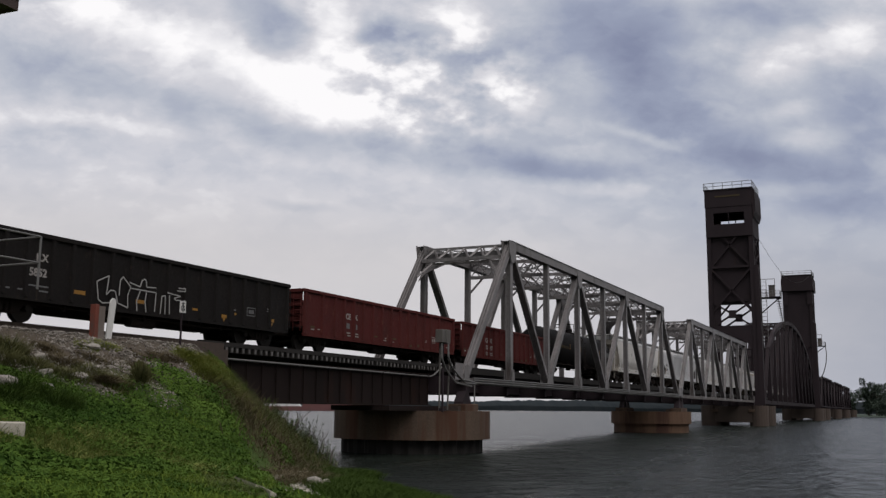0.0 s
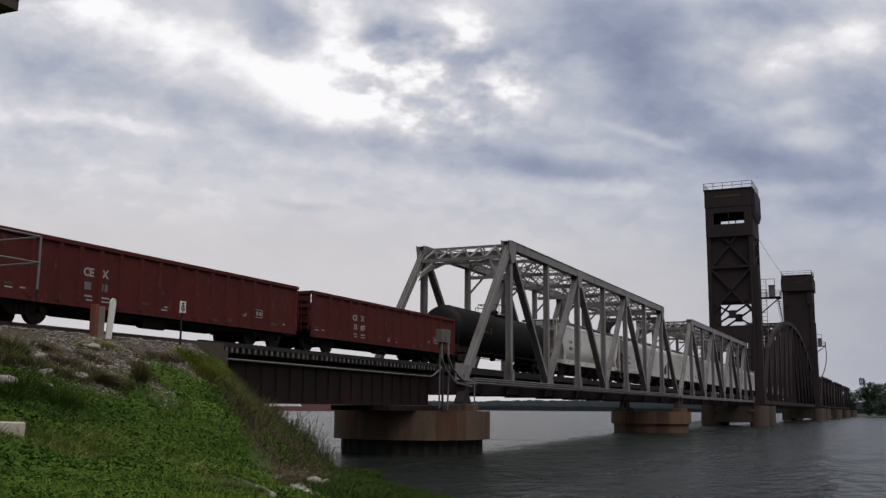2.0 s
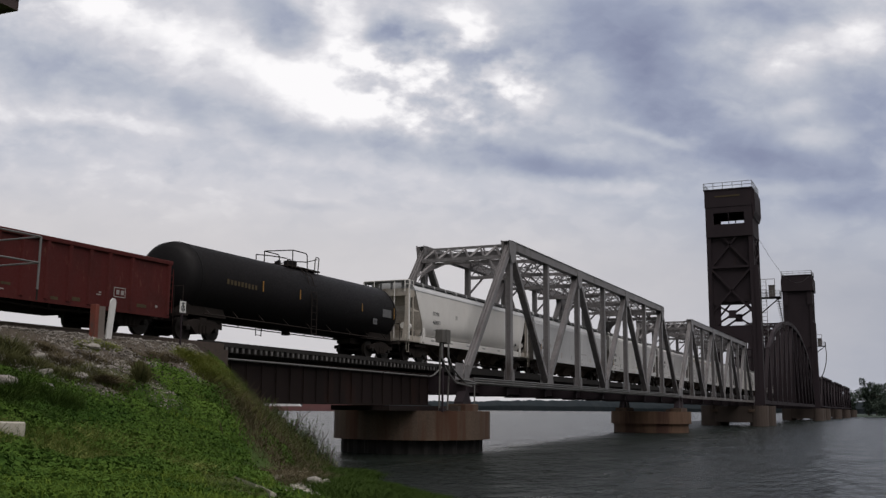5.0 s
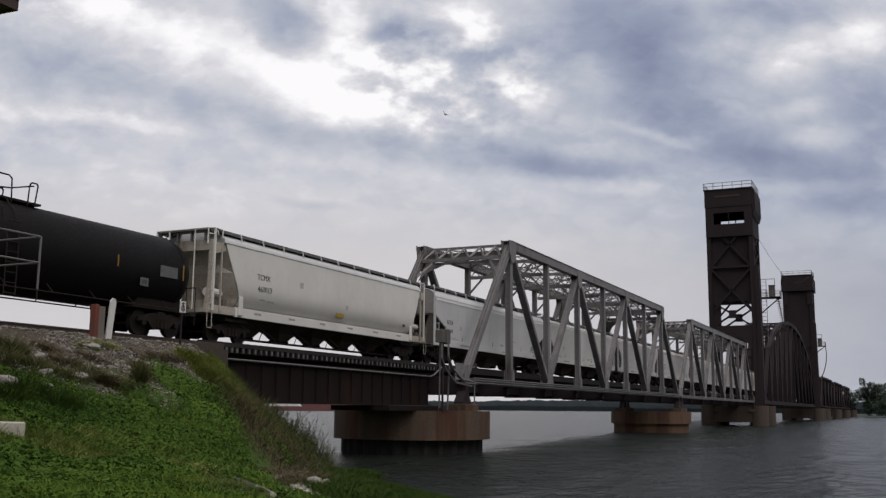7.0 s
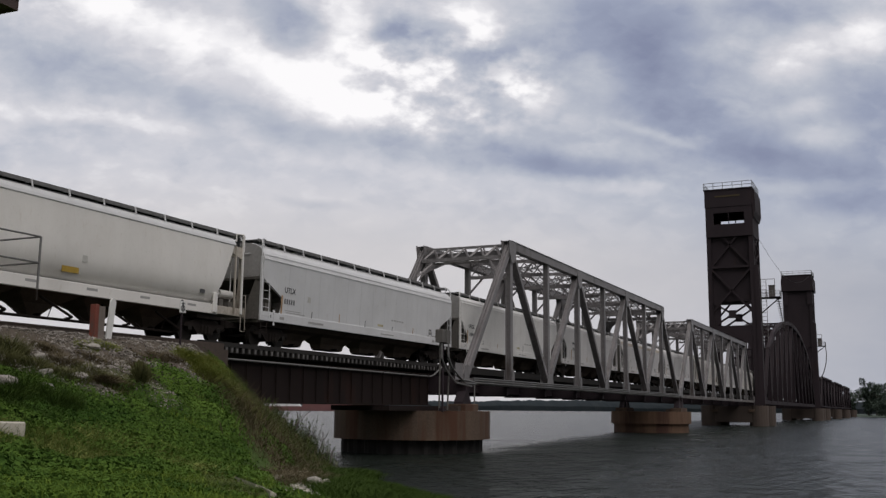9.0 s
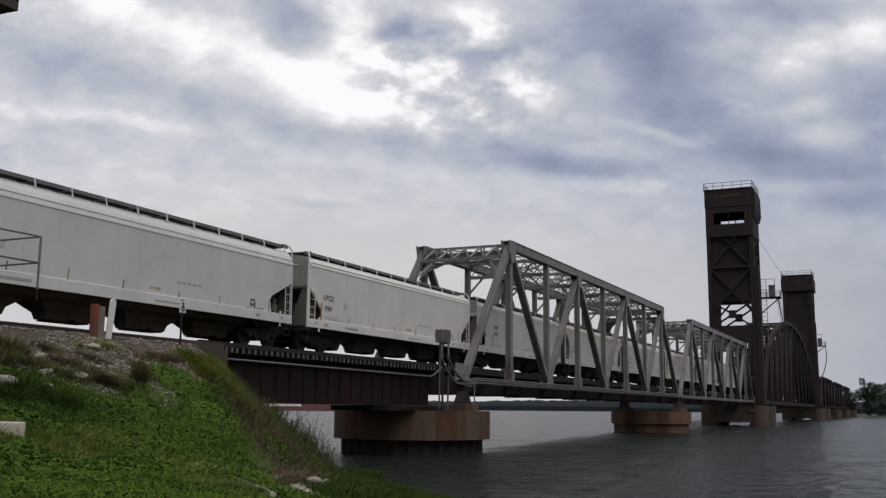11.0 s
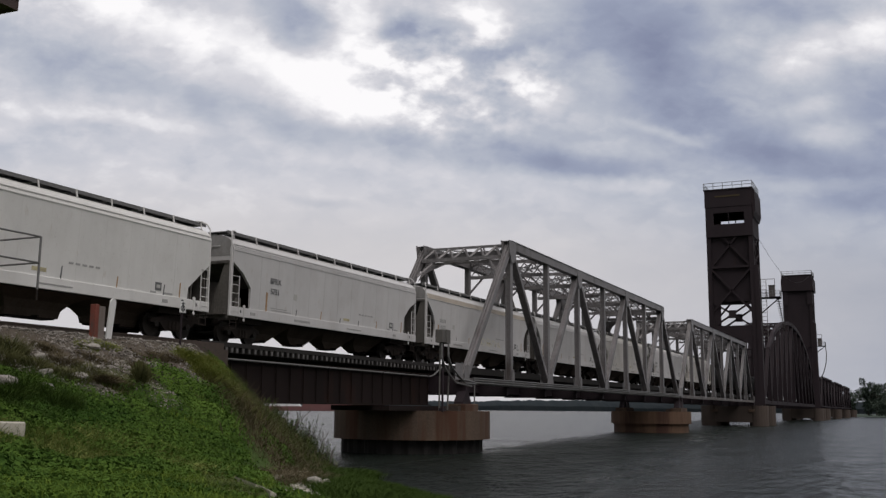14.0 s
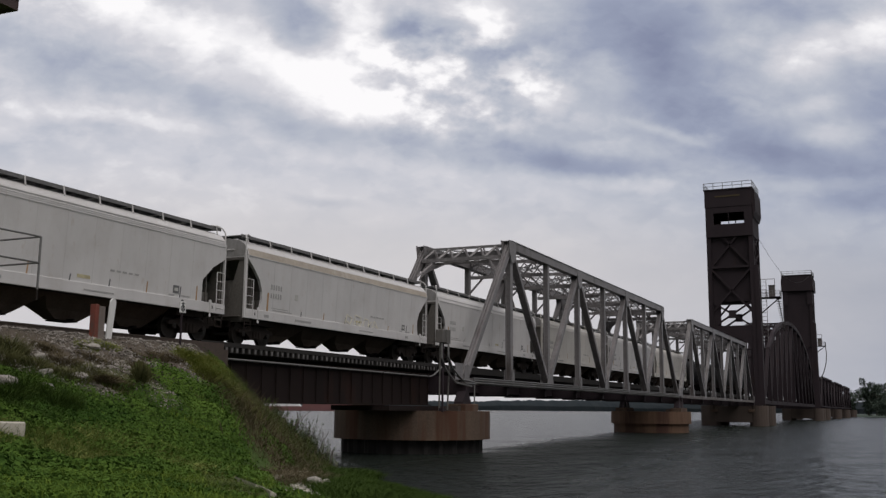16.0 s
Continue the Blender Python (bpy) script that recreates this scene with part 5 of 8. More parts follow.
def hopper(x, L, paint, label, bays, bay, levels, ze, ends, eaves=(0.0, 0.15), strip=None):
    """Covered hopper: flared side sheets cut back over the end bays, rounded roof edge with running boards, chutes below.
    ze is the height of the roof edge; ends lists height and how far the side sheet stops short of the car's end."""
    t = car("covered_hopper_car", label, "freight car", x, L)
    h = (L - 1.3) / 2
    zs, top = 1.48, 4.54
    side = lambda z: 1.50 + 0.10 * (z - 1.3) / (ze - 1.3)
    back = lambda z: float(np.interp(z, [k[0] for k in ends], [k[1] for k in ends]))
    zz = sorted({1.30, *(k[0] for k in ends if 1.3 < k[0] < ze), *(1.5 + 0.3 * j for j in range(8) if 1.5 + 0.3 * j < ze - 0.05)})
    prof = [(side(z), z) for z in zz] + [(y, ze + f * (top - ze)) for y, f in ((1.60, 0.0), (1.575, 0.14), (1.54, 0.28), (1.48, 0.44), (1.36, 0.64), (1.1, 0.83), (0.55, 0.97), (0, 1.0))]
    zm = ends[-1][0]
    part("body", body_loft(prof, h, lambda z: h - back(z)), paint, t)
    for s in (-1, 1):
        for dz in eaves:
            bm = B()
            y0, y1 = sorted((s * (1.588 - dz * 0.24), s * (1.617 - dz * 0.24)))
            box(bm, -h + 0.12, h - 0.12, y0, y1, ze - 0.02 + dz, ze + 0.012 + dz)
            part("eave_rib", bm, paint, t)
    if strip:
        bm = B()
        prism(bm, [(-h + 0.14, ze + 0.02), (h - 0.14, ze + 0.02), (h - 0.14, ze + 0.3), (-h + 0.14, ze + 0.3)], -1.612, -1.50)
        for v in bm.verts:
            if v.co.z > ze + 0.2:
                v.co.y += 0.075
        part("eave_strip", bm, strip, t, "rust-washed strip below the roof edge")
    n = max(4, round((2 * h - 4.2) / 1.27))
    for i in range(n + 1):
        px = -h + 2.1 + (2 * h - 4.2) * i / n
        bm = B()
        beam(bm, (px, -side(zs) - 0.001, zs), (px, -side(ze - 0.04) - 0.001, ze - 0.04), 0.022, 0.008)
        part("weld_seam", bm, paint, t)
    reach = max(k[1] for k in ends)
    for s in (-1, 1):
        e = s * (h - 0.04)
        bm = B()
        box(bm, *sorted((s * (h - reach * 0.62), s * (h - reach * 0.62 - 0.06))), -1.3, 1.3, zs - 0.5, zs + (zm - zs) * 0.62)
        part("end_bulkhead", bm, GRIME_SHADE, t)
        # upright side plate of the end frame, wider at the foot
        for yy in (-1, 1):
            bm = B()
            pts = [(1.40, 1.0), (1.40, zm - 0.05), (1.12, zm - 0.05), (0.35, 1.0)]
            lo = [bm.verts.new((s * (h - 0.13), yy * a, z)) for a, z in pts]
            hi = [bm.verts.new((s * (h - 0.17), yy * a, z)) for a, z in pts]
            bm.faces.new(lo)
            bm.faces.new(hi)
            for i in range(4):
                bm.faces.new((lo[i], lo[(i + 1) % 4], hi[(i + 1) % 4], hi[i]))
            part("end_plate", bm, GRIME_SHADE, t, "dirty grey end plate")
        # end sheet darker than the sides: shade between cars is put into its colour
        bm = B()
        edge = [(y - 0.012, z) for y, z in prof if z > zm + 0.02]
        edge = [(-y, z) for y, z in edge] + [(y, z) for y, z in reversed(edge[:-1])]
        lo, hi = ([bm.verts.new((s * q, y, z)) for y, z in edge] for q in (h - 0.10, h - 0.088))
        bm.faces.new(lo)
        bm.faces.new(hi)
        for i in range(len(edge)):
            k = (i + 1) % len(edge)
            bm.faces.new((lo[i], lo[k], hi[k], hi[i]))
        part("end_sheet", bm, ENDGREY, t, "sooty grey end sheet with car-gap shade in its colour")
        # slope sheet: grime plus the open end's shade, both in one dark colour
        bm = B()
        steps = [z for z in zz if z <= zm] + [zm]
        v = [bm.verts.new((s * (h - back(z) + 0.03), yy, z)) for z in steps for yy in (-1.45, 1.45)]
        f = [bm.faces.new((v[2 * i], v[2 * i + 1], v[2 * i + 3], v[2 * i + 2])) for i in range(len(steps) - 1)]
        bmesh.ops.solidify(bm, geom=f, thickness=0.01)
        part("slope_sheet", bm, GRIME_SHADE, t, "grimy end slope sheet with recess shade in its colour")
        bm = B()
        box(bm, *sorted((s * (h - 0.115), s * (h - 0.08))), -1.5, 1.5, zm - 0.05, zm + 0.07)
        part("end_beam", bm, GRIME_SHADE, t)
        for yy in (-1.5, 1.5):
            bm = B()
            box(bm, *sorted((e - s * 0.07, e + s * 0.02)), yy - 0.045, yy + 0.045, 1.1, ze + 0.1)
            part("corner_post", bm, paint, t)
            bm = B()
            pipe(bm, [(e - s * 0.02, yy, ze), (e - s * 0.02, yy * 0.99, 4.42), (e - s * 0.12, yy * 0.93, 4.6), (e - s * 0.34, yy * 0.86, 4.68), (e - s * 0.62, yy * 0.82, 4.66)], 0.032, 6)
            part("roof_grab", bm, paint, t)
            bm = B()
            for dx, zt in ((0.06, ze), (0.54, 2.75)):
                tube(bm, (e - s * dx, yy * 1.045, 1.2), (e - s * dx, yy * 1.045, zt), 0.019, 6)
            for i in range(5):
                tube(bm, (e - s * 0.06, yy * 1.045, 1.3 + i * 0.36), (e - s * 0.54, yy * 1.045, 1.3 + i * 0.36), 0.014, 6)
            part("side_ladder", bm, paint, t)
            bm = B()
            for dx in (0.08, 0.5):
                tube(bm, (e - s * dx, yy, 1.1), (e - s * dx, yy, 0.55), 0.022, 6)
            for z in (0.56, 0.82):
                tube(bm, (e - s * 0.08, yy, z), (e - s * 0.5, yy, z), 0.022, 6)
            part("sill_step", bm, UNDER, t)
            bm = B()
            tube(bm, (e - s * 0.92, yy * 1.04, 1.52), (e - s * 0.92, yy * 1.06, 1.52), 0.075, 12)
            tube(bm, (e - s * 0.92, yy * 1.04, 0.96), (e - s * 0.92, yy * 1.06, 0.96), 0.06, 12)
            box(bm, *sorted((e - s * 0.885, e - s * 0.955)), *sorted((yy * 1.045, yy * 1.057)), 0.96, 1.52)
            part("jacking_lug", bm, paint, t)
        bm = B()
        tube(bm, (e, -0.9, 4.0), (e, 0.9, 4.0), 0.02, 6)
        part("end_grab", bm, paint, t)
        bm = B()
        box(bm, *sorted((e - s * 0.5, e + s * 0.08)), -1.3, 1.3, 1.14, 1.19)
        tube(bm, (e - s * 0.15, 0.55, 2.2), (e - s * 0.05, 0.55, 2.2), 0.28, 14)
        part("end_platform", bm, GRIME_SHADE, t)
        bm = B()
        box(bm, *sorted((e - s * 0.7, e - s * 1.1)), -1.25, -0.95, 1.5, 1.9)
        tube(bm, (e - s * 0.8, -0.9, 1.75), (e - s * 1.2, -0.9, 1.75), 0.16, 10)
        part("brake_valve", bm, GRIME_SHADE, t)
    for s in (-1, 1):
        bm = B()
        y0, y1 = sorted((s * 1.46, s * 1.56))
        box(bm, -h, h, y0, y1, 1.08, zs)
        part("side_sill", bm, paint, t, bevel=0.012)
    roof_walk(t, h, paint, top + 0.03, 1.22, 0.66, top - 0.24)
    bm = B()
    box(bm, -h + 1.2, h - 1.2, -0.3, 0.3, top - 0.03, top + 0.13)
    part("roof_hatch", bm, paint, t)
    chutes(t, bay * bays / 2, bays, levels, CHUTE)
    bm = B()
    box(bm, -h + 3.0, h - 3.0, -1.2, 1.2, 1.1, 1.34)
    part("floor_frame", bm, UNDER, t)
    for s in (-1, 1):
        bm = B()
        box(bm, *sorted((s * (h - 0.4), s * (h - 3.6))), -0.3, 0.3, 0.75, 1.05)
        box(bm, *sorted((s * (h - 2.6), s * (h - 1.0))), -1.3, 1.3, 0.86, 1.1)
        part("stub_sill", bm, UNDER, t)
    trucks(t, h - 1.55)
    return t, h


def pressure_hopper(x, L, paint, label):
    """Covered hopper with bulging sides and open framed ends; h - n is n metres in from the end."""
    t = car("covered_hopper_car", label, "freight car", x, L)
    h = (L - 0.6) / 2
    zs, ztop = 1.10, 4.58
    prof = [(1.10, 1.38), (1.24, 1.5), (1.36, 1.64), (1.455, 1.82), (1.52, 2.02), (1.555, 2.25), (1.565, 2.5), (1.56, 2.85), (1.545, 3.2), (1.53, 3.6), (1.51, 4.0)]
    cut = lambda z: h - 0.98 - 1.04 * min(1.0, max(0.0, (4.04 - z) / 2.2)) ** 1.12
    bm = B()
    cols = []
    for s in (-1, 1):
        for i, (y, z) in enumerate(prof):
            cols.append([bm.verts.new((f * cut(z), s * y, z)) for f in (-1, -0.5, 0, 0.5, 1)])
    n = len(prof)
    for o in (0, n):
        for i in range(n - 1):
            for a in range(4):
                bm.faces.new((cols[o + i][a], cols[o + i][a + 1], cols[o + i + 1][a + 1], cols[o + i + 1][a]))
    part("side_sheet", bm, paint, t, smooth=True)
    # sloping end sheets between the side sheets
    for e in (-1, 1):
        bm = B()
        v = [[bm.verts.new((e * (cut(z) + 0.02 + (0.1 + 0.3 * (z < 3.0)) * (abs(f) < 0.9)), f * (y - 0.02), z)) for f in (-1, -0.6, 0.6, 1)] for y, z in prof]
        for a, b in zip(v, v[1:]):
            for i in range(3):
                bm.faces.new((a[i], a[i + 1], b[i + 1], b[i]))
        part("slope_sheet", bm, DIRTY, t, "dirt-streaked sloping end sheet")
    # roof edge and roof
    roof = [(1.52, 4.0), (1.535, 4.03), (1.50, 4.14), (1.42, 4.27), (1.2, 4.40), (0.7, 4.52), (0, 4.56)]
    part("roof", body_loft(roof, h, lambda z: h - 0.9), WHITE, t, "pale grey roof edge")
    for s in (-1, 1):
        bm = B()
        y0, y1 = sorted((s * 1.34, s * 1.47))
        box(bm, -h + 1.86, h - 1.86, y0, y1, zs - 0.04, zs + 0.36)
        part("side_sill", bm, paint, t, bevel=0.015)
        for e in (-1, 1):
            bm = B()
            x0, x1 = sorted((e * (h - 1.98), e * (h - 2.23)))
            box(bm, x0, x1, *sorted((s * 1.475, s * 1.56)), zs + 0.02, zs + 0.82)
            part("bolster_bracket", bm, paint, t, bevel=0.02)
            bm = B()
            x0, x1 = sorted((e * h, e * (h - 1.85)))
            box(bm, x0, x1, *sorted((s * 1.28, s * 1.42)), zs, zs + 0.34)
            part("end_sill", bm, DIRTY, t, "dirt-browned end sill", bevel=0.015)
    for e in (-1, 1):
        bm = B()
        box(bm, *sorted((e * (h - 0.02), e * (h - 1.9))), -1.27, 1.27, zs + 0.02, zs + 0.16)
        part("end_platform", bm, DIRTY, t)
        # end hood: front plate with a large opening, side cheeks
        bm = B()
        x0, x1 = sorted((e * (h - 0.24), e * (h - 0.28)))
        box(bm, x0, x1, -1.42, 1.42, 3.66, 4.08)
        for yy in (-1, 1):
            pts = [(1.42, zs + 0.17), (1.42, 3.655), (1.24, 3.655), (1.22, 2.3), (1.05, zs + 0.17)]
            lo, hi = ([bm.verts.new((q, yy * a, z)) for a, z in pts] for q in (x0, x1))
            bm.faces.new(lo)
            bm.faces.new(hi[::-1])
            for i in range(5):
                bm.faces.new((lo[i], hi[i], hi[(i + 1) % 5], lo[(i + 1) % 5]))
        for yy in (-1, 1):
            prism(bm, [(e * (h - 0.30), 3.995), (e * (h - 1.0), 3.995), (e * (h - 1.07), 3.7), (e * (h - 0.30), 3.5)], *sorted((yy * 1.41, yy * 1.45)))
        part("end_hood", bm, DIRTY, t, "dirty cream end plate with a large opening")
        for yy in (-1.46, 1.46):
            for dx, za, wd, tone in ((0.28, 4.54, 0.085, paint), (0.76, 4.0, 0.06, DIRTY)):
                bm = B()
                box(bm, *sorted((e * (h - dx), e * (h - dx - wd))), yy - 0.035, yy + 0.035, zs + 0.1, za)
                part("end_post", bm, tone, t)
            bm = B()
            for i in range(4):
                tube(bm, (e * (h - 0.02), yy, zs + 0.1 + i * 0.27), (e * (h - 0.32), yy, zs + 0.1 + i * 0.27), 0.014, 6)
            tube(bm, (e * (h - 0.02), yy, 0.55), (e * (h - 0.02), yy, zs + 0.9), 0.016, 6)
            pipe(bm, [(e * (h - 0.32), yy, zs + 0.1), (e * (h - 0.32), yy, 0.5), (e * (h - 0.02), yy, 0.5)], 0.016, 6)
            part("side_ladder", bm, DIRTY, t)
            bm = B()
            pipe(bm, [(e * (h - 0.05), yy * 0.9, 3.9), (e * (h - 0.05), yy * 0.9, 4.52), (e * (h - 0.3), yy * 0.98, 4.56), (e * (h - 0.8), yy, 4.52), (e * (h - 0.8), yy, 4.2)], 0.032, 6)
            tube(bm, (e * (h - 0.05), yy * 0.9, 4.3), (e * (h - 0.32), yy, 4.3), 0.024, 6)
            part("roof_rail", bm, paint, t)
            bm = B()
            tube(bm, (e * (h - 0.05), yy * 0.45, zs + 0.15), (e * (h - 0.05), yy * 0.45, 4.52), 0.03, 6)
            part("end_stile", bm, paint, t)
        bm = B()
        tube(bm, (e * (h - 0.05), -1.3, 4.52), (e * (h - 0.05), 1.3, 4.52), 0.03, 6)
        part("top_rail", bm, paint, t)
        bm = B()
        tube(bm, (e * (h - 0.45), -1.0, 2.0), (e * (h - 1.3), -1.0, 2.0), 0.17, 12)
        tube(bm, (e * (h - 1.3), -1.0, 1.98), (e * (h - 1.42), -1.0, 1.98), 0.1, 10)
        part("air_reservoir", bm, paint, t)
        bm = B()
        box(bm, *sorted((e * (h - 0.55), e * (h - 0.85))), -1.2, -0.85, 1.3, 1.7)
        box(bm, *sorted((e * (h - 1.25), e * (h - 1.5))), -1.25, -1.0, 1.4, 1.75)
        part("brake_valve", bm, GRIME_SHADE, t)
        bm = B()
        box(bm, *sorted((e * (h - 0.04), e * (h - 0.42))), -1.3, 0.75, 4.45, 4.49)
        for yy in (-1.1, -0.4, 0.3, 0.7, 1.25):
            box(bm, *sorted((e * (h - 0.1), e * (h - 0.24))), yy - 0.03, yy + 0.03, 4.05, 4.45)
        part("end_walkway", bm, GRATING, t, "dark grating walkway across the car's end")
        bm = B()
        tube(bm, (e * (h - 0.12), 0.55, 2.3), (e * (h - 0.04), 0.55, 2.3), 0.28, 14)
        part("brake_wheel", bm, GRIME_SHADE, t)
    roof_walk(t, h - 0.1, WHITE, 4.47, 1.36, 0.62, 4.28)
    for i in range(5):
        px = -h + 3.0 + i * (2 * h - 6.0) / 4
        bm = B()
        tube(bm, (px, 0, ztop - 0.05), (px, 0, ztop + 0.12), 0.4, 16)
        part("roof_hatch", bm, paint, t)
    inner = 6.88
    chutes(t, inner, 5, ((zs + 0.1, 0.497, 1.2), (0.98, 0.42, 0.8), (0.74, 0.24, 0.46), (0.36, 0.095, 0.2)), CHUTE, True)
    bm = B()
    tube(bm, (-inner - 0.4, -0.75, 0.24), (inner + 0.4, -0.75, 0.24), 0.05, 8)
    part("discharge_pipe", bm, UNDER, t)
    bm = B()
    box(bm, -inner, inner, -1.0, 1.0, zs + 0.1, 1.4)
    part("floor_frame", bm, GRIME_SHADE, t)
    for s in (-1, 1):
        bm = B()
        box(bm, *sorted((s * (h - 0.4), s * (h - 3.6))), -0.3, 0.3, 0.75, 1.05)
        box(bm, *sorted((s * (h - 2.9), s * (h - 1.4))), -1.3, 1.3, 0.86, 1.0)
        part("stub_sill", bm, UNDER, t)
    trucks(t, h - 2.15)
    return t, h


def tank(x, L, label):
    t = car("tank_car", label, "freight car", x, L)
    h, r, zc = (L - 1.0) / 2, 1.52, 2.44
    bm = B()
    rings = []
    n = 40
    xs = [(-h, 0.02), (-h + 0.05, 0.5), (-h + 0.16, 0.8), (-h + 0.34, 0.945), (-h + 0.62, 1.0)]
    xs = xs + [(-x0, k) for x0, k in reversed(xs)]
    for px, k in xs:
        rings.append([bm.verts.new((px, r * k * math.cos(2 * math.pi * i / n), zc + r * k * math.sin(2 * math.pi * i / n))) for i in range(n)])
    for a, b in zip(rings, rings[1:]):
        for i in range(n):
            bm.faces.new((a[i], a[(i + 1) % n], b[(i + 1) % n], b[i]))
    bm.faces.new(rings[0]); bm.faces.new(rings[-1])
    part("tank_shell", bm, TANKBLACK, t, smooth=True)
    for px in (-h + 0.74, h - 0.74):
        bm = B()
        tube(bm, (px - 0.03, 0, zc), (px + 0.03, 0, zc), r + 0.012, 40)
        part("head_seam", bm, TANKBLACK, t)
    bm = B()
    box(bm, -1.0, 1.75, -0.7, 0.7, zc + r - 0.05, zc + r + 0.02)
    part("top_platform", bm, UNDER, t)
    bm = B()
    tube(bm, (0.2, 0, zc + r - 0.1), (0.2, 0, zc + r + 0.35), 0.32, 16)
    part("manway", bm, TANKBLACK, t)
    for px, py, up, rad in ((-0.6, 0.1, 0.3, 0.08), (-0.9, 0.0, 0.2, 0.12)):
        bm = B()
        tube(bm, (px, py, zc + r - 0.1), (px, py, zc + r + up), rad, 8)
        part("relief_valve", bm, TANKBLACK, t)
    za = zc + r - 0.15
    for y, lift in ((-0.8, 0.0), (0.8, 0.05)):
        bm = B()
        pipe(bm, [(-0.81, y, za), (-0.81, y, 4.66 + lift), (0.3, y, 4.66 + lift), (0.42, y, 4.58 + lift), (0.46, y, za)], 0.026, 6)
        part("platform_rail", bm, UNDER, t)
        bm = B()
        pipe(bm, [(-0.55, y, za), (-0.55, y, 4.08), (-0.44, y, 4.16), (0.4, y, 4.26), (1.3, y, 4.5)], 0.024, 6)
        part("platform_rail", bm, UNDER, t)
        bm = B()
        pipe(bm, [(1.1, y, za), (1.14, y, 4.5), (1.22, y, 4.6), (1.42, y, 4.6), (1.48, y, 4.54), (1.38, y, za)], 0.026, 6)
        part("platform_rail", bm, UNDER, t)
    bm = B()
    pipe(bm, [(-0.81, -0.8, 4.66), (-0.81, 0.8, 4.71)], 0.026, 6)
    part("end_rail", bm, UNDER, t)
    bm = B()
    pipe(bm, [(-1.2, -0.8, za), (-1.2, -0.8, 4.1), (-1.28, -0.8, 4.2), (-1.7, -0.2, 4.3), (-1.75, 0.6, 4.4), (-1.7, 0.6, za)], 0.024, 6)
    part("end_rail", bm, UNDER, t)
    for s in (-1, 1):
        bm = B()
        y = s * 1.56
        for px in (-0.22, 0.22):
            pipe(bm, [(px, s * 0.85, zc + r - 0.1), (px, s * 1.25, zc + 1.02), (px, y, zc), (px, y, 0.75)], 0.022, 6)
        for k in range(8):
            z = 0.8 + k * 0.32
            tube(bm, (-0.22, y, z), (0.22, y, z), 0.018, 6)
        part("ladder", bm, UNDER, t)
        bm = B()
        tube(bm, (-h + 1.0, s * 1.42, 1.02), (h - 1.0, s * 1.42, 1.02), 0.025, 6)
        for k in range(9):
            px = -h + 1.4 + k * (2 * h - 2.8) / 8
            tube(bm, (px, s * 1.42, 1.02), (px, s * 1.1, zc - 1.12), 0.02, 6)
        part("handrail", bm, UNDER, t)
    for s in (-1, 1):
        bm = B()
        prism(bm, [(s * (h - 2.9), 0.98), (s * (h - 0.2), 0.98), (s * (h - 0.3), 1.45), (s * (h - 2.6), 1.45)], -1.05, 1.05)
        box(bm, *sorted((s * (h - 3.5), s * (h + 0.25))), -0.4, 0.4, 0.70, 1.0)
        box(bm, *sorted((s * (h - 0.1), s * (h + 0.2))), -1.4, 1.4, 0.86, 1.0)
        part("saddle", bm, UNDER, t)
        bm = B()
        for yy in (-1.35, -0.9):
            tube(bm, (s * (h + 0.2), yy, 0.5), (s * (h + 0.2), yy, 2.0), 0.02, 6)
        tube(bm, (s * (h + 0.2), -1.35, 2.0), (s * (h + 0.2), 1.35, 2.0), 0.02, 6)
        part("end_ladder", bm, UNDER, t)
    bm = B()
    tube(bm, (0, 0, 0.75), (0, 0, 1.4), 0.2, 10)
    pipe(bm, [(-5, -0.5, 1.15), (5, -0.5, 1.15)], 0.04, 6)
    part("bottom_outlet", bm, UNDER, t)
    trucks(t, h - 1.4)
    return t, h, r, zc


def graffiti(t, y, strokes, paint=None):
    """Spray-painted outline strokes with no meaning."""
    for s in strokes:
        bm = B()
        for a, b in zip(s, s[1:]):
            beam(bm, (a[0], y, a[1]), (b[0], y, b[1]), 0.042, 0.01)
        part("spray_stroke", bm, paint or MARK_FAINT, t, "white sprayed outline stroke")


JOINTS = (19.5, 37.41, 55.42, 72.83, 91.5, 111.96, 133.0, 153.15, 171.48, 190.27, 209.0, 227.8, 246.5, 265.3, 283.3, 301.3, 319.3)
mid = lambda i: ((JOINTS[i] + JOINTS[i + 1]) / 2, JOINTS[i + 1] - JOINTS[i])

PANELS = (-1, -0.875, -0.77, -0.645, -0.54, -0.43, -0.32, -0.205, -0.09, 0.033, 0.155, 0.27, 0.385, 0.5, 0.61, 0.725, 0.84, 1)
WIDE_PANELS = (-1, -0.82, -0.68, -0.575, -0.46, -0.345, -0.22, -0.10, 0.025, 0.148, 0.27, 0.39, 0.505, 0.615, 0.755, 1)
g, h, w = gondola(*mid(0), BLACK, "weathered black gondola car with white scrawl on its side", 2.80, PANELS)
ys = -w - 0.012
words("ILX", 0.33, MARK_DULL, g, pose(-5.72, ys, 2.06) @ FACE, bold=0.012)
words("5852", 0.36, MARK_DULL, g, pose(-5.84, ys, 1.57) @ FACE, bold=0.012)
bars(g, [(-5.72, 1.15, 0.95, 0.05), (-5.55, 1.0, 0.4, 0.05), (-7.1, 0.98, 0.4, 0.05), (-6.5, 0.98, 0.2, 0.05)], ys, MARK_GREY)
bars(g, [(-4.04, 1.14, 0.5, 0.13), (-1.14, 1.12, 0.45, 0.13), (1.93, 1.13, 0.3, 0.09), (3.75, 1.02, 0.32, 0.14), (4.49, 1.18, 0.12, 0.09), (7.09, 1.12, 0.34, 0.14)], ys, MARK_YELLOW, "reflector")
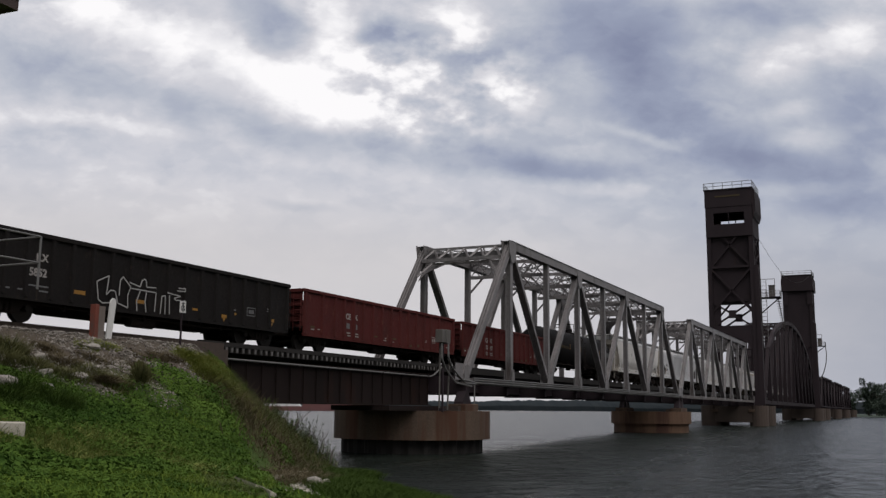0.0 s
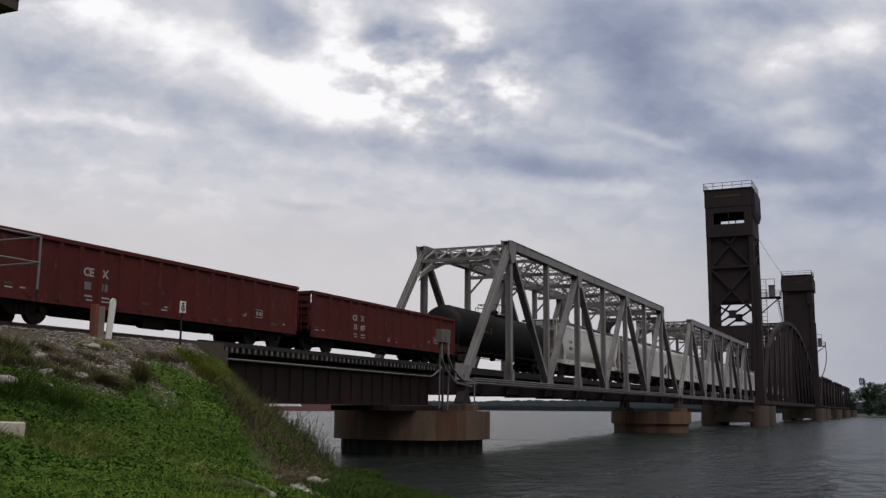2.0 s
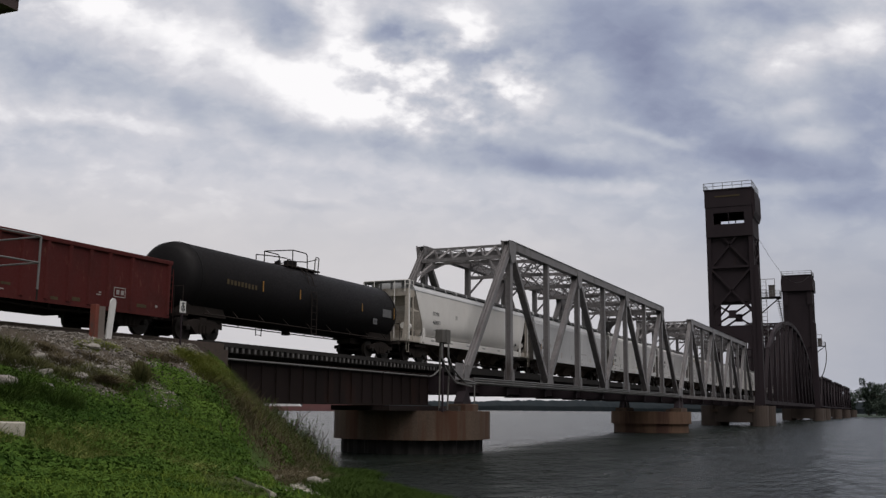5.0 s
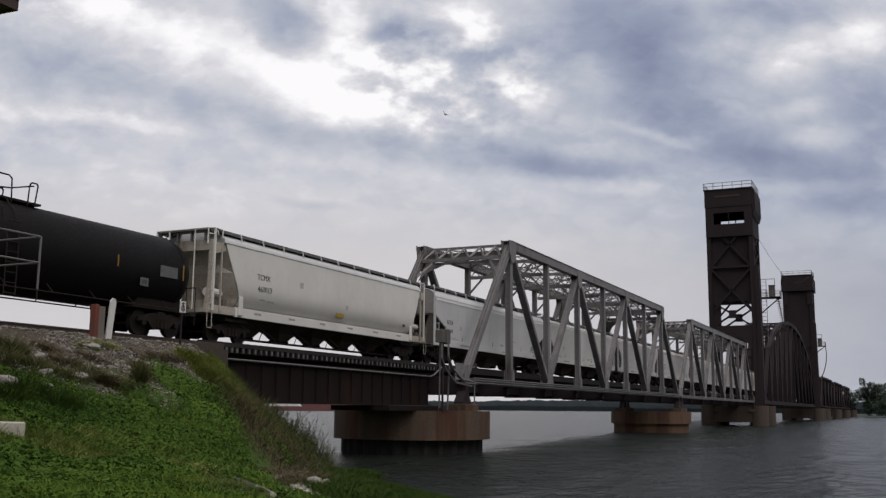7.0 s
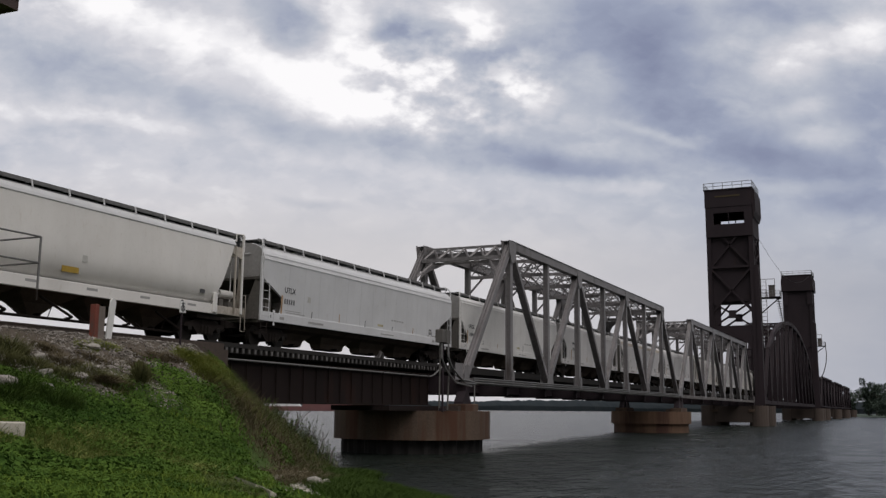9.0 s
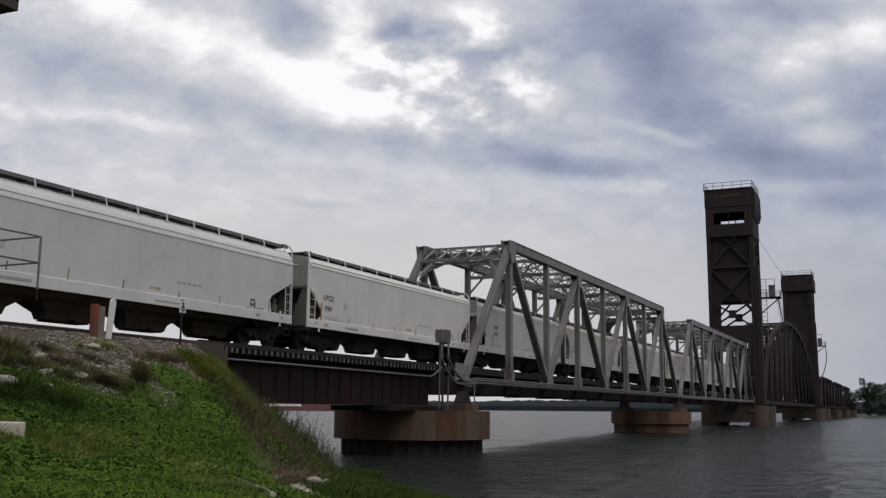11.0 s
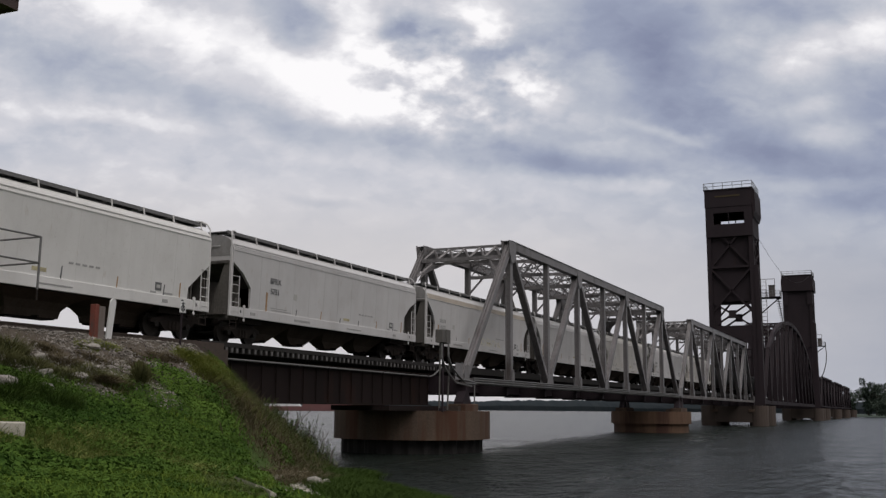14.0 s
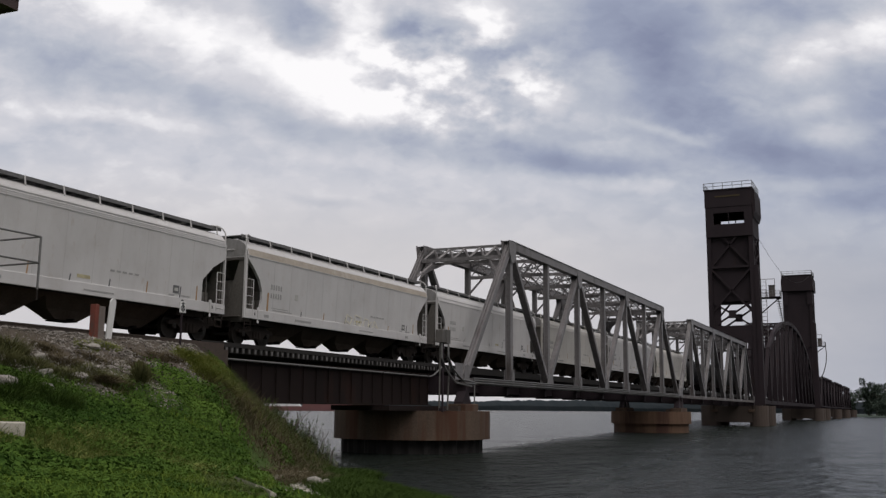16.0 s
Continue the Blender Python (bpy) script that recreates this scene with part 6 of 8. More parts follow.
for px, pz, size in ((3.75, 0.91, 0.1), (7.09, 0.98, 0.11)):
    bm = B()
    prism(bm, [(px - size, pz + 0.03), (px + size, pz + 0.03), (px, pz - size)], ys - 0.004, ys + 0.006)
    part("reflector", bm, MARK_YELLOW, g)
bars(g, [(5.58, 1.53, 0.62, 0.035), (5.58, 1.2, 0.62, 0.035), (5.29, 1.365, 0.035, 0.3), (5.87, 1.365, 0.035, 0.3), (5.58, 1.365, 0.36, 0.16), (6.88, 1.6, 0.3, 0.07), (7.0, 1.68, 0.16, 0.06), (6.75, 1.5, 0.1, 0.05), (4.45, 1.34, 0.14, 0.06)], ys, MARK_GREY)
graffiti(g, -w - 0.108, [[(-2.58, 0.94), (-3.07, 0.88), (-3.28, 0.98), (-3.4, 1.59), (-2.84, 1.85), (-2.92, 1.18), (-2.73, 1.36), (-2.51, 1.36), (-2.36, 0.95), (-1.85, 0.83), (-1.89, 1.26), (-1.76, 1.58), (-2.16, 1.9), (-2.29, 1.75), (-2.31, 1.22)],
                         [(-1.82, 1.74), (-1.28, 1.64), (-1.2, 1.88), (-1.06, 1.95), (-0.98, 1.88), (-0.94, 1.67), (-0.44, 1.7)], [(-1.8, 1.54), (-0.43, 1.52), (-0.47, 0.82)], [(-1.27, 1.48), (-1.43, 1.11), (-1.38, 0.76)], [(-0.94, 1.47), (-1.0, 1.15), (-0.91, 0.76)],
                         [(-0.16, 0.77), (-0.11, 1.42), (0.07, 1.47), (0.1, 0.77)], [(0.34, 0.8), (0.3, 1.5)], [(0.19, 1.59), (0.94, 1.53), (0.57, 1.42), (0.68, 1.36), (1.22, 1.38)], [(0.71, 1.72), (1.19, 1.74), (1.19, 1.85), (0.8, 1.83)]])

for i, top in enumerate((2.78, 2.75)):
    g, h, w = gondola(*mid(1 + i), RED, "oxide-red ribbed gondola car with faded white lettering", top, WIDE_PANELS)
    ys = -w - 0.012
    o = -h + 8.26
    words("CE", 0.39, MARK_DULL, g, pose(o - 4.2, ys, 1.86) @ FACE, bold=0.014)
    words("FX", 0.39, MARK_DULL, g, pose(o - 3.52, ys, 1.87) @ FACE, bold=0.014)
    if i:
        words("32", 0.36, MARK_DULL, g, pose(o - 4.13, ys, 1.41) @ FACE, bold=0.012)
        words("887", 0.36, MARK_DULL, g, pose(o - 3.42, ys, 1.39) @ FACE, bold=0.012)
    else:
        bars(g, [(o - 4.2, 1.41, 0.3, 0.26), (o - 3.55, 1.41, 0.13, 0.26), (o - 3.35, 1.41, 0.13, 0.26)], ys, MARK_GREY)
    bars(g, [(o - 3.38, 1.06, 0.42, 0.06), (o - 3.36, 0.93, 0.42, 0.05), (o - 4.15, 1.06, 0.34, 0.06), (o - 4.1, 0.93, 0.3, 0.05)], ys, MARK_DULL)
    bars(g, [(5.49, 1.5, 0.56, 0.03), (5.49, 1.18, 0.56, 0.03), (5.22, 1.34, 0.03, 0.3), (5.76, 1.34, 0.03, 0.3), (5.4, 1.34, 0.14, 0.16), (5.62, 1.34, 0.14, 0.16), (4.56, 1.25, 0.12, 0.05), (4.5, 1.17, 0.2, 0.04)], ys, MARK_DULL)
    bars(g, [(-7.57, 1.0, 0.3, 0.05), (-7.03, 1.03, 0.22, 0.05), (-0.46, 0.94, 0.35, 0.05), (-0.38, 1.05, 0.16, 0.06), (0.45, 0.92, 0.2, 0.04), (7.4, 1.03, 0.12, 0.08)], ys, MARK_DULL)
    bars(g, [(-7.57, 1.12, 0.36, 0.08), (-1.49, 1.08, 0.4, 0.08), (0.62, 1.1, 0.36, 0.08), (2.56, 0.84, 0.3, 0.1), (3.5, 0.9, 0.36, 0.13), (6.62, 0.98, 0.5, 0.12)], ys, MARK_RUST, "reflector")

for i in (13, 14, 15):
    tank(*mid(i), "black tank car in the middle of the train")
k, h, r, zc = tank(*mid(3), "black tank car with railed top platform")
bars(k, [(7.24, zc - 0.06, 0.95, 0.42), (5.94, zc - 0.58, 0.42, 0.3)], -r - 0.008, MARK_GREY, "placard")
bars(k, [(5.94, zc - 0.58, 0.24, 0.15)], -r - 0.016, MARK_DARK, "placard_centre")
bars(k, [(-4.05, zc + 0.1, 0.07, 0.46), (-1.15, zc + 0.06, 0.07, 0.44), (4.58, zc + 0.02, 0.06, 0.4), (h - 0.78, zc, 0.07, 0.6)], -r - 0.006, MARK_YELLOW, "reflector")
for j in range(9):
    bars(k, [(-6.5 + 0.24 * j, zc + 0.02 - 0.005 * j, 0.15, 0.2)], -r - 0.006, MARK_RUST, "stencil")

c, h = pressure_hopper(*mid(4), CREAM, "cream pressure-discharge covered hopper car with rounded sides")
words("TCMX", 0.34, MARK_DARK, c, pose(-h + 3.62, -1.568, 2.88) @ FACE)
words("460013", 0.35, MARK_DARK, c, pose(-h + 3.72, -1.572, 2.38) @ FACE)
bars(c, [(-h + 3.67, 1.95, 0.4, 0.06), (-h + 4.27, 1.92, 0.5, 0.06)], -1.50, MARK_FAINT)
bars(c, [(0.21, 1.85, 0.74, 0.2)], -1.50, MARK_GOLD, "placard")
bars(c, [(0.77, 2.3, 0.22, 0.26), (-3.33, 2.9, 0.28, 0.28)], -1.557, MARK_PALE)
bars(c, [(h - 2.9, 1.9, 0.3, 0.16)], -1.5, MARK_DARK)
bars(c, [(-h + 3.4 + 2.6 * j, 1.3, 0.5, 0.09) for j in range(6)], -1.468, MARK_FAINT)


def hopper_marks(c, h, at, lines, dark, ze, rng):
    """Marks along the side: reporting mark, small print, seam strips and sill plates. at is the mark's distance from the end."""
    side = lambda z: -1.50 - 0.10 * (z - 1.3) / (ze - 1.3) - 0.006
    mx = -h + at
    for text, z in lines:
        if text:
            words(text, 0.345, dark, c, pose(mx, side(z), z) @ FACE, bold=0.008)
        else:
            for j in range(5):
                bars(c, [(mx - 0.36 + 0.18 * j, z, 0.1, 0.22)], side(z), MARK_GREY if dark is MARK_DARK else dark)
    bars(c, [(mx + 0.35, 1.66, 1.3, 0.035), (mx + 0.55, 1.57, 1.5, 0.035), (mx + 0.1, 1.84, 0.8, 0.03), (0.2, 2.5, 1.0, 0.06), (h - 3.9, 1.84, 0.6, 0.04)], side(1.5), MARK_FAINT)
    bars(c, [(mx + 1.6, 2.33, 0.26, 0.3)], side(2.2), MARK_PALE)
    bars(c, [(0.9, 1.74, 0.6, 0.22)], side(1.5), MARK_STRAW, "worn_placard")
    bars(c, [(2.2 + 0.3 * j, 2.06, 0.2, 0.07) for j in range(5)], side(2.0), MARK_FAINT)
    bars(c, [(h - 2.95, 1.78, 0.34, 0.3)], side(1.7), MARK_GREY)
    bars(c, [(h - 2.95, 1.78, 0.2, 0.12)], side(1.7) - 0.006, MARK_PALE)
    bars(c, [(h - 2.4, 1.56, 0.5, 0.07), (h - 3.2, 1.55, 0.3, 0.06), (h - 2.3, 2.17, 0.7, 0.03)], side(1.5), MARK_FAINT)
    for j in range(6):
        px = mx + 1.9 + j * (h - 2.6 - mx - 1.9) / 5 + rng.uniform(-0.2, 0.2)
        bm = B()
        beam(bm, (px, side(1.48), 1.49), (px + 0.03, side(1.8), 1.49 + rng.uniform(0.2, 0.45)), 0.05, 0.01)
        part("seam_strip", bm, MARK_SEAM if j in (1, 4) else MARK_GREY, c)
    for px, za, wd in ((mx - 0.6, 2.3, 0.11), (h - 1.75, 2.05, 0.06)):
        bm = B()
        beam(bm, (px, side(1.48), 1.49), (px, side(za), za), wd, 0.01)
        part("rust_streak", bm, MARK_SEAM, c)
    bars(c, [(-h + 1.6, 1.27, 0.34, 0.12), (mx + 2.2, 1.27, 1.3, 0.09), (1.6, 1.25, 1.4, 0.05), (h - 2.6, 1.27, 0.3, 0.12)], -1.566, MARK_FAINT, "sill_stencil")
    bars(c, [(-h + 0.75, 1.3, 0.06, 0.12), (h - 0.8, 1.3, 0.06, 0.12)], -1.566, MARK_DARK, "sill_stencil")


ROUND = ((1.3, 0.499, 1.25), (1.06, 0.499, 1.0), (0.98, 0.45, 0.8), (0.82, 0.37, 0.5), (0.55, 0.31, 0.32), (0.30, 0.30, 0.26))
LONG = ((1.3, 0.499, 1.25), (0.92, 0.499, 1.0), (0.80, 0.40, 0.6), (0.5, 0.29, 0.32), (0.26, 0.27, 0.26))
PEAKED = ((1.3, 0.499, 1.2), (1.0, 0.499, 0.8), (0.62, 0.35, 0.4), (0.38, 0.22, 0.28), (0.30, 0.17, 0.26))
SQUARE_END = ((1.3, 1.30), (1.92, 1.27), (2.94, 0.10))
LEANT_END = ((1.3, 1.50), (2.0, 1.68), (2.2, 1.6), (2.92, 0.10))
STEEP_END = ((1.3, 1.43), (2.34, 1.43), (2.9, 0.85), (3.32, 0.10))
ROUND_END = ((1.3, 1.05), (1.6, 1.16), (1.95, 1.26), (2.3, 1.25), (2.75, 1.05), (3.2, 0.6), (3.6, 0.10))
rng = random.Random(9)
for i, paint, lab, bays, bay, levels, ze, ends, eaves, strip, at, lines, dark in (
        (5, WHITE, "pale grey-white covered hopper car", 4, 3.85, LONG, 3.75, LEANT_END, (0.0, 0.2), None, 2.2, (("UTLX", 2.55), (None, 2.06)), MARK_DARK),
        (6, WARM, "warm grey covered hopper car", 4, 3.75, ROUND, 3.94, SQUARE_END, (0.0, 0.16), None, 1.8, (("UTCX", 2.56), ("1904", 2.07)), MARK_DARK),
        (7, DUSTY, "dusty grey covered hopper car with dark end panels", 4, 3.05, PEAKED, 3.82, STEEP_END, (0.0, 0.07, 0.14, 0.24), None, 3.2, (("BPRX", 2.82), ("5751", 2.37)), MARK_DARK),
        (8, DUSTY, "dusty grey covered hopper car with pale scrawl", 4, 3.1, PEAKED, 3.72, ROUND_END, (0.0,), RUSTY_EAVE, 2.3, ((None, 2.57), (None, 2.2)), MARK_FAINT),
        (9, DUSTY, "dusty grey covered hopper car", 4, 3.1, PEAKED, 3.74, ROUND_END, (0.0, 0.2), None, 2.3, ((None, 2.57), (None, 2.2)), MARK_FAINT),
        (10, TAN, "cream-grey covered hopper car", 4, 3.1, PEAKED, 3.74, ROUND_END, (0.0, 0.2), None, 2.3, ((None, 2.57), (None, 2.2)), MARK_FAINT),
        (11, DUSTY, "dusty grey covered hopper car", 4, 3.1, PEAKED, 3.82, STEEP_END, (0.0, 0.2), None, 2.3, ((None, 2.57), (None, 2.2)), MARK_FAINT),
        (12, TAN, "cream-grey covered hopper car", 4, 3.1, PEAKED, 3.74, ROUND_END, (0.0, 0.2), None, 2.3, ((None, 2.57), (None, 2.2)), MARK_FAINT)):
    c, h = hopper(*mid(i), paint, lab, bays, bay, levels, ze, ends, eaves, strip)
    hopper_marks(c, h, at, lines, dark, ze, rng)
    if i == 8:
        graffiti(c, -1.545, [[(-0.5, 1.5), (-0.3, 1.95), (0.2, 1.8), (0.0, 1.5), (-0.35, 1.65)], [(0.4, 1.5), (0.5, 2.0), (1.1, 1.9), (1.0, 1.5), (0.6, 1.55), (0.9, 1.75)], [(1.3, 1.5), (1.5, 1.9), (1.9, 1.85), (1.8, 1.5), (2.2, 1.8)], [(2.3, 1.5), (2.5, 1.85), (2.9, 1.5), (2.5, 1.6)]], SPRAY)


# ---------------------------------------------------------------- things beside the track
def marker_posts():
    z = float(land(24.1, 0.3))
    t = thing("marker_post", "square wooden post with faded orange-red face", "post", pose(24.0, 0.3, z))
    bm = B()
    box(bm, -0.14, 0.14, -0.11, 0.11, -0.4, 1.0)
    part("post", bm, POST_GREY, t, bevel=0.01)
    bm = B()
    box(bm, -0.30, -0.142, -0.12, 0.12, -0.4, 1.05)
    part("face_board", bm, POST_RED, t, "faded orange-red board", bevel=0.01)
    t = thing("marker_post", "leaning white flexible marker post with rounded top", "post", pose(24.42, 0.28, float(land(24.4, 0.3)), 0, 6, 0))
    bm = B()
    prism(bm, [(-0.12, -0.4), (0.12, -0.4), (0.12, 1.2), (0.09, 1.28), (0.03, 1.33), (-0.03, 1.33), (-0.09, 1.28), (-0.12, 1.2)], -0.03, 0.03)
    part("post", bm, POST_WHITE, t)


marker_posts()


def track_sign():
    z = float(land(28.0, 0.3))
    t = thing("track_sign", "small white square track sign on a thin dark post", "sign", pose(28.0, 0.3, z))
    bm = B()
    box(bm, -0.03, 0.03, -0.025, 0.025, -0.3, 6.3 - z)
    part("post", bm, STEEL_DARK, t)
    bm = B()
    box(bm, -0.165, 0.165, -0.045, -0.027, 5.83 - z, 6.25 - z)
    part("plate", bm, POST_WHITE, t, bevel=0.004)
    bm = B()
    ring = [(0.105 * math.sin(k * math.pi / 4), -0.048, 5.99 - z + 0.105 * math.cos(k * math.pi / 4)) for k in range(9)]
    pipe(bm, ring, 0.016, 5)
    beam(bm, (0, -0.05, 6.2 - z), (0, -0.05, 5.95 - z), 0.06, 0.008)
    beam(bm, (-0.09, -0.05, 6.17 - z), (0.09, -0.05, 6.17 - z), 0.035, 0.008)
    beam(bm, (-0.07, -0.05, 5.95 - z), (0.07, -0.05, 5.95 - z), 0.04, 0.008)
    part("symbol", bm, MARK_DARK, t)


track_sign()


def rail_frame():
    """Galvanised corner railing of a small trackside platform, most of it out of view."""
    x1, y1, xa, yb = 19.3, -2.0, 15.0, 0.1
    t = thing("guard_rail", "galvanised pipe guard rail of a small trackside platform", "guard rail")
    corners = [(xa, yb), (xa, y1), (x1, y1), (x1, yb)]
    for i, (x, y) in enumerate(corners):
        bm = B()
        tube(bm, (x, y, 5.6 if i == 2 else float(land(x, y)) - 0.2), (x, y, 7.05), 0.032, 8)
        part("post", bm, GALV, t)
    for z in (6.33, 7.05):
        for a, b in zip(corners, corners[1:]):
            bm = B()
            tube(bm, (*a, z), (*b, z), 0.027, 8)
            part("rail", bm, GALV, t)
    bm = B()
    tube(bm, (x1, y1, 5.3), (x1, y1, 5.6), 0.025, 8)
    part("post_spigot", bm, UNDER, t)


def cabinet():
    t = thing("signal_cabinet", "grey steel signal cabinet on a post with looping conduits", "signal cabinet", pose(48.35, -0.6, 0))
    bm = B()
    box(bm, -0.42, 0.0, -0.22, 0.22, 6.02, 6.72)
    part("cabinet_box", bm, CABINET, t, bevel=0.02)
    bm = B()
    box(bm, 0.03, 0.55, -0.25, 0.2, 5.98, 6.74)
    part("cabinet_box", bm, CABINET, t, bevel=0.02)
    bm = B()
    tube(bm, (0.1, 0, 2.3), (0.1, 0, 6.0), 0.06, 10)
    part("post", bm, STEEL_DARK, t)
    for k, pts in enumerate(([(-0.25, -0.1, 6.0), (-0.25, -0.1, 5.2), (0.3, -0.1, 4.6), (1.4, -0.2, 3.9), (3.4, -0.3, 3.75)], [(0.4, -0.2, 6.0), (0.4, -0.2, 5.1), (1.2, -0.2, 4.4), (2.6, -0.3, 3.9), (4.2, -0.2, 3.9)],
                             [(0.2, -0.28, 6.0), (0.2, -0.28, 5.3), (0.7, -0.3, 4.7), (1.9, -0.35, 4.1), (3.8, -0.3, 4.0)], [(-0.05, 0.1, 6.0), (0.0, 0.15, 2.4)], [(0.95, 0.0, 5.0), (0.95, 0.1, 2.4)])):
        bm = B()
        pipe(bm, pts, 0.05, 8)
        part("conduit", bm, GALV if k < 3 else CABINET, t)
    bm = B()
    box(bm, -0.1, 0.3, -0.12, 0.12, 2.35, 2.5)
    part("foot", bm, STEEL_DARK, t)


rail_frame()
cabinet()


def walkway_rail():
    """Service pipe and brackets along the near bottom chord."""
    t = thing("service_pipe", "grey service pipes along the truss bottom chord", "pipe")
    for z, y in ((4.27, -0.31), (4.14, -0.31), (4.0, -0.31)):
        bm = B()
        pipe(bm, [(53.4, y, z), (112.0, y, z)], 0.038, 6)
        part("pipe", bm, GALV, t)
    bm = B()
    pipe(bm, [(53.4, -0.36, 2.2), (53.4, -0.36, 4.3)], 0.045, 8)
    part("riser", bm, GALV, t)


walkway_rail()


def shelter():
    """Corner of a flat-roofed shelter beside the camera: fascia boards, soffit, posts."""
    corner = EYE + Vector((0.6439, 0.7678, 0.3830)) * 10.0
    t = thing("shelter", "brown boarded eave of a small shelter", "shelter", Matrix.Translation((corner.x, corner.y, 0)) @ pose(0, 0, 0, 0, 0, 92))
    bm = B()
    box(bm, 0, 4.5, 0.0, 3.6, corner.z, corner.z + 0.03)
    part("soffit", bm, ROOF, t)
    bm = B()
    box(bm, -0.03, 4.5, -0.03, -0.002, corner.z - 0.02, corner.z + 0.10)
    part("fascia", bm, ROOF, t)
    bm = B()
    box(bm, -0.03, -0.002, 0.0, 3.6, corner.z - 0.02, corner.z + 0.10)
    part("fascia", bm, ROOF, t)
    bm = B()
    box(bm, -0.05, 4.55, -0.05, 3.65, corner.z + 0.102, corner.z + 0.13)
    part("roof_sheet", bm, ROOF, t)
    for px, py in ((3.9, 0.5), (3.9, 3.2), (1.6, 3.2)):
        bm = B()
        box(bm, px - 0.06, px + 0.06, py - 0.06, py + 0.06, 0.6, corner.z)
        part("post", bm, ROOF, t)


shelter()


def rock(x, y, sx, sy, sz, seed, label, material=None, lift=0.0):
    rng = random.Random(seed)
    bm = B()
    bmesh.ops.create_icosphere(bm, subdivisions=2, radius=1.0)
    for v in bm.verts:
        k = 0.8 + 0.35 * rng.random()
        q = v.co * k
        q = Vector([math.copysign(abs(c) ** 0.7, c) for c in q])
        v.co = Vector((q.x * sx, q.y * sy, q.z * sz))
    ob = part("rock", bm, material or ROCK)
    ob.matrix_basis = pose(x, y, float(land(x, y)) + sz * 0.25 + lift, rng.uniform(-15, 15), rng.uniform(-10, 10), rng.uniform(0, 90))
    return tagged(ob, label, "rock", "rocks on the bank")


def bank_rocks():
    for i, (x, y, s) in enumerate(((23.0, -0.5, 0.18), (20.2, -1.3, 0.16), (19.6, -2.2, 0.16), (20.6, -2.5, 0.2), (19.0, -2.9, 0.25), (17.6, -2.8, 0.3), (21.8, -1.9, 0.12), (18.2, -1.2, 0.14), (19.4, -1.0, 0.12))):
        rock(x, y, s * 1.6, s, s * 0.6, 40 + i, "broken pale limestone rock on the gravel slope")
    rng = random.Random(77)
    for i in range(40):
        f = rng.random()
        x, y, s = 21.5 + 4.6 * f + rng.uniform(-0.5, 0.5), -9.3 + 3.4 * f + rng.uniform(-0.6, 0.6), rng.uniform(0.05, 0.15)
        rock(x, y, s * 1.3, s, s * 0.7, 70 + i, "pale riprap stone by the water's edge", CONCRETE_PALE if i % 3 == 0 else ROCK)
    for i in range(46):
        f = rng.random()
        x, y, s = 17.5 + 3.9 * f + rng.uniform(-0.2, 0.2), -11.75 + 2.1 * f + rng.uniform(-0.3, 0.3), rng.uniform(0.04, 0.11)
        rock(x, y, s * 1.4, s, s * 0.7, 170 + i, "pale riprap stone by the water's edge", CONCRETE_PALE if i % 2 == 0 else ROCK)
    rock(21.2, -9.85, 0.26, 0.16, 0.2, 191, "pointed pale stone standing by the water's edge", ROCK, 0.02)
    rock(25.0, -7.0, 0.3, 0.13, 0.08, 192, "flat pale stone by the water's edge", ROCK, 0.0)


def broken_slab(x0, y0, x1, y1, wide):
    """A thin sheet of old concrete lying in the grass, its broken edge showing."""
    rng = random.Random(int(x0 * 10))
    a, b = Vector((x0, y0, float(land(x0, y0)) + 0.13)), Vector((x1, y1, float(land(x1, y1)) + 0.13))
    side = Vector((a.y - b.y, b.x - a.x, 0)).normalized() * wide
    bm = B()
    rows = []
    for k in range(9):
        p = a.lerp(b, k / 8)
        n = rng.uniform(-0.05, 0.05)
        rows.append([bm.verts.new(p + side * (q + n * (q == 0)) + Vector((0, 0, dz - 0.05 * abs(q)))) for q, dz in ((0, 0), (1, 0), (1, -0.35), (0, -0.35))])
    for r, q in zip(rows, rows[1:]):
        for i in range(4):
            bm.faces.new((r[i], r[(i + 1) % 4], q[(i + 1) % 4], q[i]))
    bm.faces.new(rows[0])
    bm.faces.new(rows[-1][::-1])
    tagged(part("concrete_slab", bm, CONCRETE_PALE), "thin broken pale concrete slab lying in the grass", "concrete slab", "broken slabs on the bank")


broken_slab(19.2, -8.9, 18.27, -10.16, 0.09)
broken_slab(18.2, -10.3, 16.55, -11.75, 0.12)
bank_rocks()

slab = B()
box(slab, -0.8, 0.55, -0.35, 0.35, -0.3, 0.26)
slab_ob = tagged(part("concrete_block", slab, CONCRETE_PALE, bevel=0.03), "broken pale concrete block lying in the vines", "concrete block")
slab_ob.matrix_basis = pose(16.12, -4.62, 1.86, 0, 1, -41)


# ---------------------------------------------------------------- far bank
def barge():
    t = thing("barge", "moored red river barge with white hatch covers", "barge", pose(585, 358, 0, 0, 0, 118))
    bm = B()
    prism(bm, [(-50, -0.5), (58, -0.5), (60, 3.0), (-52, 3.0)], -7, 7)
    part("hull", bm, BARGE, t)
    bm = B()
    prism(bm, [(0, 3.0), (50, 3.0), (50, 5.2), (3, 5.2)], -6, 6)
    part("hatch_cover", bm, BARGE_WHITE, t)
    bm = B()
    box(bm, -50, -1, -6, 6, 3.0, 4.6)
    part("coaming", bm, BARGE, t)


barge()


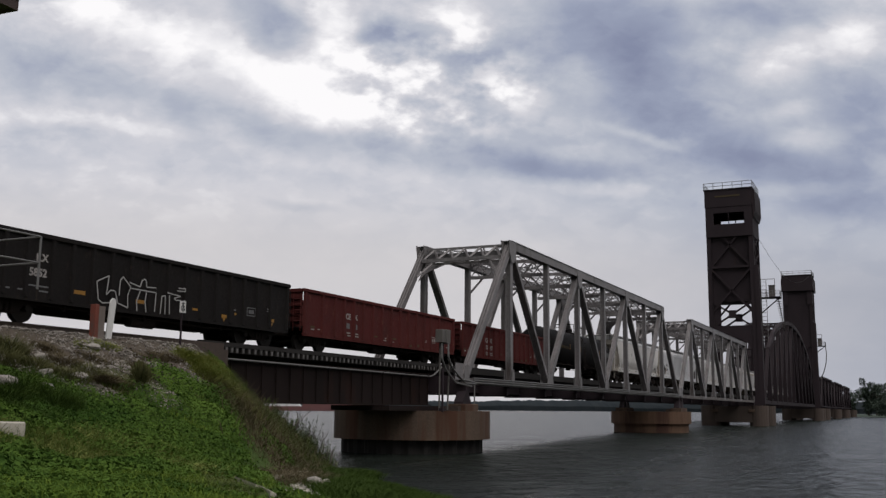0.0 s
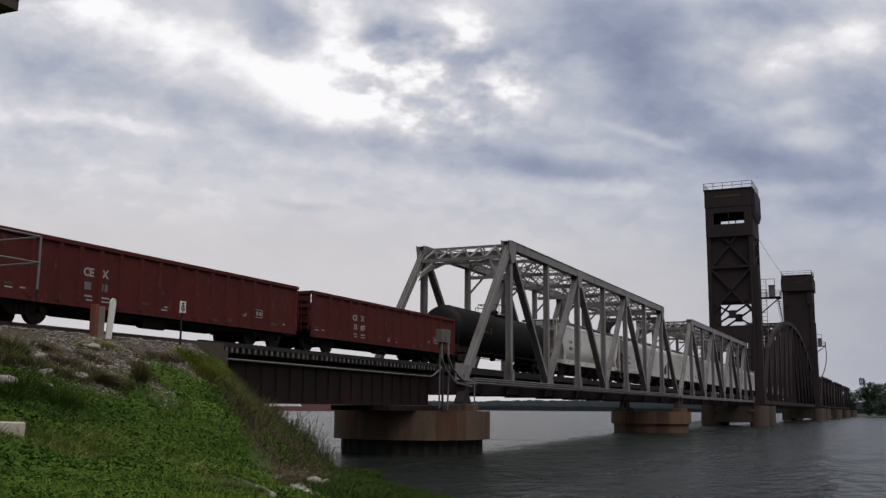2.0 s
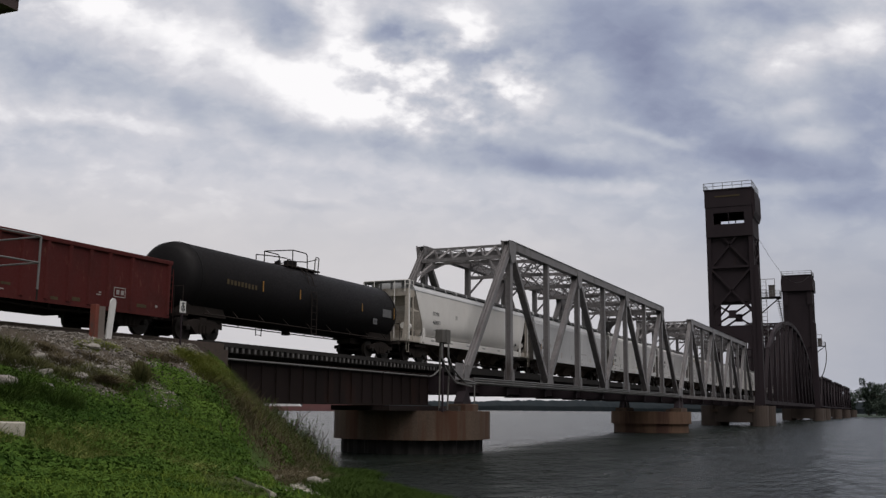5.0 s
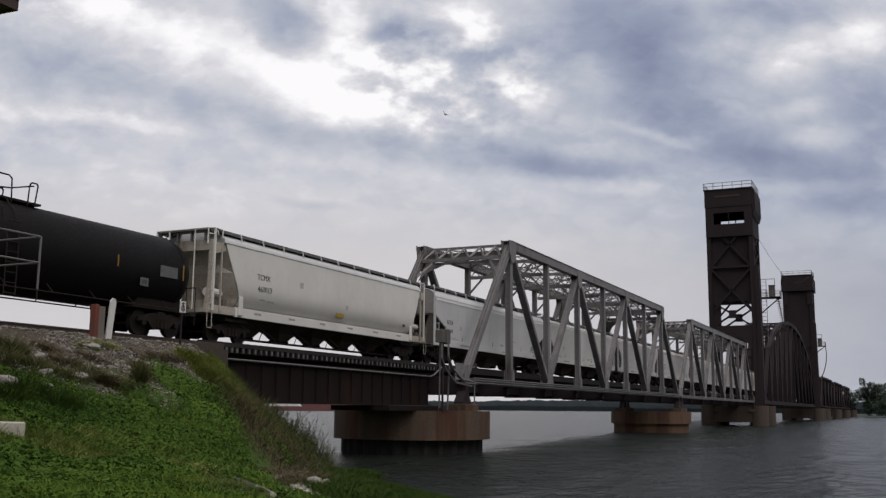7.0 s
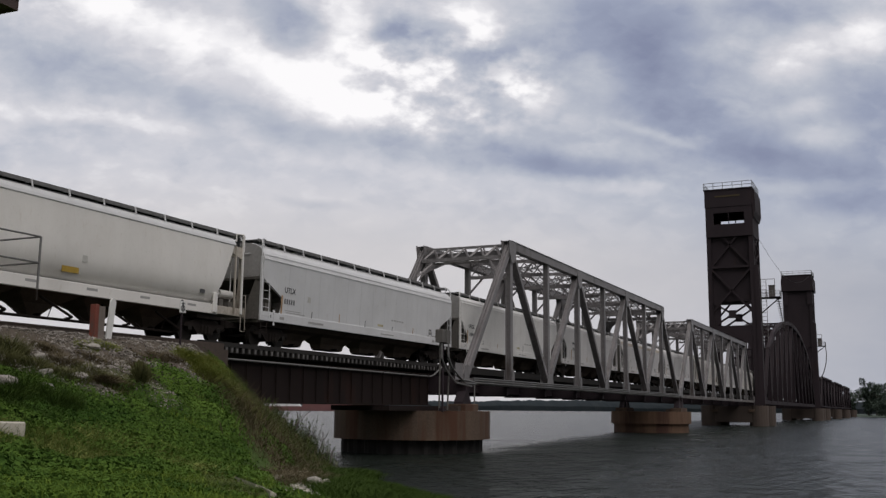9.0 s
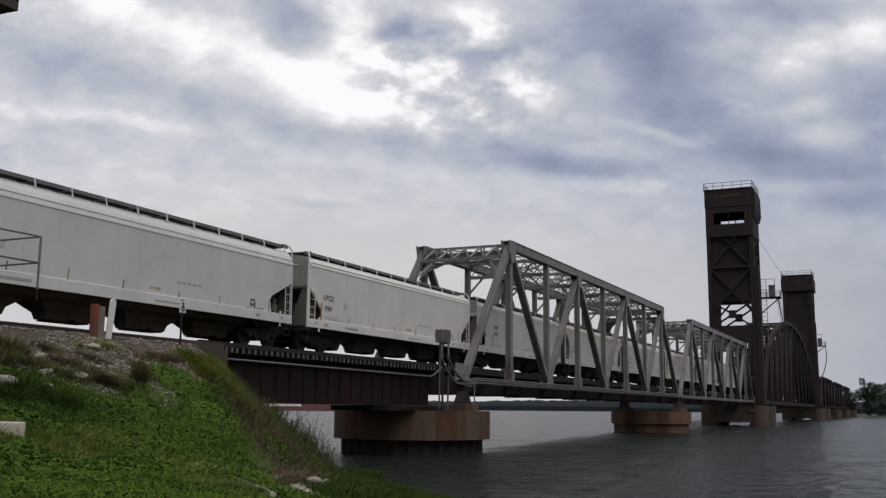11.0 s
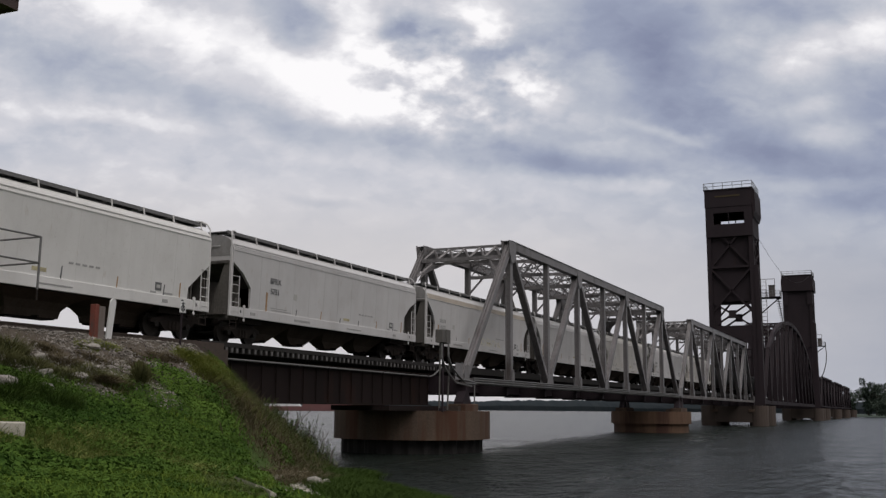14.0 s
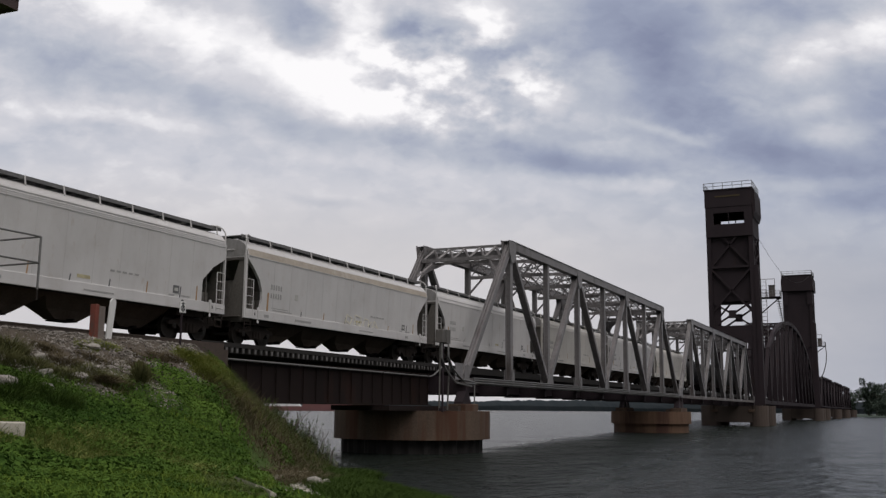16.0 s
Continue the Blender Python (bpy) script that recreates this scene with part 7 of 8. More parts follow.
def tree(x, y, height, seed, z=1.0):
    rng = random.Random(seed)
    t = thing("tree", "dark green broadleaf tree on the far bank", "tree", pose(x, y, z), "trees on the far bank")
    bm = B()
    tube(bm, (0, 0, -1), (0, 0, height * 0.55), height * 0.022, 8, height * 0.012)
    for k in range(6):
        a = rng.uniform(0, 6.28)
        z0 = height * rng.uniform(0.25, 0.5)
        tube(bm, (0, 0, z0), (math.cos(a) * height * 0.2, math.sin(a) * height * 0.2, z0 + height * 0.2), height * 0.01, 6, height * 0.004)
    part("trunk", bm, BARK, t)
    rs = np.random.RandomState(seed)
    cl = []
    for k in range(30):
        a, rr = rng.uniform(0, 6.28), rng.uniform(0, 0.30) * height
        zz = height * rng.uniform(0.08, 0.9)
        rr *= 1.15 - abs(zz / height - 0.55)
        cl.append((math.cos(a) * rr, math.sin(a) * rr, zz, height * rng.uniform(0.07, 0.15)))
    vs, fs = [], []
    for cx, cy, cz, cr in cl:
        m = 90
        d = rs.normal(size=(m, 3))
        d /= np.linalg.norm(d, axis=1)[:, None]
        p = np.array((cx, cy, cz)) + d * cr * rs.uniform(0.5, 1.1, (m, 1))
        for q in p:
            u, w = rs.normal(size=3), rs.normal(size=3)
            s = height * 0.022
            b = len(vs)
            vs += [q - u * s, q + w * s, q + u * s]
            fs.append((b, b + 1, b + 2))
    me = bpy.data.meshes.new("crown")
    me.from_pydata([tuple(v) for v in vs], [], fs)
    me.materials.append(TREE)
    ob = new("crown", me)
    ob.parent = t


for i, (x, y, hgt) in enumerate(((560, -6, 20), (580, -12, 17), (575, 4, 14), (610, -20, 19), (640, -30, 18), (600, -9, 15), (670, -42, 19), (700, -55, 18), (555, -14, 10), (570, -20, 12), (590, -28, 13), (565, 2, 9))):
    tree(x, y, hgt, 100 + i)

bm = B()
prism(bm, [(530, -1), (540, 0.5), (900, 0.7), (905, -1)], -400, 30)
tagged(part("far_bank", bm, TREE), "low wooded far river bank", "river bank", kind="structure")


def far_woods():
    """Low wooded ridge along the far shore: a lumpy band of crowns."""
    rs = np.random.RandomState(5)
    vs, fs = [], []
    for row in range(3):
        n = 520
        az = np.linspace(radians(-4), radians(66), n) + rs.uniform(-0.001, 0.001, n)
        for a in az:
            d = 1500 + row * 60 + 60 * math.sin(a * 9)
            hgt = (13.5 + 2.5 * math.sin(a * 23 + row) + 1.0 * math.sin(a * 71 + 2 * row) + rs.uniform(-0.9, 0.9)) * (0.93 + 0.12 * row)
            w = rs.uniform(9, 17)
            cx, cy = EYE.x + d * math.cos(a), EYE.y + d * math.sin(a)
            tx, ty = -math.sin(a), math.cos(a)
            b = len(vs)
            for f, hh in ((-1, -1), (-0.9, 0.5), (-0.45, 0.9), (0, 1.0), (0.5, 0.85), (0.95, 0.45), (1, -1)):
                vs.append((cx + tx * w * f - math.cos(a) * 3 * hh, cy + ty * w * f - math.sin(a) * 3 * hh, max(-1, hgt * hh)))
            vs.append((cx + math.cos(a) * 9, cy + math.sin(a) * 9, hgt * 0.9))
            fs += [tuple(range(b, b + 7))] + [(b + i, b + i + 1, b + 7) for i in range(6)]
    scatter("far_woods", vs, fs, FARWOOD, "hazy blue-green woods along the far shore", "woods")


far_woods()


# ---------------------------------------------------------------- plants and stones on the bank
def mound(x, y):
    """How high the vines pile up."""
    return (1 - 0.8 * smooth01(-7.8, -9.2, y)) * (0.16 * np.clip(wobble(x, y, 1.7, 7) + 0.5, 0, 1.3) + 0.07 * np.clip(wobble(x, y, 4.6, 9) + 0.4, 0, 1.2) + 0.10 * np.clip(wobble(x, y, 0.6, 12), 0, 1))


def land_normal(x, y):
    e = 0.1
    top = lambda a, b: land(a, b) + mound(a, b)
    gx, gy = (top(x + e, y) - top(x - e, y)) / (2 * e), (top(x, y + e) - top(x, y - e)) / (2 * e)
    n = np.stack([-gx, -gy, np.ones_like(gx)], -1)
    return n / np.linalg.norm(n, axis=1)[:, None]


def green(x, y):
    """How far the vines reach: 1 low on the slope and bank, 0 on the gravel."""
    z = land(x, y)
    edge = 3.0 + 0.55 * wobble(x, y, 0.8, 3) + 0.25 * wobble(x, y, 2.1, 5) + 0.9 * smooth01(25.5, 29, x) * smooth01(-4, -1, y) - 0.35 * smooth01(20, 14, x)
    bare = sum(np.exp(-((x - a) ** 2 + (y - b) ** 2) / (r * r)) for a, b, r in ((22.9, -3.5, 0.75), (23.5, -3.0, 0.5), (29.2, -0.2, 0.8), (26.4, -1.3, 0.75), (27.0, -0.2, 0.9), (25.9, -0.9, 0.6), (28.2, -0.3, 0.9), (26.5, -1.9, 0.6), (26.2, -2.6, 0.45), (20.8, -2.2, 0.5)))
    tongue = sum(np.exp(-((x - a) ** 2 + (y - b) ** 2) / (r * r)) for a, b, r in ((24.7, -2.4, 0.6), (25.0, -2.0, 0.4), (24.6, -3.4, 0.9)))
    return np.clip(smooth01(0.35, -0.35, z - edge) + tongue - bare, 0, 1) * (1 - 0.75 * smooth01(2.6, 4.6, x - 29.0 + 1.6 * np.maximum(0.55 - y, 0)) * smooth01(-5.0, -3.0, y))


def leaves(name, x, y, size, lift, material, label, seed, flat=0.5):
    rs = np.random.RandomState(seed)
    m = len(x)
    n = land_normal(x, y)
    n = n + rs.normal(size=(m, 3)) * flat
    n /= np.linalg.norm(n, axis=1)[:, None]
    a = rs.normal(size=(m, 3))
    u = np.cross(n, a)
    u /= np.linalg.norm(u, axis=1)[:, None]
    v = np.cross(n, u)
    p = np.stack([x, y, land(x, y) + lift], -1)
    s = (size * rs.uniform(0.6, 1.3, m))[:, None]
    pts = np.stack([p - u * s, p - v * s * 0.75 + n * s * 0.18, p + u * s * 1.1 - n * s * 0.2, p + v * s * 0.75 + n * s * 0.18], 1).reshape(-1, 3)
    b = np.arange(m)[:, None] * 4
    f = np.concatenate([b + np.array([[0, 1, 2]]), b + np.array([[0, 2, 3]])])
    return scatter(name, pts, f, material, label, "vines")


def blades(name, x, y, height, width, material, label, seed, lean=0.35, category="grass"):
    rs = np.random.RandomState(seed)
    m = len(x)
    a = rs.uniform(0, 6.283, m)
    p = np.stack([x, y, land(x, y) - 0.03], -1)
    hgt = height * rs.uniform(0.5, 1.25, m)
    side = np.stack([np.cos(a), np.sin(a), 0 * a], -1) * (width * rs.uniform(0.6, 1.3, m))[:, None]
    b = rs.uniform(0, 6.283, m)
    dirn = np.stack([np.cos(b) * lean, np.sin(b) * lean, np.ones(m)], -1)
    bend = np.stack([np.cos(b), np.sin(b), -0.3 * np.ones(m)], -1) * (lean * 0.7 * hgt)[:, None]
    m1 = p + dirn * (hgt * 0.55)[:, None]
    tip = p + dirn * hgt[:, None] + bend
    pts = np.stack([p - side, p + side, m1 + side * 0.7, m1 - side * 0.7, tip], 1).reshape(-1, 3)
    k = np.arange(m)[:, None] * 5
    f = [tuple(r) for r in (k + np.array([[0, 1, 2, 3]])).tolist()] + [tuple(r) for r in (k + np.array([[3, 2, 4]])).tolist()]
    return scatter(name, pts, f, material, label, category)


def plants():
    rs = np.random.RandomState(11)

    def spread(count, x0, x1, y0, y1, keep):
        x, y = rs.uniform(x0, x1, count), rs.uniform(y0, y1, count)
        k = rs.uniform(0, 1, count) < keep(x, y)
        return x[k], y[k]

    dry_land = lambda x, y: (land(x, y) > 0.0).astype(float)
    # a stony gap runs down to the water between the vines and the low spit
    across = lambda x, y: ((x - 19.2) * 4.6 - (y + 10.6) * 6.2) / 7.72
    wide = lambda x: 0.45 + 0.75 * smooth01(20.5, 25.0, x)
    gap = lambda x, y: 1 - 0.97 * smooth01(1.35, 0.8, np.abs(across(x, y) + 0.2 * wobble(x, y, 1.9, 3)) / wide(x)) * smooth01(17.0, 18.0, x) * smooth01(27.5, 26.2, x)
    # hardly any vine on the spit, and little on the worn, drier patch beside the broken slab
    tan = lambda x, y: np.exp(-(((x - 17.2) * 0.77 + (y + 10.0) * 0.64) / 1.7) ** 2 - (((x - 17.2) * -0.64 + (y + 10.0) * 0.77) / 0.75) ** 2)
    slab = lambda x, y: 1 - 0.96 * smooth01(0.75, 0.45, np.abs((x - 19.3) * 0.72 - (y + 8.8) * 0.69 + 0.25)) * smooth01(20.0, 19.3, x) * smooth01(14.5, 15.5, x)
    vine = lambda x, y: slab(x, y) * gap(x, y) * (1 - 0.96 * smooth01(0.2, 0.7, across(x, y)) * smooth01(15.5, 17.0, x)) * (1 - 0.85 * tan(x, y))
    x, y = spread(420000, 8, 38, -15, 1.5, lambda x, y: vine(x, y) * green(x, y) * smooth01(0.45, 0.75, land(x, y) + 0.12 * wobble(x, y, 1.4, 2)))
    near = smooth01(18.5, 15.0, x)
    k = rs.uniform(0, 1, len(x)) > 0.35 * near
    x, y, near = x[k], y[k], near[k]
    leaves("vine_leaves", x, y, 0.042 + 0.02 * near, 0.02 + mound(x, y) * (1 - 0.5 * rs.uniform(0, 1, len(x)) ** 2), VINE, "bright green creeping vines covering the bank", 21, 0.55)
    # short grass among the vines and on the low spit
    x, y = spread(110000, 8, 36, -15, 1.5, lambda x, y: dry_land(x, y) * np.clip(wobble(x, y, 0.7, 8) + 0.35 + 1.2 * smooth01(0.7, 0.4, land(x, y)) * smooth01(-4.5, -6.0, y), 0.1, 1) * (land(x, y) < 3.2))
    k = rs.uniform(0, 1, len(x)) < gap(x, y) * slab(x, y)
    x, y = x[k], y[k]
    far = (across(x, y) > 0.2) & (x > 15.5)
    blades("short_grass", x[~far], y[~far], 0.22, 0.008, GRASS, "short green grass on the low bank", 22)
    x, y = x[far], y[far]
    x, y = (np.concatenate([q + rs.uniform(-0.15, 0.15, len(q)) * k for k in range(5)]) for q in (x, y))
    blades("spit_grass", x, y, 0.26, 0.009, RANK, "dark green grass on the low spit", 29, 0.5)
    # a lighter, drier strip where the slope meets the low bank, and rank weeds by the concrete block
    def band(x, y):
        line = np.array(((12.5, -4.2), (15.8, -5.2), (18.6, -6.05), (19.8, -6.5), (19.6, -7.8), (18.0, -9.6), (16.6, -11.0)))
        d = np.full(len(x), 9.0)
        for p, q in zip(line, line[1:]):
            v = q - p
            k = np.clip(((x - p[0]) * v[0] + (y - p[1]) * v[1]) / (v @ v), 0, 1)
            d = np.minimum(d, np.hypot(x - p[0] - k * v[0], y - p[1] - k * v[1]))
        return smooth01(0.95, 0.2, d + 0.35 * wobble(x, y, 1.1, 6))
    x, y = spread(110000, 12, 22, -12.5, -3.2, lambda x, y: band(x, y) * (across(x, y) < -0.6) * slab(x, y) * 0.8)
    blades("pale_grass", x, y, 0.32 - 0.2 * smooth01(-7.8, -9.0, y), 0.008, MEADOW, "pale yellow-green grass among the vines", 26, 0.6)
    x, y = spread(40000, 11, 22, -6, -0.8, lambda x, y: smooth01(0.9, 0.2, np.abs(land(x, y) - 2.6 - 0.4 * wobble(x, y, 0.8, 1))) * smooth01(21, 17, x) * np.clip(wobble(x, y, 1.3, 4) + 0.45, 0, 1))
    blades("rank_grass", x, y, 0.40, 0.0075, RANK, "rank dark grass below the gravel slope", 27, 0.5)
    x, y = spread(30000, 14, 20, -13, -7, lambda x, y: np.clip(1.3 * tan(x, y), 0, 1))
    blades("worn_grass", x, y, 0.17, 0.008, NOSE, "worn brown-green grass beside the broken slab", 30, 0.9)
    # brown weeds between the stones of the gap
    x, y = spread(55000, 18, 29, -11.5, -3.5, lambda x, y: (gap(x, y) < 0.6) * np.clip(wobble(x, y, 1.3, 5) + 0.5, 0, 1) * smooth01(19.0, 21.5, x) * dry_land(x, y))
    blades("gap_weeds", x, y, 0.3, 0.008, DRY, "brown weeds among the stones by the water", 31, 0.7, "weeds")
    x, y = spread(50000, 25.5, 30.5, -5.5, -1.8, lambda x, y: 0.6 * sum(np.exp(-((x - a) ** 2 + (y - b) ** 2) / 0.4) for a, b in ((26.5, -3.35), (27.2, -3.0), (28.2, -2.5), (28.4, -4.3))))
    blades("nose_weeds", x, y, 0.4, 0.007, DRY, "dry brown weeds on the embankment's corner", 32, 0.6, "weeds")
    # dry weeds on the gravel and along the nose of the embankment
    x, y = spread(30000, 10, 30, -5, 0.8, lambda x, y: (1 - green(x, y)) * np.clip(wobble(x, y, 1.6, 2) + 0.05, 0, 1) * smooth01(0.0, -1.5, y))
    blades("dry_weeds", x, y, 0.24, 0.008, DRY, "dry brown weeds on the gravel slope", 23, 0.6)
    edge = lambda x, y: x - 29.0 + 1.6 * np.maximum(0.55 - y, 0)      # metres out along the end slope
    x, y = spread(150000, 22, 38, -6.0, 1.6, lambda x, y: smooth01(0.1, 0.4, land(x, y)) * smooth01(1.3, 2.8, edge(x, y) + 0.4 * wobble(x, y, 1.5, 3)) * smooth01(-4.5, -2.0, y) * smooth01(0.5, 0.2, y))
    blades("tall_grass", x, y, 0.30, 0.0065, NOSE, "tall weedy grass on the end of the embankment", 24, 0.75)
    # a yellow-green strip of grass along the corner of the slope
    def strip(x, y):
        d = np.minimum(np.hypot(x - 27.4, (y + 0.9) * 0.7), np.minimum(np.hypot(x - 26.95, (y + 1.9) * 0.8), np.minimum(np.hypot(x - 27.3, (y + 2.8) * 0.8), np.minimum(np.hypot(x - 28.7, y + 0.9), np.hypot(x - 28.3, (y + 2.0) * 0.8)))))
        return smooth01(0.75, 0.25, d + 0.15 * wobble(x, y, 2.2, 4))
    x, y = spread(120000, 25.5, 30.0, -4.2, 0.3, strip)
    blades("strip_grass", x, y, 0.28, 0.0065, STRAW, "yellow-green grass along the embankment's corner", 28, 0.8)
    x, y = spread(5000, 22, 38, -6.0, 1.6, lambda x, y: smooth01(0.1, 0.6, land(x, y)) * smooth01(3.2, 5.0, edge(x, y) + 0.6 * wobble(x, y, 1.2, 5)) * smooth01(-6.0, -4.0, y) * 0.6)
    blades("tall_weeds", x, y, 0.8, 0.012, DRY, "tall thin brown weed stalks by the water", 25, 0.3, "weeds")


plants()


def bush(x, y, r, hgt, seed, label):
    rs = np.random.RandomState(seed)
    t = thing("bush", label, "bush", pose(x, y, float(land(x, y))), "bushes on the slope")
    m = 1500
    a, el = rs.uniform(0, 6.283, m), rs.uniform(0.35, 1.45, m)
    rad = rs.uniform(0.2, 1.0, m) ** 0.6
    tip = np.stack([np.cos(a) * np.cos(el) * r * rad * 1.6, np.sin(a) * np.cos(el) * r * rad * 1.6, np.sin(el) * hgt * rad], -1)
    base = tip * rs.uniform(0.55, 0.8, (m, 1))
    side = rs.normal(size=(m, 3)) * 0.009
    pts = np.stack([base - side, base + side, tip], 1).reshape(-1, 3)
    me = bpy.data.meshes.new("foliage")
    me.from_pydata(pts.tolist(), [], (np.arange(m)[:, None] * 3 + np.array([[0, 1, 2]])).tolist())
    me.materials.append(DRY if hgt < 0.6 else WEED)
    ob = new("foliage", me)
    ob.parent = t
    bm = B()
    rng = random.Random(seed)
    for k in range(9):
        an = rng.uniform(0, 6.28)
        tube(bm, (0, 0, -0.1), (math.cos(an) * r * 0.5, math.sin(an) * r * 0.5, hgt * 0.7), 0.012, 5, 0.005)
    part("stem", bm, BARK, t)


bush(22.5, -2.9, 0.30, 0.85, 31, "wiry olive-green bush on the gravel slope")
bush(17.6, -1.6, 0.5, 0.8, 32, "wiry olive-green bush at the slope's edge")
bush(21.2, -2.7, 0.5, 0.34, 33, "low brown-green bush on the gravel slope")


def tuft(x, y, r, hgt, material, label, seed):
    """A clump of grass: blades fanning out from one root."""
    rs = np.random.RandomState(seed)
    m = int(1400 * r / 0.5)
    a, d = rs.uniform(0, 6.283, m), r * np.sqrt(rs.uniform(0, 1, m)) * 0.8
    p = np.stack([np.cos(a) * d * 1.3, np.sin(a) * d, land(x + np.cos(a) * d * 1.3, y + np.sin(a) * d) - land(x, y) - 0.03], -1)
    ln = hgt * rs.uniform(0.4, 1.2, m) * (1.15 - 0.6 * d / r)
    out = np.stack([np.cos(a) * 0.5, np.sin(a) * 0.5, np.ones(m)], -1) + rs.normal(size=(m, 3)) * 0.28
    b = rs.uniform(0, 6.283, m)
    side = np.stack([np.cos(b), np.sin(b), 0 * b], -1) * 0.007
    mid_p = p + out * (ln * 0.55)[:, None]
    tip = p + out * ln[:, None] + np.stack([np.cos(a), np.sin(a), -0.5 + 0 * a], -1) * (ln * 0.3)[:, None]
    pts = np.stack([p - side, p + side, mid_p + side * 0.7, mid_p - side * 0.7, tip], 1).reshape(-1, 3)
    k = np.arange(m)[:, None] * 5
    me = bpy.data.meshes.new("grass_tuft")
    me.from_pydata(pts.tolist(), [], (k + np.array([[0, 1, 2, 3]])).tolist() + (k + np.array([[3, 2, 4]])).tolist())
    me.materials.append(material)
    ob = new("grass_tuft", me)
    ob.location = (x, y, float(land(x, y)))
    tagged(ob, label, "grass", "grass tufts on the slope")


for i, (x, y, r, hgt, kind) in enumerate(((19.4, -1.0, 0.5, 0.45, 0), (18.7, -1.5, 0.55, 0.4, 0), (19.6, -1.9, 0.45, 0.3, 0), (20.9, -1.5, 0.5, 0.22, 1), (21.3, -2.1, 0.5, 0.24, 0), (21.6, -2.8, 0.55, 0.35, 0), (20.3, -2.5, 0.5, 0.3, 0),
                                         (22.3, -1.2, 0.5, 0.18, 1), (23.7, -0.35, 0.5, 0.16, 2), (22.8, -0.4, 0.45, 0.14, 2), (24.7, -0.9, 0.45, 0.16, 1), (21.0, -0.7, 0.45, 0.16, 1), (25.6, -0.8, 0.4, 0.18, 1), (19.0, -2.6, 0.6, 0.35, 3),
                                         (18.2, -3.0, 0.7, 0.42, 3), (18.6, -3.7, 0.7, 0.4, 3), (17.4, -3.4, 0.6, 0.42, 3), (24.0, -1.6, 0.4, 0.2, 1), (26.2, -0.9, 0.4, 0.2, 1))):
    tuft(x, y, r, hgt, (WEED, DRY, STRAW, RANK)[kind], ("dark olive grass tuft on the gravel slope", "dry brown grass tuft on the gravel slope", "short yellow-green grass tuft beside the track", "dark green grass tuft below the gravel slope")[kind], 300 + i)


def bare_shrub(x, y, hgt, seed, label, spread=0.4):
    rng = random.Random(seed)
    bm = B()

    def grow(p, d, ln, r, depth):
        q = p + d * ln
        tube(bm, p, q, r, 5, r * 0.6)
        if depth:
            for _ in range(3):
                grow(p.lerp(q, rng.uniform(0.5, 1)), (d + Vector((rng.uniform(-1, 1), rng.uniform(-1, 1), rng.uniform(-0.3, 0.6))) * spread).normalized(), ln * 0.6, r * 0.55, depth - 1)
    grow(Vector((0, 0, -0.1)), Vector((rng.uniform(-0.3, 0.3), rng.uniform(-0.3, 0.3), 1)).normalized(), hgt * 0.55, 0.025, 3)
    ob = part("bare_shrub", bm, BARK)
    ob.matrix_basis = pose(x, y, float(land(x, y)))
    tagged(ob, label, "shrub", "bare shrubs by the water")


bare_shrub(34.4, -1.8, 1.9, 51, "thin bare branching shrub by the water", 0.5)
bare_shrub(33.0, -1.2, 1.6, 52, "thin bare branching shrub by the water", 0.5)
bare_shrub(31.0, -4.4, 1.0, 53, "low leaning driftwood branch by the water", 1.1)


def weed_clump(x, y, r, hgt, count, material, label, seed):
    """Tall leafy weeds: thin upright stalks set with small narrow leaves."""
    rs = np.random.RandomState(seed)
    t = thing("weed_clump", label, "weeds", pose(x, y, float(land(x, y))), "weed clumps by the water")
    bm = B()
    vs, fs = [], []
    for _ in range(count):
        a, d = rs.uniform(0, 6.283), r * math.sqrt(rs.uniform(0, 1))
        px, py = d * math.cos(a), d * math.sin(a)
        foot = Vector((px, py, float(land(x + px, y + py) - land(x, y)) - 0.05))
        tall = hgt * rs.uniform(0.45, 1.0) * (1.1 - 0.5 * d / r)
        tip = foot + Vector((rs.normal() * 0.16 * tall, rs.normal() * 0.16 * tall, tall))
        tube(bm, foot, tip, 0.007, 4, 0.003)
        for k in range(34):
            f = rs.uniform(0.08, 1.0)
            q = foot.lerp(tip, f)
            out = Vector((rs.normal(), rs.normal(), 0.5 + 0.6 * rs.normal())).normalized() * (0.15 * (1.15 - 0.6 * f))
            wide = Vector((rs.normal(), rs.normal(), rs.normal())).normalized() * 0.013
            b = len(vs)
            vs += [tuple(q), tuple(q + out * 0.5 + wide), tuple(q + out), tuple(q + out * 0.5 - wide)]
            fs.append((b, b + 1, b + 2, b + 3))
    part("stem", bm, BARK, t)
    me = bpy.data.meshes.new("foliage")
    me.from_pydata(vs, [], fs)
    me.materials.append(material)
    ob = new("foliage", me)
    ob.parent = t


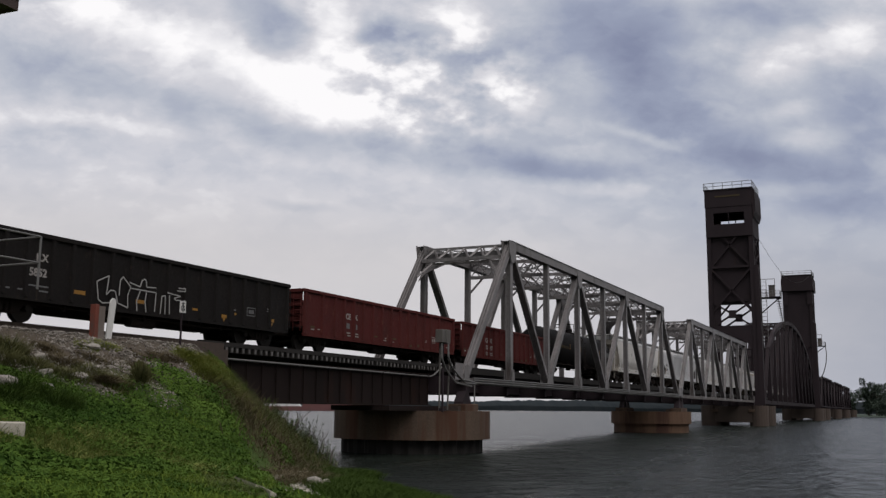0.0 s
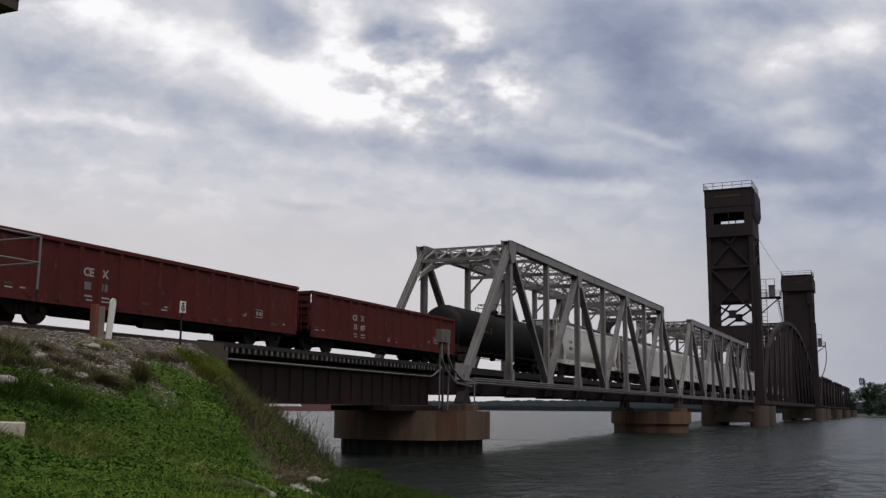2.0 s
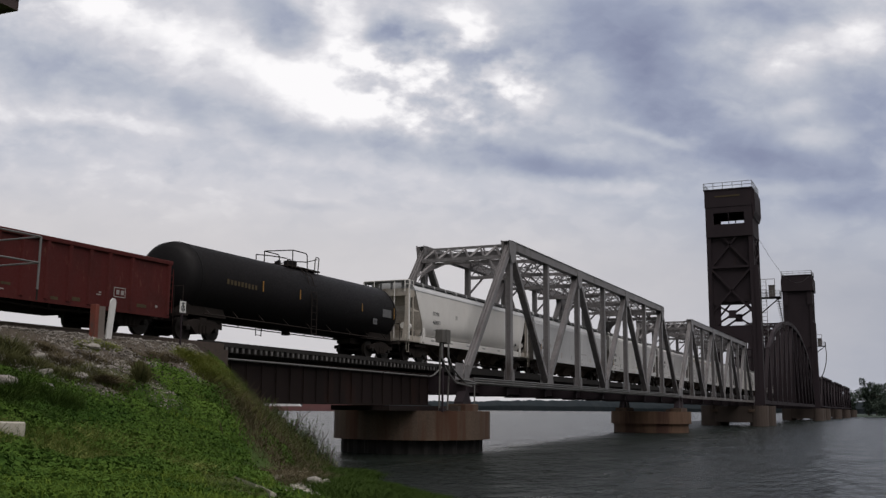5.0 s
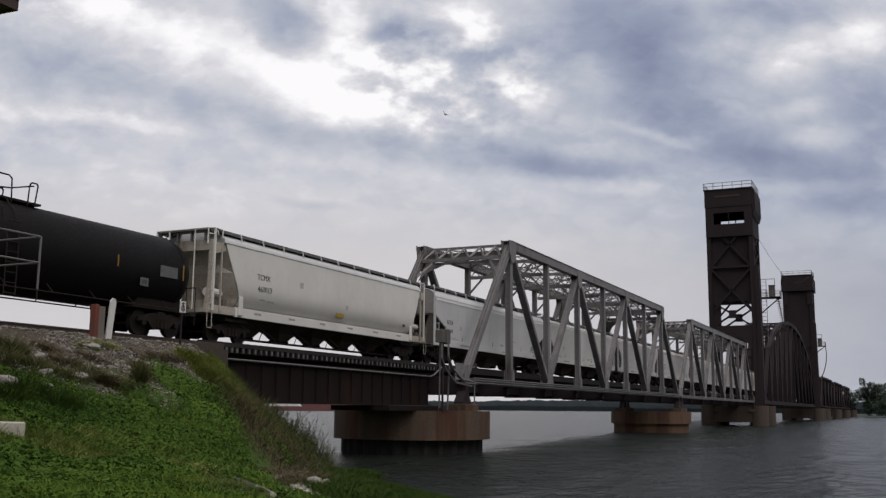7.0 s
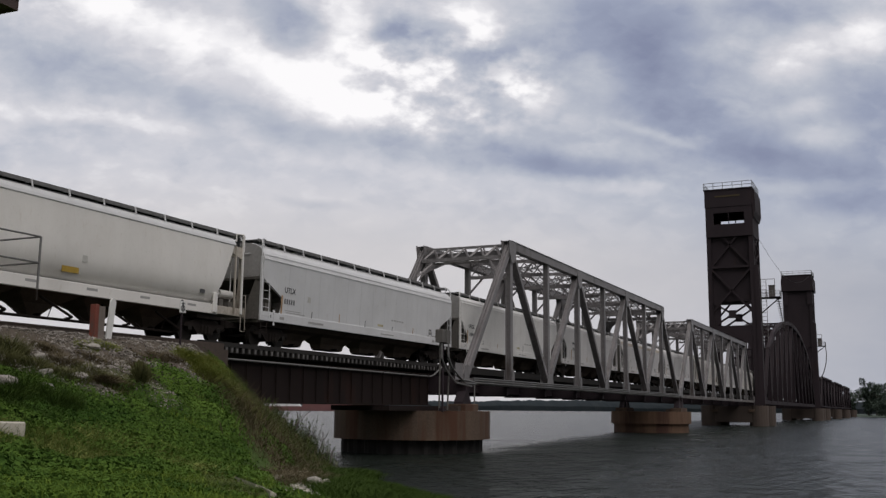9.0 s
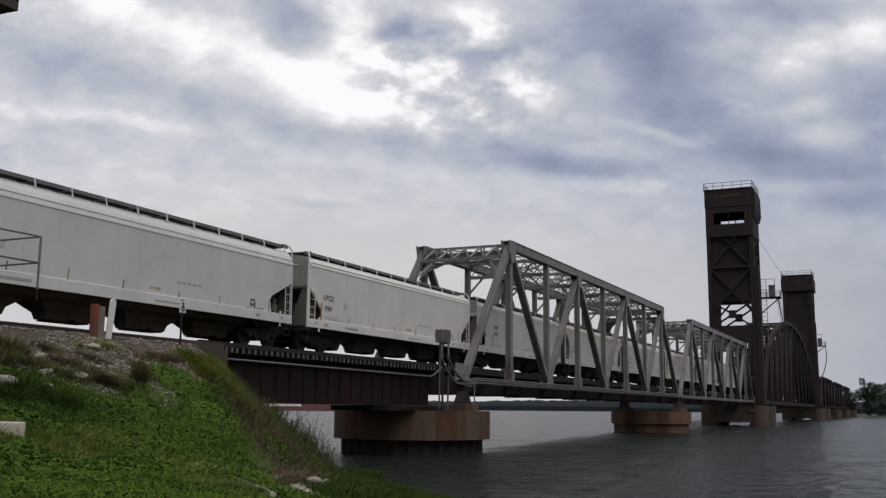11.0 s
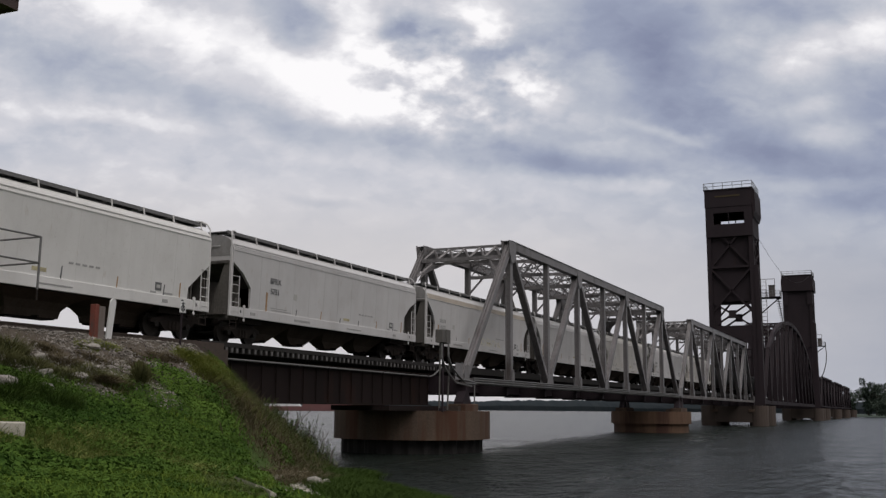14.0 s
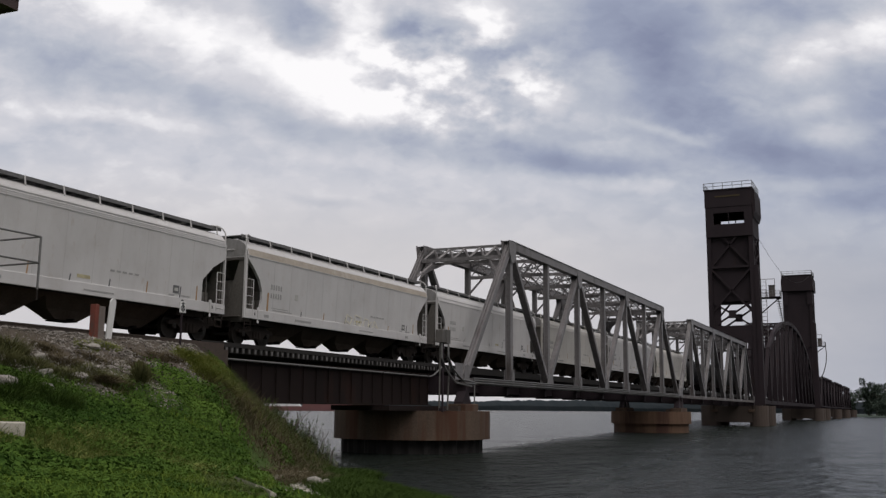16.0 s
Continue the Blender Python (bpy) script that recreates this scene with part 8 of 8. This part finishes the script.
for i, (x, y, r, hgt, count, kind) in enumerate(((31.2, -1.6, 0.8, 1.1, 40, 1), (32.4, -1.2, 0.8, 1.3, 46, 0), (33.4, -0.9, 0.7, 1.45, 46, 0), (34.3, -1.0, 0.7, 1.6, 44, 0), (31.6, -2.8, 0.8, 1.15, 40, 1), (32.8, -2.4, 0.7, 1.3, 46, 0), (33.6, -2.2, 0.6, 1.35, 40, 0),
                                                  (30.0, -3.4, 0.8, 0.8, 36, 1), (30.6, -4.2, 0.7, 0.7, 32, 1), (29.6, -1.0, 0.6, 0.6, 26, 0), (33.9, -1.9, 0.6, 1.9, 50, 0), (34.6, -1.3, 0.5, 2.0, 44, 0), (29.2, -4.6, 0.7, 0.6, 26, 1))):
    weed_clump(x, y, r, hgt, count, (RANK, NOSE)[kind], ("tall dark green leafy weeds by the water", "tall brown-green weeds gone to seed by the water")[kind], 400 + i)


def stones():
    """Loose ballast and gravel over the shoulder and upper slope."""
    rs = np.random.RandomState(41)
    m = 70000
    x, y = rs.uniform(6, 31, m), rs.uniform(-4.2, 2.2, m)
    keep = (rs.uniform(0, 1, m) < smooth01(0.45, 0.9, 1 - green(x, y)) * np.clip(0.75 + wobble(x, y, 1.3, 6), 0.15, 1)) & ~((x > 28.5) & (y > 1.25))
    x, y = x[keep], y[keep]
    m = len(x)
    base = np.array(((1, 0, 0), (-1, 0, 0), (0, 1, 0), (0, -1, 0), (0, 0, 1), (0, 0, -1)), float)
    s = 0.016 + 0.05 * rs.uniform(0, 1, m) ** 4
    pts = base[None] * (s[:, None, None]) * rs.uniform(0.6, 1.4, (m, 6, 1)) + rs.normal(size=(m, 6, 3)) * 0.006
    ang = rs.uniform(0, 6.283, m)
    c, sn = np.cos(ang)[:, None], np.sin(ang)[:, None]
    px, py = pts[..., 0] * c - pts[..., 1] * sn, pts[..., 0] * sn + pts[..., 1] * c
    pts = np.stack([px + x[:, None], py + y[:, None], pts[..., 2] * 0.8 + (land(x, y) + s * 0.4)[:, None]], -1).reshape(-1, 3)
    tri = np.array(((0, 2, 4), (2, 1, 4), (1, 3, 4), (3, 0, 4), (2, 0, 5), (1, 2, 5), (3, 1, 5), (0, 3, 5)))
    f = (np.arange(m)[:, None, None] * 6 + tri[None]).reshape(-1, 3)
    mt = leafy("ballast_stone", (0.075, 0.064, 0.054), (0.32, 0.295, 0.27), 1.5)
    scatter("ballast", pts, f, mt, "loose grey ballast stones on the slope", "gravel")


stones()


def bird():
    t = thing("bird", "small dark bird in flight over the river", "bird", pose(0, 0, 0))
    bm = B()
    bmesh.ops.create_icosphere(bm, subdivisions=2, radius=1.0)
    for v in bm.verts:
        v.co = Vector((v.co.x * 0.10, v.co.y * 0.032, v.co.z * 0.032))
    part("body", bm, BIRD, t, smooth=True)
    out = []
    for s in (-1, 1):
        bm = B()
        v = [bm.verts.new(p) for p in ((0.045, 0, 0.0), (0.055, s * 0.12, 0.0), (-0.02, s * 0.22, 0.0), (-0.05, s * 0.11, 0.0), (-0.045, 0, 0.0))]
        f = bm.faces.new(v)
        bmesh.ops.solidify(bm, geom=[f], thickness=0.008)
        out.append(part("wing", bm, BIRD, t))
    bm = B()
    v = [bm.verts.new(p) for p in ((-0.08, -0.014, 0), (-0.08, 0.014, 0), (-0.16, 0.03, 0), (-0.16, -0.03, 0))]
    f = bm.faces.new(v)
    bmesh.ops.solidify(bm, geom=[f], thickness=0.006)
    part("tail", bm, BIRD, t)
    return t, out


flyer, wings = bird()


def aim(u, v, dist):
    """A place dist metres off, u to the right and v up in the view, in half picture widths."""
    k = math.tan(radians(48.73 / 2))
    return VIEW @ Vector((u * k * dist, v * k * dist, -dist))


# ---------------------------------------------------------------- what moves
def motions():
    drift = CLOUD_FAR * math.tan(radians(48.73 / 2)) / 784
    walk(cloud_sheet, [(t, VIEW @ Matrix.Translation(((2.8 * t - 3.0) * drift, 0.5 * t * drift, -CLOUD_FAR))) for t in (0, 8, 16)])
    walk(river, [(0, pose(0, 0, 0)), (16, pose(-5.6, 0, 0))])
    for t, x in cars:
        walk(t, [(0, pose(x, YC, RAIL)), (16, pose(x - 16 * SPEED, YC, RAIL))])
    path = ((0.0, 1.9, -0.9, 30), (6.0, 0.55, -0.22, 34), (6.5, 0.24, 0.08, 37), (6.7, 0.145, 0.168, 38), (6.8, 0.1, 0.213, 39), (6.9, 0.051, 0.26, 40), (7.0, 0.005, 0.304, 42), (7.1, -0.041, 0.343, 44),
            (7.2, -0.083, 0.378, 46), (7.3, -0.117, 0.408, 48), (7.4, -0.145, 0.43, 51), (7.5, -0.168, 0.452, 54), (7.6, -0.181, 0.464, 57), (7.8, -0.208, 0.486, 62), (8.4, -0.28, 0.60, 75), (9.2, -0.4, 0.9, 90), (16.0, -1.4, 3.2, 220))
    spots = [(t, aim(u, v, d)) for t, u, v, d in path]
    rows = []
    for i, (t, p) in enumerate(spots):
        a, b = spots[max(0, i - 1)][1], spots[min(len(spots) - 1, i + 1)][1]
        rows.append((t, Matrix.Translation(p) @ (b - a).to_track_quat("X", "Z").to_matrix().to_4x4() @ pose(0, 0, 0, 25)))
    walk(flyer, rows)
    for w, s in zip(wings, (-1, 1)):
        walk(w, [(k / 15, pose(0, 0, 0, s * 38 * math.sin(k * 2.1))) for k in range(241)])
    step = 1 / 15
    turn = -math.degrees(SPEED / WHEEL_R)
    spins = {}
    for dx in (-0.89, 0.89):
        spins[dx] = [(k * step, Matrix.Translation((dx, 0, WHEEL_R)) @ Matrix.Rotation(radians(turn * k * step), 4, "Y")) for k in range(241)]
    for w, dx in wheelsets:
        walk(w, spins[dx])


motions()
